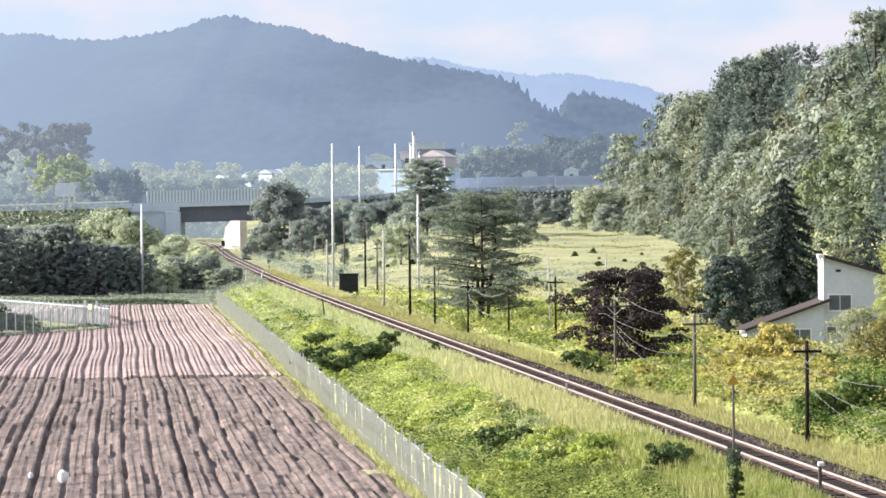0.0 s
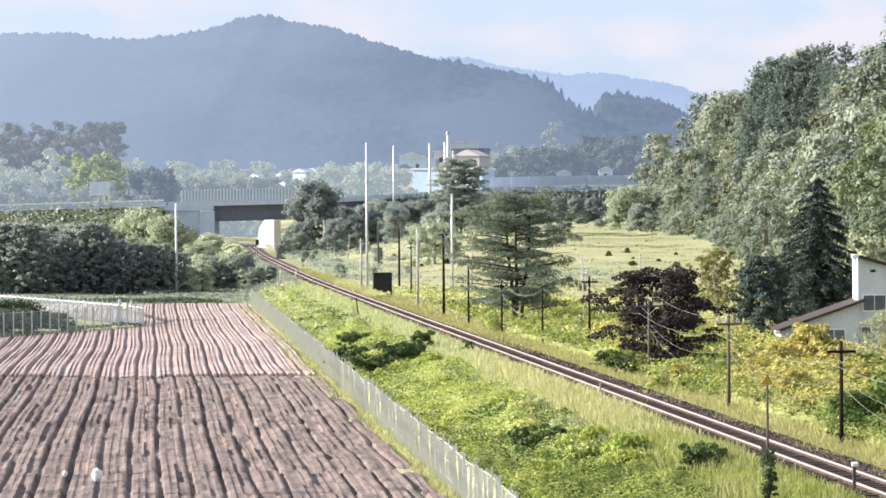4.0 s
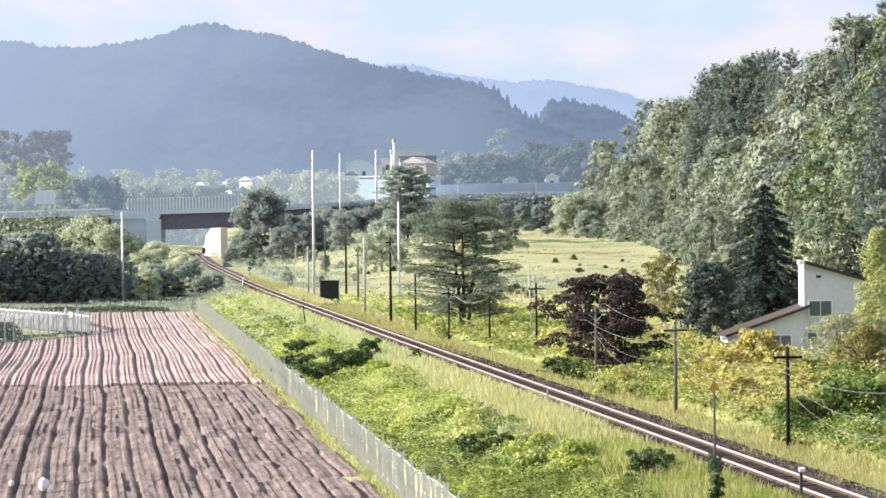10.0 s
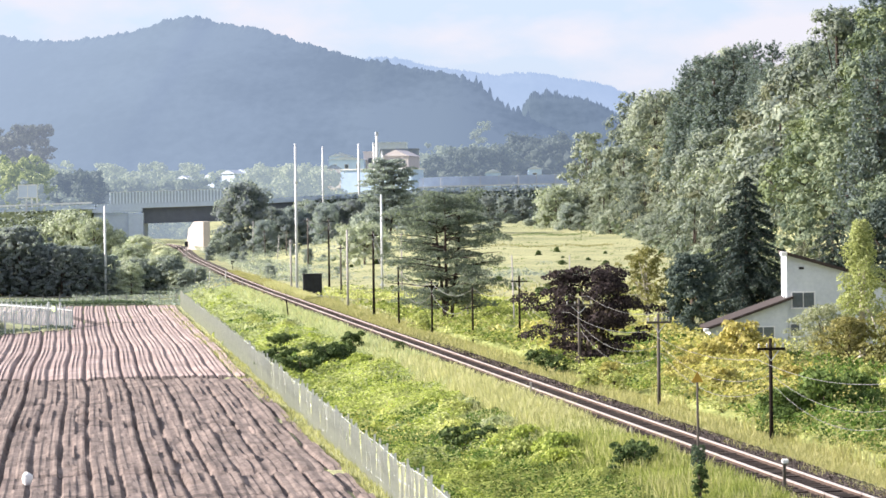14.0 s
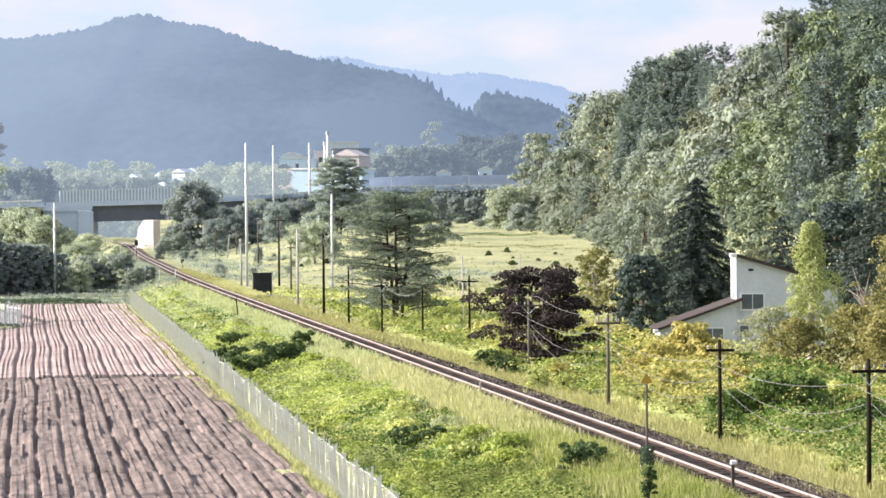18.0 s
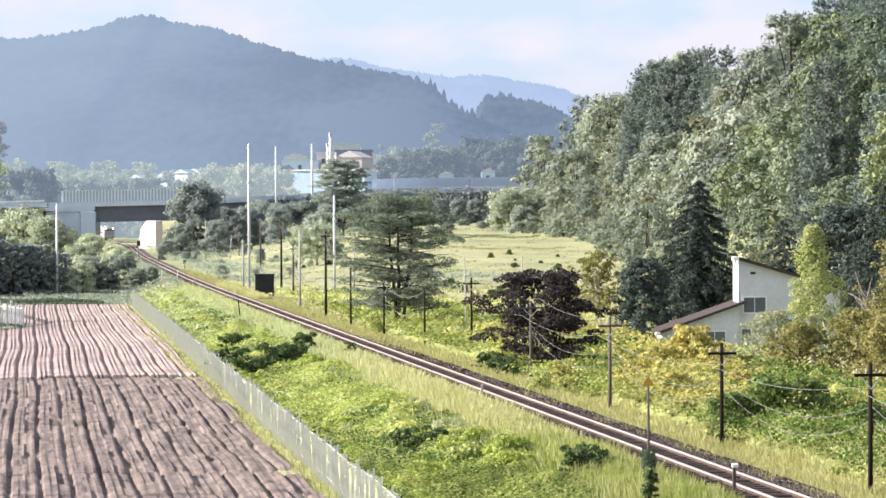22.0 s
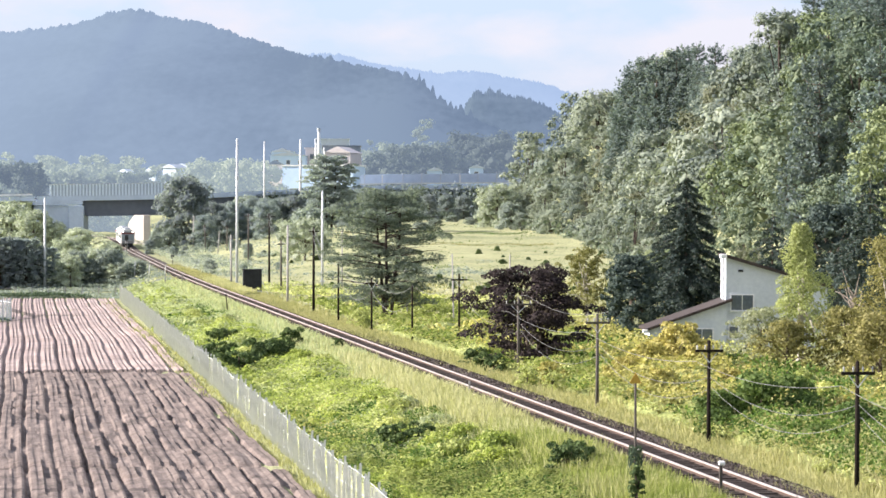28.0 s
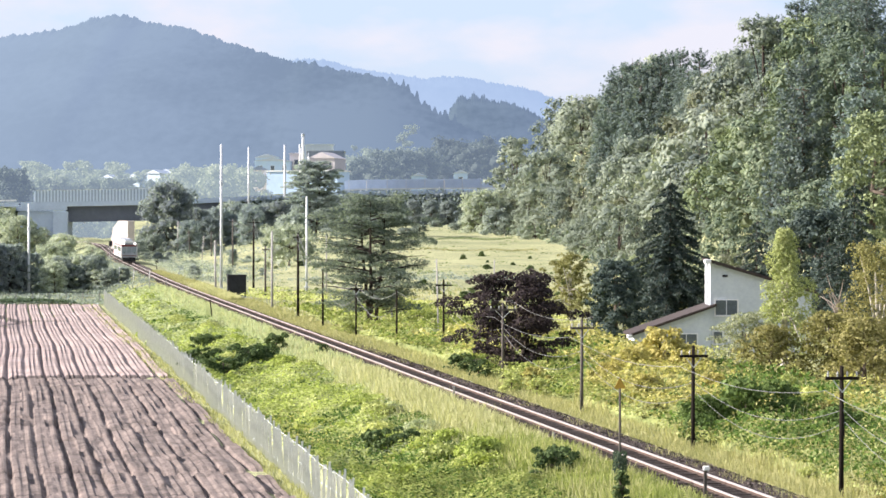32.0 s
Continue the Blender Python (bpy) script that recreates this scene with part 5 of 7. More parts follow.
def embankment_cover():
    """Rough growth on the road's near slopes."""
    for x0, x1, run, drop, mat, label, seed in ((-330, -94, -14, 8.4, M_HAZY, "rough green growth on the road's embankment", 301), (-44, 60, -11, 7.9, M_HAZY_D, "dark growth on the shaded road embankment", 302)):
        rng = np.random.default_rng(seed)
        n = 9000
        x, f = rng.uniform(x0, x1, n), rng.random(n)
        r = np.array(ROAD)
        y = np.interp(x, r[:, 0], r[:, 1]) + run * f
        z = np.interp(x, r[:, 0], r[:, 2]) - 0.62 - drop * f + rng.random(n) ** 2 * 1.6
        q = leaf_quads(np.stack([x, y, z], 1), np.tile((0.0, -0.6, 0.8), (n, 1)), 0.42, rng, 0.55)
        tagged(quads("embankment_growth", q, mat), label, "growth", kind="stuff")


embankment_cover()
# Shade on the road's slopes put into this dark turf colour.
M_TURF_D = surface("shaded_bank_turf", (0.035, 0.05, 0.025), (0.085, 0.105, 0.045), 0.25, 0.95, bump=0.6)
roadway()


def road_sign():
    y, z = road_at(-114.0)
    s = empty("road_sign", "large pale blue framed road sign on posts beside the road", "sign", pose(-107.90, y - 0.6, z - 1.0))
    for k in (-1.07, 1.07):
        part("panel", box_bm((2.0, 0.12, 2.7), (k, 0, 5.05), bevel=0.02), M_SIGNBLUE, s)
    part("frame", box_bm((4.46, 0.1, 0.2), (0, -0.02, 6.5)), M_WHITE, s)
    part("frame", box_bm((4.46, 0.1, 0.2), (0, -0.02, 3.6)), M_WHITE, s)
    for k in (-2.15, 0, 2.15):
        part("rib", box_bm((0.16, 0.12, 2.7), (k, -0.02, 5.05)), M_WHITE, s)
    for k in (0.9, 2.1):
        part("post", box_bm((0.34, 0.3, 4.4), (k, 0.3, 1.2)), M_WHITE, s)
    part("post", box_bm((0.34, 0.3, 8.0), (-0.3, -0.25, -0.6)), M_GALV, s)


M_SIGNBLUE = surface("sign_blue_white", (0.50, 0.58, 0.72), (0.60, 0.68, 0.80), 0.6, 0.5)
road_sign()


# ---- town beyond the road ----
M_ROOF_P = surface("pale_metal_roof", (0.42, 0.48, 0.56), (0.56, 0.62, 0.70), 1.0, 0.5)
def building(label, bearing, rise, dist, w, d, h, wall, roof, pitch=0.0, rows=0, cols=0, name="building", turn=0.0):
    zb = EYE_Z + rise * dist
    b = empty(name, label, "building", pose(bearing * dist, dist, zb - 4, 0, 0, turn))
    part("wall", box_bm((w, d, h + 4), (0, d / 2, (h + 4) / 2)), wall, b)
    if pitch:
        r = prism_bm([(-w / 2 - 0.4, h + 4.004), (w / 2 + 0.4, h + 4.004), (0, h + 4 + pitch)], d + 0.8)
        part("roof", r, roof, b).location = (0, -0.4, 0)
    else:
        part("roof", box_bm((w + 0.6, d + 0.6, 0.4), (0, d / 2, h + 4.2)), roof, b)
    for i in range(rows):
        for j in range(cols):
            window(b, (-w / 2 + w * (j + 0.5) / cols, -0.03, 4 + h * (i + 0.5) / rows), w / cols * 0.3, h / rows * 0.32)
    return b


# Haze over the town is put in as bluish wall and roof colours.
building("long pale blue works shed with a flat roof", -0.0444, 0.0076, 880, 23, 14, 6.2, M_BLUEWALL, M_WHITE, turn=-14)
building("cream gabled works hall", -0.0374, 0.0152, 960, 9, 16, 4.0, M_CREAM, M_CREAM, 2.2, 1, 3, turn=-12)
building("small cream block beside the chimneys", -0.0464, 0.0152, 960, 4.5, 8, 5.4, M_CREAM, M_CREAM, 0, 1, 1)
building("dark grey works building behind the halls", -0.0358, 0.0156, 990, 12.5, 14, 6.0, M_ROOF_G, M_ROOF_G, 0, 0, 0)
building("pale multi-storey block on the slope above the town", -0.0384, 0.0178, 1150, 11.5, 10, 7.2, M_ROOF_P, M_ROOF_P, 0, 1, 5)
building("grey-roofed shed in the town", -0.0548, 0.0136, 950, 12, 12, 4.5, M_BLUEWALL, M_ROOF_P, 1.2, 1, 3)
building("white town house with a grey roof", -0.0568, 0.0170, 1000, 8, 8, 2.6, M_BLUEWALL, M_ROOF_P, 1.4, 1, 2)
building("white house among the trees", -0.0030, 0.0098, 925, 5, 6, 3.0, M_BLUEWALL, M_ROOF_P, 1.2, 1, 2)
building("white house among the trees", 0.0118, 0.0102, 925, 4.5, 6, 3.6, M_BLUEWALL, M_ROOF_P, 1.2, 1, 1)
building("white house by the works", -0.0596, 0.0112, 900, 5, 7, 3.6, M_CREAM, M_ROOF_G, 1.4, 1, 2)
for k, (bearing, rise, w, h, wall) in enumerate(((-0.0968, 0.0118, 5, 2.0, M_CONC_B), (-0.0925, 0.0116, 6, 2.4, M_CONC_B), (-0.0850, 0.0120, 5, 2.0, M_CONC_B), (-0.0790, 0.0122, 5, 2.2, M_CONC_B), (-0.1040, 0.0104, 5, 2.0, M_CONC_B), (-0.1130, 0.0102, 5, 2.0, M_CONC_B))):
    building("pale town house with a grey roof among hazy trees", bearing, rise, 940 + 9 * k, w, 7, h, wall, M_ROOF_P, 1.3, turn=-25)
building("small white shed under the trees beyond the bridge", -0.1236, -0.0064, 900, 5, 6, 3.0, M_WHITE, M_ROOF_G, 1.0, 0, 0)


def chimney(bearing, top, base, dist, r):
    x, z0, z1 = bearing * dist, EYE_Z + base * dist, EYE_Z + top * dist
    c = empty("chimney", "slender white works chimney", "chimney", pose(x, dist, z0))
    part("shaft", tube_bm([(0, 0, 0), (0, 0, z1 - z0)], [r, r * 0.85], 10), M_WHITE, c, smooth=True)
    part("cap", tube_bm([(0, 0, z1 - z0 - 1.2), (0, 0, z1 - z0 + 0.1)], [r * 1.25, r * 1.25], 10), M_CONC, c)


chimney(-0.0440, 0.0280, 0.0136, 950, 0.45)
chimney(-0.0450, 0.0242, 0.0136, 952, 0.4)
chimney(-0.0420, 0.0212, 0.0136, 954, 0.3)


# ---- line poles and wires ----
def line_pole(x, y, h, mat, label, arm=1.4, r=0.12, lean=0.0, insulators=4, base=None, turn=9.0):
    """A line pole: tapered shaft, crossarm on two braces, insulators; weeds hide its foot."""
    z = (gz(x, y) if base is None else base) - 0.4
    p = empty("line_pole", label, "pole", pose(x, y, z, 0, lean, turn))
    p["group"] = "line poles along the railway"
    part("shaft", tube_bm([(0, 0, 0), (0, 0, h * 0.5), (0, 0, h + 0.4)], [r, r * 0.9, r * 0.75], 9), mat, p, smooth=True)
    part("cap", tube_bm([(0, 0, h + 0.4), (0, 0, h + 0.46)], [r * 0.85, r * 0.3], 9), mat, p)
    if arm:
        c = part("crossarm", box_bm((arm, 0.09, 0.10), (0, -r * 0.9, h + 0.05), bevel=0.01), mat, p)
        for s in (-1, 1):
            part("brace", tube_bm([(s * arm * 0.28, -r * 0.9, h), (0, -r, h - 0.4)], [0.018, 0.018], 5), M_GALV, p)
        for i in range(insulators):
            k = -arm / 2 + 0.08 + (arm - 0.16) * i / max(1, insulators - 1)
            part("insulator", tube_bm([(k, -r * 0.9, h + 0.10), (k, -r * 0.9, h + 0.2), (k, -r * 0.9, h + 0.27)], [0.02, 0.035, 0.02], 7), M_PORCELAIN, p, "white porcelain insulator")
    return p


NEAR_POLES = [(14.9, 71.5, 4.1), (13.16, 89.60, 4.15), (10.10, 107.16, 3.95), (6.96, 127.13, 4.2), (4.13, 154.44, 4.3), (1.09, 188.31, 4.8)]
for i, (x, y, h) in enumerate(NEAR_POLES):
    line_pole(x, y, h, M_WOODPOLE if i != 3 and i != 4 else M_WOODPOLE_G, "dark wooden line pole with a crossarm beside the railway" if i != 4 else "grey wooden line pole with a long crossarm by the maple", 1.5 if i == 4 else 1.1, 0.085, insulators=4)
line_pole(15.49, 104.83, 2.6, M_WOODPOLE, "short dark strut pole beside the line pole", 0, 0.09, -2.0)
FAR_POLES = [  # place on the ground, height, material, crossarm, lean, radius
    (-2.11, 195.22, 3.9, M_WOODPOLE, 0.0, 0, 0.08), (-2.78, 228.86, 6.0, M_POLE_C, 0.0, -3.5, 0.07), (-5.20, 206.29, 3.9, M_WOODPOLE, 0.9, 0, 0.08),
    (-8.20, 221.84, 4.5, M_WOODPOLE, 0.0, 0, 0.09), (-11.03, 241.08, 7.3, M_WOODPOLE, 0.9, 0, 0.12), (-14.59, 265.54, 7.3, M_POLE_C, 0.0, 0, 0.12),
    (-17.48, 305.08, 5.6, M_WOODPOLE_G, 0.8, 0, 0.12), (-21.21, 344.93, 8.4, M_WOODPOLE, 1.5, 0, 0.14), (-29.79, 432.72, 7.8, M_WOODPOLE_G, 1.2, 0, 0.14),
    (-24.96, 333.25, 5.8, M_POLE_C, 0.7, -0.6, 0.13), (-55.13, 623.63, 6.0, M_POLE_C, 1.8, 0, 0.14), (-11.51, 322.62, 6.6, M_POLE_C, 0.0, 0, 0.10),
    (0.84, 207.36, 5.8, M_POLE_C, 0.0, -1.5, 0.07), (6.48, 273.32, 4.6, M_POLE_C, 0.0, 0, 0.08), (-40.45, 529.28, 4.6, M_WOODPOLE_G, 1.0, 0, 0.12),
    (-49.50, 560.00, 7.0, M_POLE_C, 1.4, 1.0, 0.14), (-45.36, 540.00, 5.2, M_WOODPOLE_G, 0.8, -2.0, 0.11), (-39.95, 500.00, 4.6, M_POLE_C, 0.7, 5.0, 0.10)]
for x, y, h, mat, arm, lean, r in FAR_POLES:
    line_pole(x, y, h, mat, "pale concrete line pole beside the railway" if mat == M_POLE_C else "dark weathered line pole beside the railway", arm, r, lean, 2 if arm < 1 else 4)


def mast(x, y, z, h, r, label):
    m = empty("mast", label, "mast", pose(x, y, z - 0.5))
    part("shaft", tube_bm([(0, 0, 0), (0, 0, (h + 0.5) * 0.5), (0, 0, h + 0.5)], [r, r * 0.9, r * 0.75], 10), M_GALV_W, m, smooth=True)
    part("collar", tube_bm([(0, 0, h * 0.76), (0, 0, h * 0.76 + 0.25)], [r * 1.25, r * 1.25], 10), M_GALV, m)
    part("cap", tube_bm([(0, 0, h + 0.5), (0, 0, h + 0.62)], [r * 0.8, r * 0.2], 10), M_GALV, m)
    part("base_plate", box_bm((r * 4, r * 4, 0.12), (0, 0, 0.5)), M_GALV, m)


M_GALV_W = surface("bright_galvanised_steel", (0.46, 0.48, 0.50), (0.64, 0.66, 0.68), 1.2, 0.5, 0.15)
_x, _y = -24.28, 333.10
mast(_x, _y, -0.4, 0.0512 * _y, 0.17, "tall slender white steel mast beside the railway")
_x, _y = -13.78, 322.90
mast(_x, _y, 0.2, 0.0318 * _y, 0.15, "slender white steel mast at the meadow's edge")
mast(-40.48, 640, 6.0, 17.5, 0.24, "tall pale mast beyond the meadow")
mast(-33.30, 660, 7.0, 17.5, 0.3, "tall pale mast beyond the meadow")
_x, _y = -48.90, 347.01
mast(_x, _y, -1.4, 0.032 * _y, 0.17, "pale pole standing at the field's far edge")


def wire(p0, p1, sag, r=0.009):
    w = empty("overhead_wire", "sagging pale wire between line poles", "wire", group="wires between the line poles")
    pts = []
    for i in range(13):
        t = i / 12
        p = Vector(p0).lerp(Vector(p1), t)
        p.z -= 4 * sag * t * (1 - t)
        pts.append(p)
    part("strand", tube_bm(pts, [r] * 13, 4), M_WIRE, w)


def wires():
    tops = []
    for x, y, h in NEAR_POLES:
        tops.append((x, y, gz(x, y) + h))
    for (a, b) in zip(tops, tops[1:]):
        for off, dz, sag in ((-0.5, -0.75, 0.4), (0.05, -1.35, 0.8), (0.12, -1.75, 1.05)) + (((0.5, 0.15, 0.5),) if a[1] > 115 else ()):
            wire((a[0] + off, a[1], a[2] + dz), (b[0] + off, b[1], b[2] + dz), sag)
    far = [(x, y, gz(x, y) + h) for x, y, h, *_ in FAR_POLES]
    for i, j in ((0, 2), (2, 3), (3, 4), (4, 6), (6, 7), (7, 8)):
        for dz, sag in ((-0.1, 0.7), (-0.9, 1.2)):
            a, b = far[i], far[j]
            wire((a[0], a[1], a[2] + dz), (b[0], b[1], b[2] + dz), sag, 0.016)
    a, b = tops[-1], far[0]
    wire((a[0], a[1], a[2] - 0.3), b, 0.8)


wires()


# ---- small things along the track ----
def relay_cabin():
    x, y = -20.23, 299.64
    c = empty("relay_cabin", "black lineside relay cabin on a low plinth", "cabinet", pose(x, y, gz(x, y), 0, 0, 6))
    part("body", box_bm((2.0, 1.4, 2.2), (0, 0, 1.3), bevel=0.03), M_BLACK, c)
    part("roof", box_bm((2.2, 1.6, 0.1), (0, 0, 2.45), bevel=0.03), M_BLACK, c)
    part("plinth", box_bm((2.1, 1.5, 0.4), (0, 0, 0.0)), M_CONC, c)
    part("door", box_bm((0.8, 0.05, 1.8), (-0.4, -0.72, 1.2), bevel=0.01), M_BLACK, c)
    part("stay", tube_bm([(1.0, -0.6, 1.2), (1.7, -0.9, -0.2)], [0.03, 0.03], 5), M_GALV, c)


relay_cabin()


def whistle_sign():
    x, y = 6.24, 91.34
    s = empty("whistle_sign", "yellow triangular railway sign on a tall ivy-clad post", "sign", pose(x, y, gz(x, y)))
    h = 0.0352 * y
    part("post", tube_bm([(0, 0, -0.3), (0, 0, h)], [0.045, 0.04], 7), M_WOODPOLE_G, s)
    part("plate", prism_bm([(-0.2, h), (0.2, h), (0.0, h + 0.36)], 0.03), M_YELLOW, s, "yellow triangular plate")
    rng = np.random.default_rng(5)
    n = 1500
    a, z = rng.uniform(0, 6.28, n), rng.random(n) ** 0.9 * h * 0.37
    rad = (0.25 - 0.10 * z / h) * rng.uniform(0.75, 1.1, n)
    p = np.stack([rad * np.cos(a), rad * np.sin(a), z], 1)
    quads("ivy", leaf_quads(p, np.stack([np.cos(a), np.sin(a), 0 * a], 1), 0.035, rng, 0.7), M_LEAF_D, s)


whistle_sign()


def lineside_post(x, y, h, label, mat, capped=True, lean=0.0):
    s = empty("lineside_post", label, "post", pose(x, y, gz(x, y) - 0.2, 0, lean, 0))
    part("post", box_bm((0.1, 0.1, h + 0.2), (0, 0, (h + 0.2) / 2), bevel=0.012), mat, s)
    if capped:
        part("cap", box_bm((0.2, 0.16, 0.14), (0.02, -0.03, h + 0.22), bevel=0.03), M_WHITE, s, "white cap")


lineside_post(8.38, 84.95, 1.25, "greenish lineside post with a white cap", M_WOODPOLE_G)
lineside_post(4.79, 144.67, 0.8, "short dark post with a pale top beside the railway", M_WOODPOLE, False)
lineside_post(-17.95, 236.0, 1.6, "small dark leaning stake on the bank", M_WOODPOLE, False, -6)
lineside_post(1.22, 129.02, 1.0, "thin pale stake beside the rails", M_POLE_C, False)
lineside_post(4.86, 108.47, 0.5, "short grey stake beside the rails", M_POLE_C, False)
lineside_post(-0.60, 235.38, 1.0, "weathered stump in the meadow", M_WOODPOLE_G, False)
lineside_post(-0.97, 235.44, 0.8, "weathered stump in the meadow", M_WOODPOLE_G, False, 8)
for x, y, h in ((-39.4, 360.0, 2.8), (-36.5, 350.0, 2.0), (-34.4, 349.0, 1.7)):
    lineside_post(x, y, h, "white marker post on the far bank", M_WHITE, False, 4)


def signal(x, y, h):
    s = empty("railway_signal", "dark railway signal head on a slim post by the track", "signal", pose(x, y, gz(x, y)))
    part("post", tube_bm([(0, 0, -0.3), (0, 0, h)], [0.07, 0.06], 8), M_WOODPOLE_G, s)
    part("head", box_bm((0.6, 0.3, 1.0), (0, -0.05, h + 0.3), bevel=0.06), M_BLACK, s, "black signal head")
    for k in (0.02, 0.5):
        part("hood", tube_bm([(0, -0.2, h + k), (0, -0.42, h + k)], [0.14, 0.14], 8), M_BLACK, s)
    for k in (-0.16, 0.16):
        part("ladder_stile", tube_bm([(k, 0.14, 0), (k, 0.14, h)], [0.02, 0.02], 5), M_GALV, s)


signal(-56.0, 500.0, 3.1)


def track_lamp(x, y):
    s = empty("point_marker", "small black marker lamp on a short stand", "marker", pose(x, y, gz(x, y)))
    part("stand", box_bm((0.12, 0.12, 0.9), (0, 0, 0.4), bevel=0.01), M_WOODPOLE_G, s)
    part("lamp_case", box_bm((0.55, 0.4, 0.6), (0, 0, 1.1), bevel=0.05), M_BLACK, s)


track_lamp(-43.06, 450.0)


def meter_box():
    x, y = 2.81, 203.35
    b = empty("junction_box", "small grey box on a post beside the maple", "box", pose(x, y, gz(x, y)))
    part("post", box_bm((0.08, 0.08, 0.9), (0, 0, 0.4)), M_WOODPOLE_G, b)
    part("case", box_bm((0.3, 0.2, 0.32), (0, 0, 0.9), bevel=0.02), M_RUST, b)
    x, y = -36.22, 415.09
    b = empty("relay_box", "grey metal relay box beside the far track", "box", pose(x, y, gz(x, y)))
    part("case", box_bm((0.9, 0.7, 1.2), (0, 0, 0.75), bevel=0.03), M_CONC, b)
    part("leg", box_bm((0.5, 0.3, 0.3), (0, 0, 0.1)), M_GALV, b)


meter_box()


def bag(x, y, size, label):
    rng = random.Random(3)
    bm = bmesh.new()
    bmesh.ops.create_icosphere(bm, subdivisions=2, radius=size)
    for v in bm.verts:
        v.co = Vector((v.co.x * 0.8, v.co.y * 0.7, v.co.z)) * rng.uniform(0.85, 1.1)
    me = bpy.data.meshes.new("bag")
    bm.to_mesh(me)
    bm.free()
    me.materials.append(M_WHITE)
    b = new("bag", me)
    b.matrix_basis = pose(x, y, -1.5 + size * 0.8)
    tagged(b, label, "bag")


bag(-18.07, 106.36, 0.27, "crumpled white bag lying on the tilled soil")
bag(-19.61, 108.04, 0.13, "small pale scrap lying on the tilled soil")


# ---- fences ----
def net_material(name, share, colour):
    m, n, l, b = nodes_of(name)
    b.inputs["Base Color"].default_value, b.inputs["Roughness"].default_value = (*colour, 1), 0.8
    t, mx = n.new("ShaderNodeBsdfTransparent"), n.new("ShaderNodeMixShader")
    mx.inputs[0].default_value = share
    l.new(t.outputs[0], mx.inputs[1])
    l.new(b.outputs[0], mx.inputs[2])
    l.new(mx.outputs[0], n["Material Output"].inputs[0])
    return m


M_NET = net_material("pale_netting", 0.13, (0.84, 0.85, 0.66))
M_NET_D = net_material("close_pale_netting", 0.3, (0.30, 0.34, 0.35))


M_PICKET = surface("weathered_picket", (0.52, 0.52, 0.46), (0.82, 0.81, 0.74), 2.5, 0.8)


def field_fence():
    f = empty("field_fence", "low pale net fence on close-set posts along the field", "fence")
    ys = np.arange(80, 313, 2.0)
    v, q = [], []
    for y in ys:
        x = float(fence_x(y))
        z = gz(x, y)
        v += [(x, y, z + 0.02), (x, y, z + 1.62)]
    q = [(2 * i, 2 * i + 2, 2 * i + 3, 2 * i + 1) for i in range(len(ys) - 1)]
    link("netting", v, q, M_NET, f)
    for k in (0.35, 1.0, 1.62):
        part("line_wire", tube_bm([(float(fence_x(y)), y, gz(float(fence_x(y)), y) + k) for y in ys[::3]], [0.012] * len(ys[::3]), 4), M_GALV, f)
    rng = random.Random(12)
    first = None
    n = 0
    rest = []
    y = 80.0
    while y < 312:
        x = float(fence_x(y))
        tall = 1.84 if n % 4 == 0 else 1.64
        if n < 290:
            if first is None:
                first = part("picket", box_bm((0.075, 0.04, 1.0), (0, 0, 0.5)), M_PICKET, f)
                ob = first
            else:
                ob = first.copy()
                scene.collection.objects.link(ob)
            ob.matrix_basis = pose(x, y, gz(x, y) - 0.02, rng.uniform(-3, 3), rng.uniform(-5, 5), 0) @ Matrix.Diagonal((1, 1, tall * rng.uniform(0.93, 1.05), 1))
        else:
            rest.append((x, y, gz(x, y), tall * rng.uniform(0.93, 1.05)))
        n += 1
        y += 0.36 if y < 185 else 0.55
    c = np.array([[(x - 0.035, y, z), (x + 0.035, y, z), (x + 0.035, y, z + t), (x - 0.035, y, z + t)] for x, y, z, t in rest])
    tagged(quads("picket_rest", c, M_PICKET, f), kind="stuff")


field_fence()


M_LIME = surface("lime_paint", (0.40, 0.52, 0.26), (0.50, 0.60, 0.36), 1.0, 0.5)


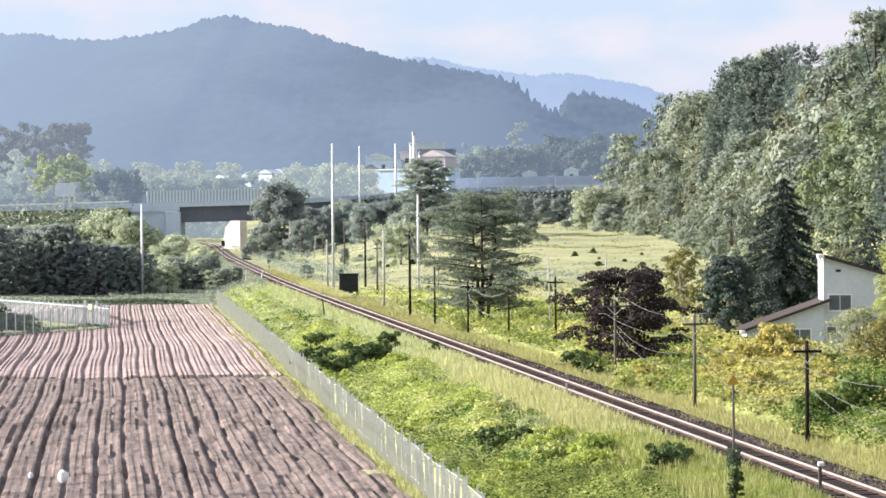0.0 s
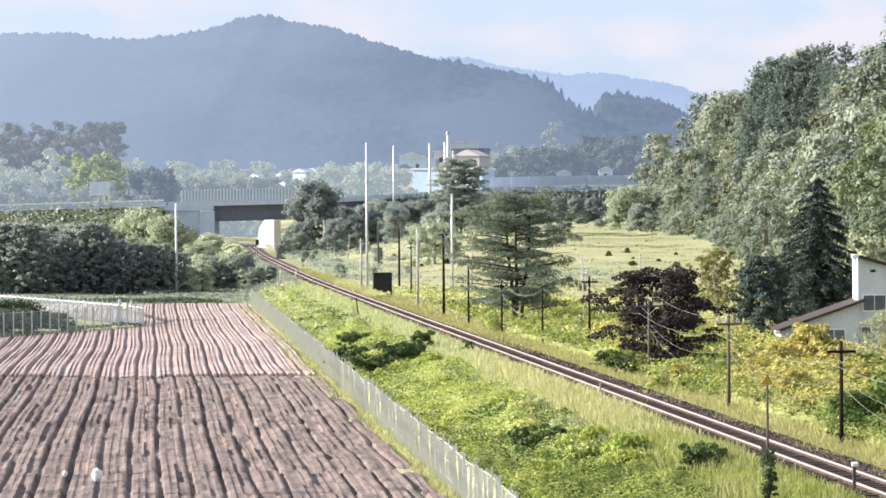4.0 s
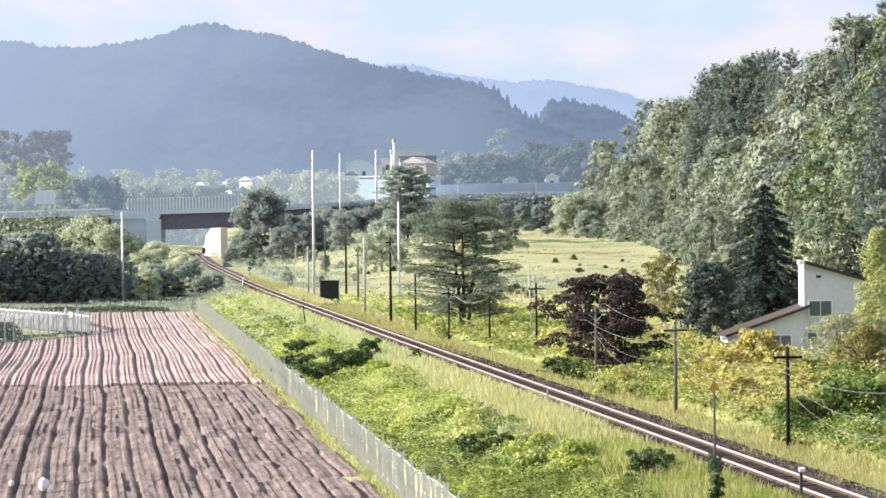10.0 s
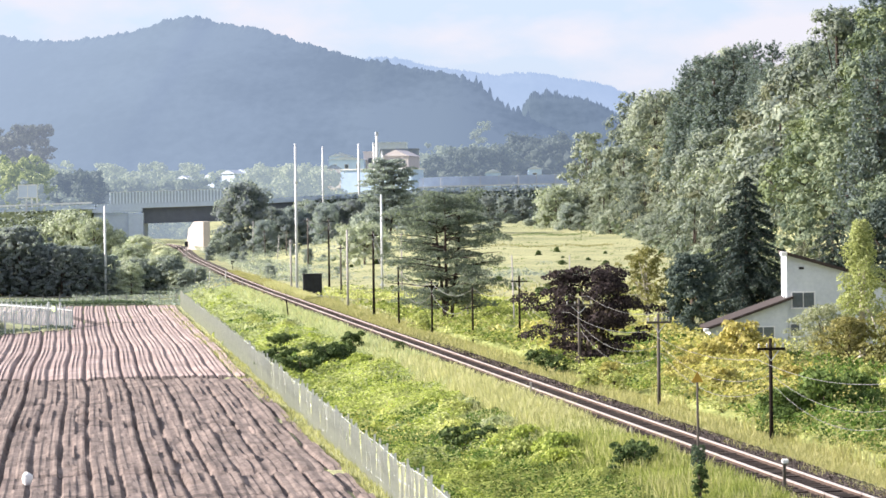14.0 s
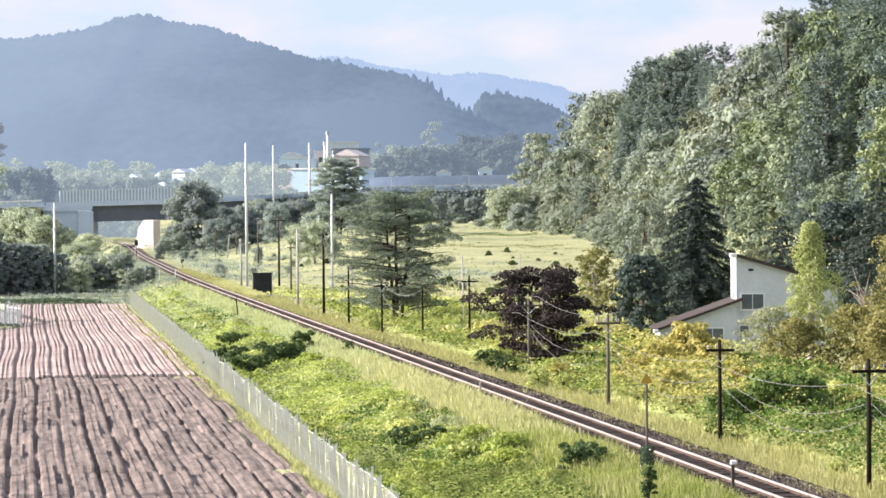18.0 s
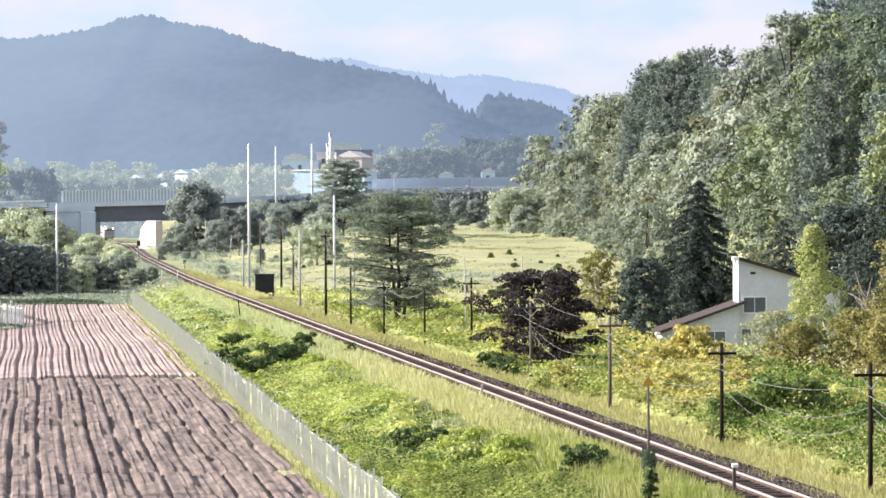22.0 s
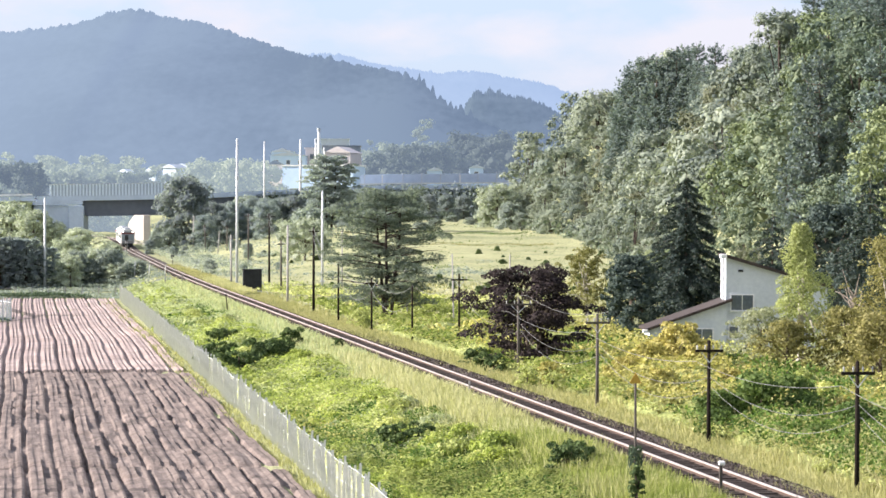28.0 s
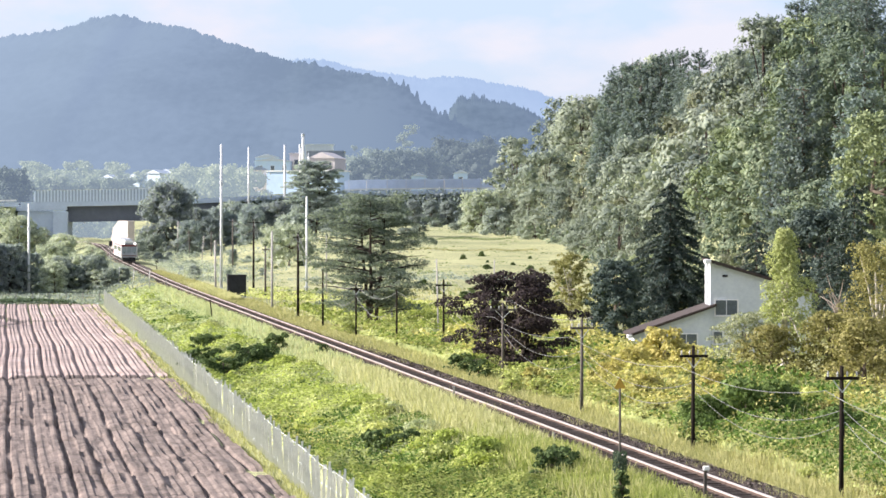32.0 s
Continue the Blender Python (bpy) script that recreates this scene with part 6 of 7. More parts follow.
def pond_fence():
    f = empty("enclosure_fence", "white-posted netting fence round a sunken plot by the field", "fence")
    line = [(-62, 203.5), (-46.7, 234), (-40.2, 248.5), (-38.6, 252.5), (-40.9, 258), (-51.6, 277), (-75, 318)]
    z = -1.6
    h = 1.95
    pts = []
    for (x0, y0), (x1, y1) in zip(line, line[1:]):
        n = max(2, int(math.hypot(x1 - x0, y1 - y0) / 1.3))
        pts += [(x0 + (x1 - x0) * i / n, y0 + (y1 - y0) * i / n) for i in range(n)]
    first = part("post", box_bm((0.09, 0.09, h + 0.3), (0, 0, h / 2)), M_GALV_W, f)
    for i, (x, y) in enumerate(pts):
        ob = first if i == 0 else first.copy()
        if i:
            scene.collection.objects.link(ob)
        ob.location = (x, y, z)
    part("top_rail", tube_bm([(x, y, z + h - 0.25) for x, y in line[3:]], [0.05] * 4, 6), M_GALV_W, f)
    part("top_rail", tube_bm([(x, y, z + h) for x, y in line[:4]], [0.02] * 4, 6), M_GALV_W, f)
    v = []
    for x, y in line:
        v += [(x, y, z), (x, y, z + h - 0.05)]
    link("netting", v, [(2 * i, 2 * i + 2, 2 * i + 3, 2 * i + 1) for i in range(len(line) - 1)], M_NET_D, f)
    for k, (x, y) in enumerate(((-41.9, 259.6), (-40.4, 256.9))):
        part("gate_post", box_bm((0.18, 0.18, 2.3), (x, y, z + 1.15), bevel=0.03), M_GALV_W, f, "pale metal gate post")
    part("gate", box_bm((0.06, 0.9, 0.5), (-41.2, 258.2, z + 1.7), (0, 0, 29), bevel=0.01), M_LIME, f, "lime-green gate panel")
    # the sunken plot's pale lining, on the far side in the sun
    s = link("plot_bank", [(-40.6, 256.5, -1.55), (-52.5, 276.5, -1.55), (-74, 314, -1.55), (-70, 300, -2.6), (-50, 266, -2.6), (-42, 254, -1.7)], [(0, 1, 4, 5), (1, 2, 3, 4)], M_STRAWBANK, None)
    tagged(s, "pale dry grass bank inside the enclosure", "bank", kind="structure")


M_STRAWBANK = surface("dry_bank", (0.16, 0.19, 0.09), (0.33, 0.36, 0.2), 0.6, 0.95, bump=0.5)
pond_fence()
plot_shrub = broad_tree("wide dark shaded thicket inside the fenced plot", 2.7, 7.5, M_LEAF_D, 5200, 0.12, 75, name="thicket", base=0.0, clump_n=110, clump=0.075)
place(plot_shrub, -50.5, 252.5, 1.0, 20, z=-1.65)
again(plot_shrub, -55.0, 256, 1.2, 110, z=-1.65)
again(plot_shrub, -46.5, 251.5, 0.55, 200, z=-1.65)
again(plot_shrub, -52.5, 243, 0.9, 60, z=-1.65)
again(plot_shrub, -49.0, 244, 0.8, 150, z=-1.65)
again(plot_shrub, -56.0, 240, 1.0, 250, z=-1.65)


def edge_fence():
    f = empty("edge_fence", "low rail fence among weeds at the field's far edge", "fence")
    for i in range(20):
        x, y = -66 + i * 1.9, 322 + i * 0.1
        part("post", box_bm((0.1, 0.1, 1.3), (x, y, gz(x, y) + 0.55)), M_POLE_C, f)
    for i in range(19):
        x, y = -66 + i * 1.9, 322 + i * 0.1
        part("rail", tube_bm([(x, y, gz(x, y) + 0.9), (x + 1.9, y + 0.1, gz(x + 1.9, y + 0.1) + 0.9)], [0.022, 0.022], 5), M_POLE_C, f)


edge_fence()


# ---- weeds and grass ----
M_WEED_G = foliage("weed_deep_shade_green", (0.032, 0.062, 0.015), (0.095, 0.158, 0.04), (0.20, 0.29, 0.08), 0.4, patch=0.7, even=0.7)


M_LEAF_YO = foliage("leaf_yellow_olive", (0.19, 0.195, 0.08), (0.33, 0.33, 0.13), (0.50, 0.485, 0.22), 0.45, patch=0.5, even=0.7)


def value_noise(x, y, cell, seed):
    g = np.random.default_rng(seed).random((256, 256))
    u, v = x / cell, y / cell
    i, j = np.floor(u).astype(int), np.floor(v).astype(int)
    a, b = u - i, v - j
    a, b = a * a * (3 - 2 * a), b * b * (3 - 2 * b)
    i, j, i1, j1 = i % 256, j % 256, (i + 1) % 256, (j + 1) % 256
    return g[i, j] * (1 - a) * (1 - b) + g[i1, j] * a * (1 - b) + g[i, j1] * (1 - a) * b + g[i1, j1] * a * b


def spread(n, y0, y1, u0, u1, seed, keep=None):
    """Places beside the track, thinner with distance; u is the offset to the right of the track."""
    rng = np.random.default_rng(seed)
    y = 1 / rng.uniform(1 / y1, 1 / y0, n)
    u = rng.uniform(u0, u1, n)
    x = track_x(y) + u
    if keep is not None:
        k = keep(x, y, u, rng)
        x, y, u = x[k], y[k], u[k]
    return x, y, u, rng


def canopy(x, y, cell, seed):
    """How high the weeds stand, from 0 to 1: hummocks, with smaller lumps on them."""
    return value_noise(x, y, cell * 1.7, seed) ** 1.6 * 0.5 + value_noise(x, y, cell * 0.7, seed + 1) * 0.34 + value_noise(x, y, cell * 0.28, seed + 2) * 0.16


def leafy(name, label, mat, places, low, high, leaf, cell, seed, flat=0.55, deep=0.72, falls=False):
    """A canopy of leaves over lumpy weeds."""
    x, y, u, rng = places
    if falls:
        k = x > fence_x(y) + 0.3
        x, y, u = x[k], y[k], u[k]
    z = ground_z(x, y) + (low + (high - low) * canopy(x, y, cell, seed)) * rng.uniform(deep, 1.06, len(x))
    if falls:
        z -= (z - ground_z(x, y)) * 0.85 * ss(u, -7.4, -3.6)
    e = 0.15
    gx = (canopy(x + e, y, cell, seed) - canopy(x - e, y, cell, seed)) / (2 * e) * (high - low)
    gy = (canopy(x, y + e, cell, seed) - canopy(x, y - e, cell, seed)) / (2 * e) * (high - low)
    nor = np.stack([-gx - 0.1, -gy, np.ones(len(x))], 1)
    nor /= np.linalg.norm(nor, axis=1, keepdims=True)
    q = leaf_quads(np.stack([x, y, z], 1), nor, leaf * np.clip(y / 125, 0.8, 2.3), rng, flat)
    tagged(quads(name, q, mat), label, "weeds", kind="stuff")


def cover(name, label, mat, y0, y1, u0, u1, low, high, cell, seed, full=0.82):
    """The close mass of stems and leaves under a canopy."""
    ys, us = 1 / np.linspace(1 / y0, 1 / y1, 520), np.arange(u0, u1, 0.16)
    yy, uu = np.meshgrid(ys, us, indexing="ij")
    xx = track_x(yy) + uu
    rim = ss(uu, u0, u0 + (0.8 if u1 < 0 else 2.2)) * (1 - ss(uu, u1 - (3.6 if u1 < 0 else 1.6), u1 - 0.1))
    if u1 < 0:
        rim *= ss(xx - fence_x(yy), 0.1, 0.9)
    rng = np.random.default_rng(seed + 9)
    zz = ground_z(xx, yy) - 0.05 + (low + (high - low) * canopy(xx, yy, cell, seed)) * full * rim + rng.normal(0, 0.035, yy.shape) * rim
    c = len(us)
    i = (np.arange(len(ys) - 1)[:, None] * c + np.arange(c - 1)[None]).ravel()
    tagged(link(name, np.stack([xx, yy, zz], -1).reshape(-1, 3), np.stack([i, i + 1, i + c + 1, i + c], 1), mat), label, "weeds", kind="stuff")


def blades(name, label, mat, places, low, high, wide, seed):
    """Upright grass stems, each a slender leaning blade."""
    x, y, u, rng = places
    n = len(x)
    z = ground_z(x, y) - 0.03
    h = low + (high - low) * rng.random(n) * (0.4 + 0.6 * value_noise(x, y, 2.5, seed))
    a = rng.uniform(0, 6.28, n)
    w = wide * np.clip(y / 110, 0.8, 3.0) * rng.uniform(0.6, 1.3, n)
    dx, dy = np.cos(a) * w, np.sin(a) * w
    lx, ly = rng.normal(0, 0.28, n) * h, rng.normal(0, 0.28, n) * h
    q = np.stack([np.stack([x - dx, y - dy, z], 1), np.stack([x + dx, y + dy, z], 1), np.stack([x + lx + dx * 0.3, y + ly + dy * 0.3, z + h], 1), np.stack([x + lx - dx * 0.3, y + ly - dy * 0.3, z + h], 1)], 1)
    tagged(quads(name, q, mat), label, "grass", kind="stuff")


def patch(cell, seed, level, above=True):
    return lambda x, y, u, rng: (value_noise(x, y, cell, seed) > level) == above


def upper(x, y, u, rng):
    return (rng.random(len(x)) < 1 - 0.75 * ss(y, 165, 240)) & (y > 97 + 14 * rng.random(len(x))) & (u < -4.2 - 1.2 * ss(y, 100, 130) + rng.normal(0, 0.8, len(x)))


leafy("bank_weeds", "lush green weeds covering the railway bank", M_WEED, spread(84000, 76, 330, -10.9, -3.4, 101, upper), 0.1, 1.8, 0.07, 1.9, 201, 0.68, falls=True)
# Bright leaves kept to the canopy's crests, painting the sun on them.
leafy("bank_weeds", "bright yellow-green leafy weeds in mounds on the bank", M_LEAF_Y, spread(64000, 76, 330, -10.6, -4.6, 102, lambda x, y, u, rng: (canopy(x, y, 1.9, 201) + 0.3 * value_noise(x, y, 5.0, 7) > 0.62 + 0.2 * ss(y, 165, 240)) & ((y > 98) | (u < -8.4))), 0.2, 2.0, 0.072, 1.9, 201, 0.7, falls=True)
# Low spots of the canopy, where dark leaves stand in for shade.
def shade_hollow(x, y, u, rng):
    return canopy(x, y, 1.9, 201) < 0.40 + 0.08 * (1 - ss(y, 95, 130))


M_THICK = surface("weed_thicket", (0.12, 0.155, 0.045), (0.38, 0.41, 0.145), 1.6, 0.9, bump=0.8, fine=5)
cover("bank_cover", "close green growth under the weeds of the bank", M_THICK, 76, 320, -10.8, -3.6, 0.1, 1.8, 1.9, 201)
cover("lineside_cover", "close yellow-green growth under the weeds below the house", M_THICK, 74, 215, 4.4, 19.0, 0.1, 1.9, 1.7, 211, 0.62)
leafy("bank_weeds", "leafy weeds in hollows on the bank, darkened as shade", M_WEED_G, spread(80000, 76, 260, -10.8, -4.0, 119, shade_hollow), 0.3, 1.9, 0.07, 1.9, 201, 0.6, falls=True)
# Haze over the far bank put in as a paler leaf colour.
M_WEED_F = foliage("weed_hazed_green", (0.27, 0.32, 0.18), (0.47, 0.52, 0.30), (0.65, 0.685, 0.44), 0.4, patch=0.5, even=0.6)
leafy("bank_weeds", "pale green weeds on the far stretch of the bank", M_WEED_F, spread(60000, 165, 330, -10.9, -4.2, 185), 0.1, 1.7, 0.052, 1.9, 201, 0.68, falls=True)
leafy("bank_weeds", "pale sage-green weeds in patches on the bank", M_WEED_P, spread(36000, 108, 320, -10.0, -4.6, 103, patch(5.0, 9, 0.52)), 0.2, 1.75, 0.055, 1.9, 201, 0.8, falls=True)
blades("bank_grass", "straw-yellow grass along the edge of the ballast", M_STRAW, spread(46000, 76, 420, -4.8, -1.5, 104, lambda x, y, u, rng: (rng.random(len(x)) < (0.15 + 0.85 * ss(y, 98, 112)) * (1 - 0.6 * ss(y, 150, 200))) & (u > -2.2 - 2.6 * ss(y, 104, 135))), 0.15, 0.6, 0.016, 206)
M_CHIP = foliage("loose_ballast", (0.02, 0.016, 0.014), (0.075, 0.06, 0.052), (0.19, 0.155, 0.135), 0.0, even=0.25)


def ballast_chips():
    """Loose broken stone on the ballast, coarse enough to show."""
    x, y, u, rng = spread(60000, 76, 420, -1.75, 2.9, 181, lambda x, y, u, rng: (np.abs(u) < 0.46) | (np.abs(u) > 0.63))
    z = -0.185 - 0.24 * ss(u, 1.9, 2.9) - 0.2 * ss(-u, 1.2, 1.75) + rng.uniform(-0.02, 0.03, len(x))
    q = leaf_quads(np.stack([x, y, z], 1), np.tile((0.0, 0.0, 1.0), (len(x), 1)), 0.045 * np.clip(y / 110, 0.8, 2.5), rng, 0.6)
    tagged(quads("ballast_stones", q, M_CHIP), "loose dark broken stone along the railway track", "stones", kind="stuff")


ballast_chips()
M_WEED_N = foliage("grass_lush", (0.11, 0.15, 0.038), (0.245, 0.29, 0.085), (0.41, 0.445, 0.15), 0.4, patch=0.7, even=0.6)
M_GRASS = foliage("grass_green", (0.19, 0.205, 0.095), (0.35, 0.355, 0.17), (0.50, 0.49, 0.25), 0.35, patch=0.4)
blades("bank_grass", "rich green grass on the near bank beside the ballast", M_WEED_N, spread(40000, 74, 116, -6.5, -1.8, 183, lambda x, y, u, rng: rng.random(len(x)) < 1 - ss(y, 98, 116)), 0.2, 0.75, 0.02, 284)
blades("bank_grass", "fresh green grass tufts on the near bank", M_GRASS, spread(26000, 74, 122, -10.4, -1.9, 184, patch(1.8, 87, 0.45)), 0.3, 1.0, 0.02, 285)
blades("bank_grass", "pale green grass along the crest of the bank", M_WEED_F, spread(34000, 130, 330, -6.0, -1.6, 194, lambda x, y, u, rng: rng.random(len(x)) < ss(y, 130, 165)), 0.2, 0.7, 0.018, 286)
blades("bank_grass", "dry grass grown over the shoulder of the ballast", M_MEADOW, spread(30000, 170, 430, 1.15, 2.9, 195, lambda x, y, u, rng: rng.random(len(x)) < ss(y, 170, 230)), 0.2, 0.5, 0.014, 287)
blades("bank_grass", "tall dry grass leaning over the track on the rise", M_STRAW, spread(16000, 284, 336, 1.1, 2.6, 196), 0.4, 0.95, 0.014, 288)
blades("bank_grass", "dry grass creeping over the edge of the ballast", M_MEADOW, spread(20000, 78, 240, 1.9, 3.0, 197, lambda x, y, u, rng: u > 2.0 + 0.6 * value_noise(x, y, 3.0, 95)), 0.1, 0.36, 0.014, 289)
blades("bank_grass", "sparse grass tufts on the ballast shoulder", M_MEADOW, spread(9000, 76, 330, 1.3, 2.9, 182, patch(1.6, 83, 0.6)), 0.08, 0.4, 0.016, 283)
blades("bank_grass", "straw-yellow grass along the far edge of the ballast", M_MEADOW, spread(26000, 76, 420, 2.3, 5.0, 105, lambda x, y, u, rng: u > 2.5 + 0.5 * rng.random(len(x))), 0.1, 0.5, 0.016, 207)
blades("bank_grass", "sunlit yellow grass on the upper bank", M_STRAW, spread(60000, 100, 300, -7.2, -2.0, 106, lambda x, y, u, rng: (rng.random(len(x)) < ss(y, 100, 122) * (1 - 0.93 * ss(y, 135, 180))) & ((u > -3.9 - 0.8 * value_noise(x, y, 3.0, 13)) | (value_noise(x, y, 5.0, 12) > 0.74))), 0.3, 0.95, 0.02, 208)
blades("verge_grass", "dry yellow-green grass between field and fence", M_GRASS, spread(14000, 76, 330, -12.4, -10.8, 107), 0.08, 0.38, 0.016, 209)
leafy("bank_weeds", "rich green weeds on the near bank", M_WEED_N, spread(96000, 76, 116, -10.2, -2.6, 141, lambda x, y, u, rng: value_noise(x, y, 3.2, 61) > 0.05 + 0.75 * ss(y, 92, 118)), 0.25, 2.05, 0.068, 1.9, 201, 0.85, falls=True)
leafy("bank_flowers", "yellow flowering weeds by the fence", M_LEAF_GOLD, spread(5000, 76, 130, -11.0, -8.2, 108, patch(2.5, 15, 0.62)), 0.6, 2.15, 0.045, 1.9, 201)
leafy("lineside_weeds", "tall yellow-green weeds in the sun below the house", M_LEAF_YO, spread(46000, 74, 215, 4.0, 20.0, 111, lambda x, y, u, rng: rng.random(len(x)) < 0.35 + 0.65 * ss(x / y, 0.04, 0.06) * (1 - 0.6 * ss(x / y, 0.095, 0.11))), 0.2, 1.9, 0.085, 1.7, 211, 0.6)
leafy("lineside_weeds", "golden weeds in the sun beside the railway", M_LEAF_GOLD, spread(60000, 74, 200, 5.0, 19.0, 112, lambda x, y, u, rng: canopy(x, y, 1.7, 211) + 0.35 * value_noise(x, y, 7.0, 18) + 0.16 * ss(x / y, 0.046, 0.062) * (1 - ss(x / y, 0.092, 0.104)) > 0.77), 0.3, 2.1, 0.095, 1.7, 211, 0.62)
# Dark leaves paint the gaps' shade; more at right, where vines grow.
leafy("lineside_weeds", "dark green vine leaves, and leaves darkened as shade between the golden weeds", M_WEED_G, spread(46000, 74, 200, 4.4, 19.0, 152, lambda x, y, u, rng: canopy(x, y, 1.7, 211) + 0.2 * value_noise(x, y, 5.0, 58) < 0.485 + 0.2 * ss(x / y, 0.094, 0.106)), 0.25, 2.0, 0.10, 1.7, 211, 0.55)
blades("lineside_grass", "tall yellow-green grass among the golden weeds", M_MEADOW, spread(22000, 74, 150, 4.0, 13.0, 171, patch(3.0, 71, 0.55)), 0.3, 1.1, 0.02, 271)
blades("lineside_grass", "pale seeding grass beside the line poles", M_STRAW, spread(9000, 74, 150, 4.0, 12.0, 172, patch(3.6, 73, 0.62)), 0.4, 1.3, 0.018, 273)
leafy("lineside_weeds", "fresh green weeds in drifts beside the line poles", M_WEED_N, spread(40000, 110, 260, 4.2, 17.0, 191, lambda x, y, u, rng: (x / y < 0.062) & (value_noise(x, y, 4.0, 93) > 0.36)), 0.3, 1.75, 0.085, 1.7, 211, 0.62)
leafy("lineside_weeds", "green weeds beside the line poles", M_WEED, spread(30000, 76, 330, 3.8, 12.0, 113, patch(4.5, 21, 0.5)), 0.3, 1.2, 0.06, 2.4, 215)
leafy("meadow_weeds", "bright green weeds at the meadow's near edge", M_WEED, spread(22000, 130, 300, 6.0, 26.0, 114, patch(6.0, 24, 0.5)), 0.2, 0.9, 0.075, 3.0, 217)
blades("meadow_grass", "tall yellow-green meadow grass", M_MEADOW, spread(42000, 150, 330, 5.0, 60.0, 115), 0.15, 0.45, 0.022, 219)
leafy("meadow_tufts", "scattered dark tufts in the meadow", M_LEAF, spread(110000, 240, 560, 8.0, 70.0, 116, patch(2.6, 27, 0.78)), 0.1, 0.95, 0.04, 2.6, 221)
# The bank's shade at the fence foot, put in as dark leaves.
leafy("plot_weeds", "low weeds along the foot of the enclosure fence, darkened as shade", M_LEAF_D, spread(60000, 205, 258, -46.0, -20.0, 193, lambda x, y, u, rng: (np.abs(y - 254.5 - (x + 38.6) * 2.28) < 1.8) & (x < -38.8)), 0.05, 0.5, 0.06, 2.0, 231)
# Dark leaves stand in for the shadowed strip past the field.
leafy("far_bank_weeds", "low growth along the far edge of the field, darkened as shade", M_LEAF_D, spread(30000, 315, 325, -62.0, -13.0, 192), 0.1, 0.75, 0.05, 3.0, 229)
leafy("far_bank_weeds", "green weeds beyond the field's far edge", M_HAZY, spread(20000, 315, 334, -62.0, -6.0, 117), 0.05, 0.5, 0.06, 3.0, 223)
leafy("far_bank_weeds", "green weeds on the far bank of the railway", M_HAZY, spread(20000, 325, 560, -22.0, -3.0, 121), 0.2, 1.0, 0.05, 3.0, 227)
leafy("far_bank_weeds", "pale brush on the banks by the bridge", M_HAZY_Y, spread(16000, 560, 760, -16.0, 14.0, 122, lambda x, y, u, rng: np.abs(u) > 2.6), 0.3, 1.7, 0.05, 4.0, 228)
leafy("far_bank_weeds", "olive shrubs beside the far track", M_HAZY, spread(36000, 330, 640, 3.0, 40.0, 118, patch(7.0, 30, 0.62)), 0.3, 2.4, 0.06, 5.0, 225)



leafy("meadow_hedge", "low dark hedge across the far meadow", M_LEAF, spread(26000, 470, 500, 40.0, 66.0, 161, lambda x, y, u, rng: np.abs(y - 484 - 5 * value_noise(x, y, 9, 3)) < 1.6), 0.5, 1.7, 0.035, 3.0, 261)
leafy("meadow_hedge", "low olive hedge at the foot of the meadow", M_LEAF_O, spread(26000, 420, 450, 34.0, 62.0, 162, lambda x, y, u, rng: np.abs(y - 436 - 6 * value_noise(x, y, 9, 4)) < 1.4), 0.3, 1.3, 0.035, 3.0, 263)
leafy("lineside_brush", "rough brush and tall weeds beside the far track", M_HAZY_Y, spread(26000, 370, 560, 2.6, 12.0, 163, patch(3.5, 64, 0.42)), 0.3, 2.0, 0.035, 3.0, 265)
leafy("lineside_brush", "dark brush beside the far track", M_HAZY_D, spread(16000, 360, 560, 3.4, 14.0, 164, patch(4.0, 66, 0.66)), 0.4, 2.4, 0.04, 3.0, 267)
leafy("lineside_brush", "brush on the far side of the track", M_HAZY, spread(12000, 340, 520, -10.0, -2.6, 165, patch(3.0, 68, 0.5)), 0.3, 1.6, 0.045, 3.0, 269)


def undergrowth():
    """Ferns and saplings that cover the ground under the hillside's trees."""
    rng = np.random.default_rng(131)
    n = 40000
    y = 1 / rng.uniform(1 / 640, 1 / 205, n)
    x = hill_foot(y) + rng.uniform(-2.5, 30, n)
    z = ground_z(x, y) + rng.random(n) ** 1.5 * 2.6
    q = leaf_quads(np.stack([x, y, z], 1), np.tile((-0.5, -0.3, 0.8), (n, 1)), 0.075 * y / 110, rng, 0.5)
    tagged(quads("undergrowth", q, M_WOOD_B), "dense dark undergrowth below the hillside woods", "undergrowth", kind="stuff")


undergrowth()


def bank_shrubs():
    """Single leafy mounds that stand out of the bank's weeds."""
    rng = random.Random(23)
    a = broad_tree("bright yellow-green leafy mound on the railway bank", 1.1, 2.0, M_LEAF_Y, 2200, 0.065, 71, name="bush", base=0.0, clump_n=34)
    b = broad_tree("fresh green leafy mound on the railway bank", 1.2, 2.1, M_WEED, 2200, 0.065, 72, name="bush", base=0.0, clump_n=34)
    c = broad_tree("pale sage-green leafy mound on the railway bank", 1.0, 1.9, M_WEED_P, 2200, 0.065, 73, name="bush", base=0.0, clump_n=34)
    used = set()
    for i in range(130):
        y = 1 / rng.uniform(1 / 260, 1 / 98)
        x = float(track_x(y)) + rng.uniform(-10.2, -5.2)
        k = rng.choice((a, a, b, b, c))
        sc = rng.uniform(0.45, 1.15)
        if k in used:
            again(k, x, y, sc, rng.uniform(0, 360), 0.15)
        else:
            used.add(k)
            place(k, x, y, sc, 0, 0.15)


bank_shrubs()


# ---- the train ----
CAR_L = 20.0


# Shade on the train's front put into a darker grey-blue.
M_CABFRONT = surface("cab_front_shaded", (0.26, 0.28, 0.30), (0.36, 0.38, 0.40), 0.8, 0.5)
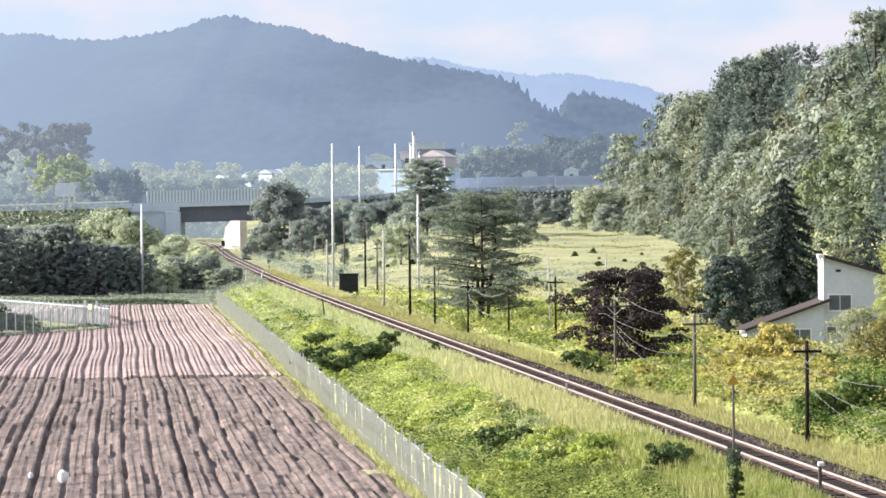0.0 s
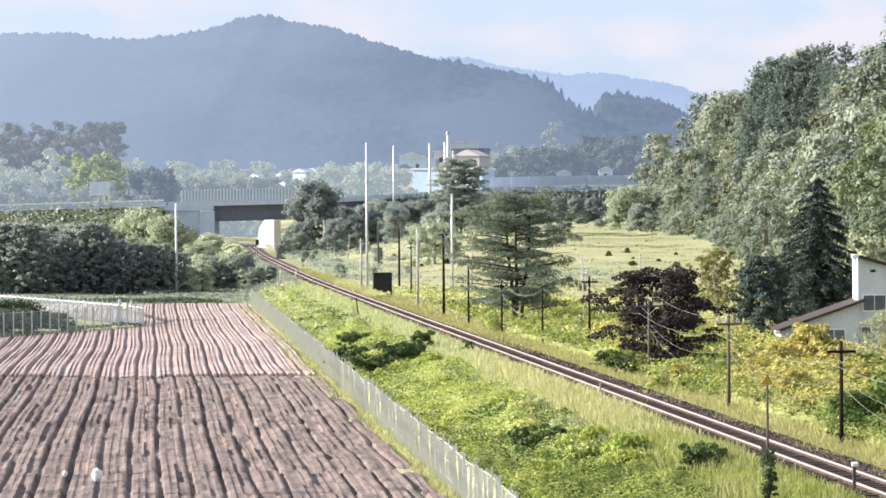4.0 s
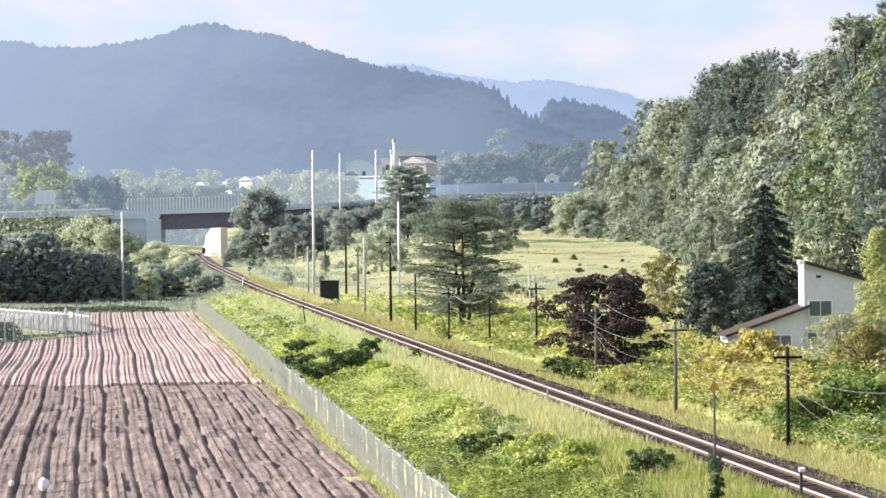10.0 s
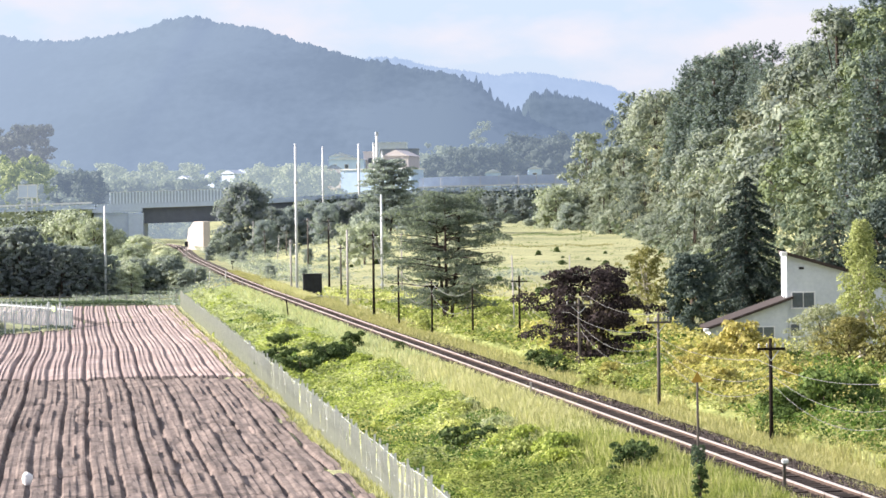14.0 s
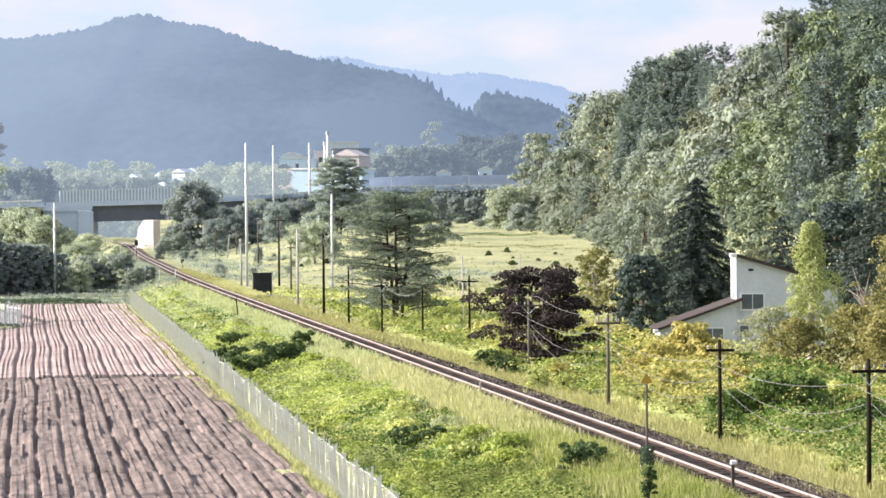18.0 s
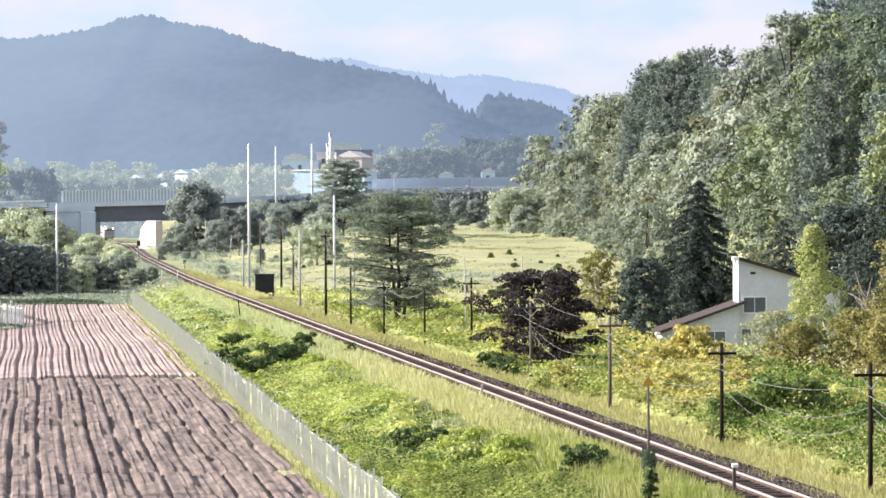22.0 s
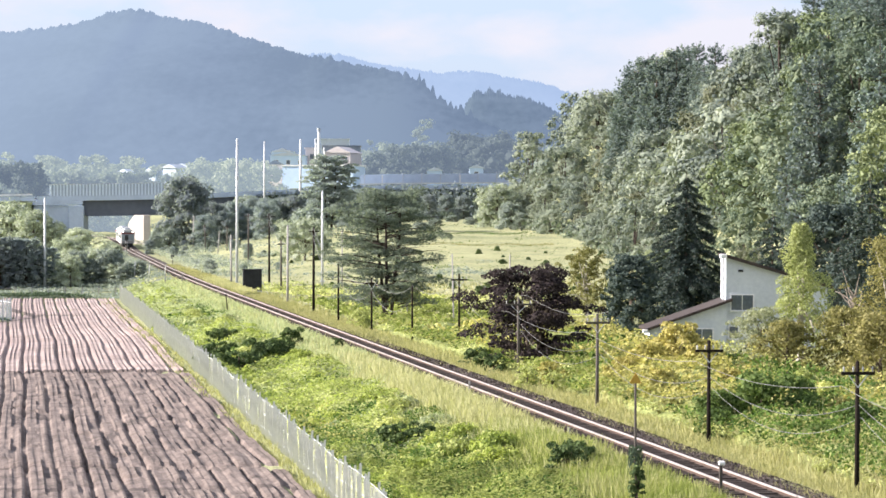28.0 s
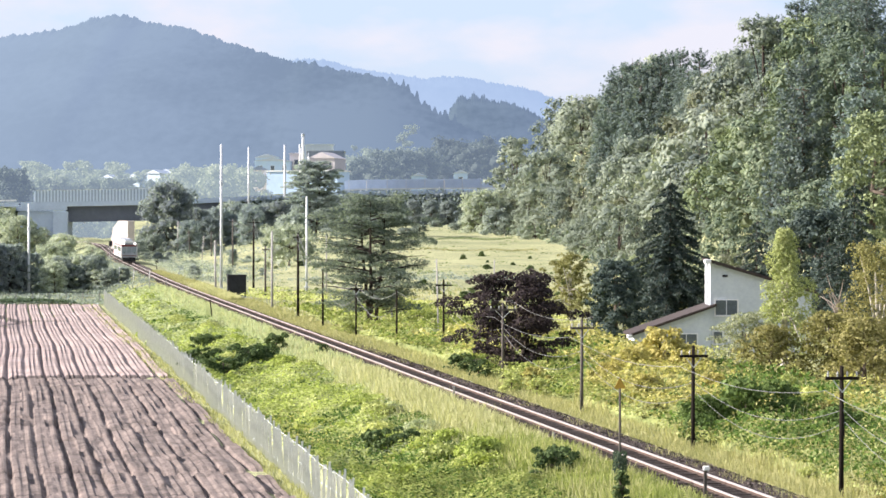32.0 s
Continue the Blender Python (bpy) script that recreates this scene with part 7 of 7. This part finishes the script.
# The sky's reflection is put into the windscreens' pale base colour.
M_GLASS_S = surface("windscreen_sky_glass", (0.20, 0.24, 0.26), (0.28, 0.32, 0.34), 0.8, 0.15, spec=0.6)
M_TRAIN_D = surface("train_dark_red", (0.13, 0.045, 0.045), (0.19, 0.07, 0.065), 0.8, 0.5)


def railcar(label, cab):
    c = empty("railcar", label, "train", group="cars of the diesel train")
    w, h0, h1 = 2.8, 0.95, 3.75
    sec = [(-w / 2, h0), (w / 2, h0), (w / 2, 3.2), (w / 2 - 0.35, 3.62), (0.5, h1 + 0.08), (-0.5, h1 + 0.08), (-w / 2 + 0.35, 3.62), (-w / 2, 3.2)]
    part("body", prism_bm(sec, CAR_L), M_TRAIN_S, c)
    for s in (-1, 1):
        part("band", box_bm((0.02, CAR_L - 0.1, 0.28), (s * (w / 2 + 0.006), CAR_L / 2, 1.45)), M_TRAIN_R, c, "dull red waist band")
        part("band", box_bm((0.02, CAR_L - 0.1, 0.30), (s * (w / 2 + 0.006), CAR_L / 2, 3.04)), M_TRAIN_R, c, "dull red band above the windows")
        for i in range(9):
            part("window", box_bm((0.03, 1.3, 0.8), (s * (w / 2 + 0.008), 2.7 + i * 1.75, 2.35), bevel=0.01), M_GLASS_D, c)
        for k in (1.3, CAR_L - 1.3):
            part("door", box_bm((0.03, 0.9, 1.9), (s * (w / 2 + 0.008), k, 2.0), bevel=0.01), M_GALV, c)
    for end, sgn in ((0.0, -1), (CAR_L, 1)):
        if not cab and sgn < 0:
            continue
        yy = end + sgn * 0.02
        part("end_wall", box_bm((2.5, 0.04, 2.5), (0, yy, 2.2), bevel=0.01), M_CABFRONT, c, "cab front coloured grey-blue, as in shade")
        for k in (-0.86, 0, 0.86):
            part("windscreen", box_bm((0.74, 0.03, 1.0), (k, yy + sgn * 0.03, 2.3), bevel=0.01), M_GLASS_S, c)
        part("band", box_bm((2.56, 0.03, 0.36), (0, yy + sgn * 0.03, 3.0)), M_TRAIN_D, c, "dark red band above the windscreens")
        part("band", box_bm((2.5, 0.03, 0.12), (0, yy + sgn * 0.03, 1.25)), M_TRAIN_D, c, "dark red front band")
        for k in (-0.85, 0.85):
            part("headlight", tube_bm([(k, yy, 1.75), (k, yy + sgn * 0.08, 1.75)], [0.08, 0.08], 10), M_GLASS_D, c)
        for k in (-0.95, 0.95):
            part("headlight", tube_bm([(k, yy, 3.34), (k, yy + sgn * 0.08, 3.34)], [0.14, 0.14], 10), M_LAMP if sgn < 0 else M_GLASS_D, c)
        part("coupler", box_bm((0.3, 0.5, 0.3), (0, end + sgn * 0.25, 0.85), bevel=0.03), M_BLACK, c)
        part("snow_plough", box_bm((2.2, 0.2, 0.5), (0, end - sgn * 0.3, 0.5), bevel=0.04), M_BLACK, c)
    part("underframe", box_bm((2.3, CAR_L - 5, 0.5), (0, CAR_L / 2, 0.7), bevel=0.05), M_BLACK, c)
    for k in (3.0, CAR_L - 3.0):
        b = part("bogie", box_bm((2.0, 3.0, 0.35), (0, k, 0.55), bevel=0.05), M_BLACK, c)
        for o in (-1.05, 1.05):
            for s in (-1, 1):
                part("wheel", tube_bm([(s * 0.47, k + o, 0.44), (s * 0.60, k + o, 0.44)], [0.43, 0.43], 14), M_RUST, b)
    for k in (6, 14):
        part("roof_unit", box_bm((1.3, 2.4, 0.3), (0, k, 3.95), bevel=0.06), M_CONC, c)
    return c


TRAIN = [railcar("silver diesel railcar with red bands and lit headlights", True), railcar("silver diesel railcar with red bands", False)]


def motions():
    """The train rounds the far curve, passes under the bridge and comes on."""
    s28 = float(np.interp(584, TRACK[:130, 1], TRACK_S[:130]))
    for i, car in enumerate(TRAIN):
        rows = []
        for k in range(0, 65):
            t = k * 0.5
            s = s28 + (28 - t) * 24.5 + i * (CAR_L + 0.7)
            x0, y0, a = on_track(s + 3)
            x1, y1, a1 = on_track(s + CAR_L - 3)
            yaw = math.atan2(y1 - y0, x1 - x0)
            x, y = x0 - 3 * math.cos(yaw), y0 - 3 * math.sin(yaw)
            rows.append((t, pose(x, y, 0.012 + float(rail_z(y)), 0, 0, math.degrees(yaw) - 90)))
        walk(car, rows)


sleepers()
motions()
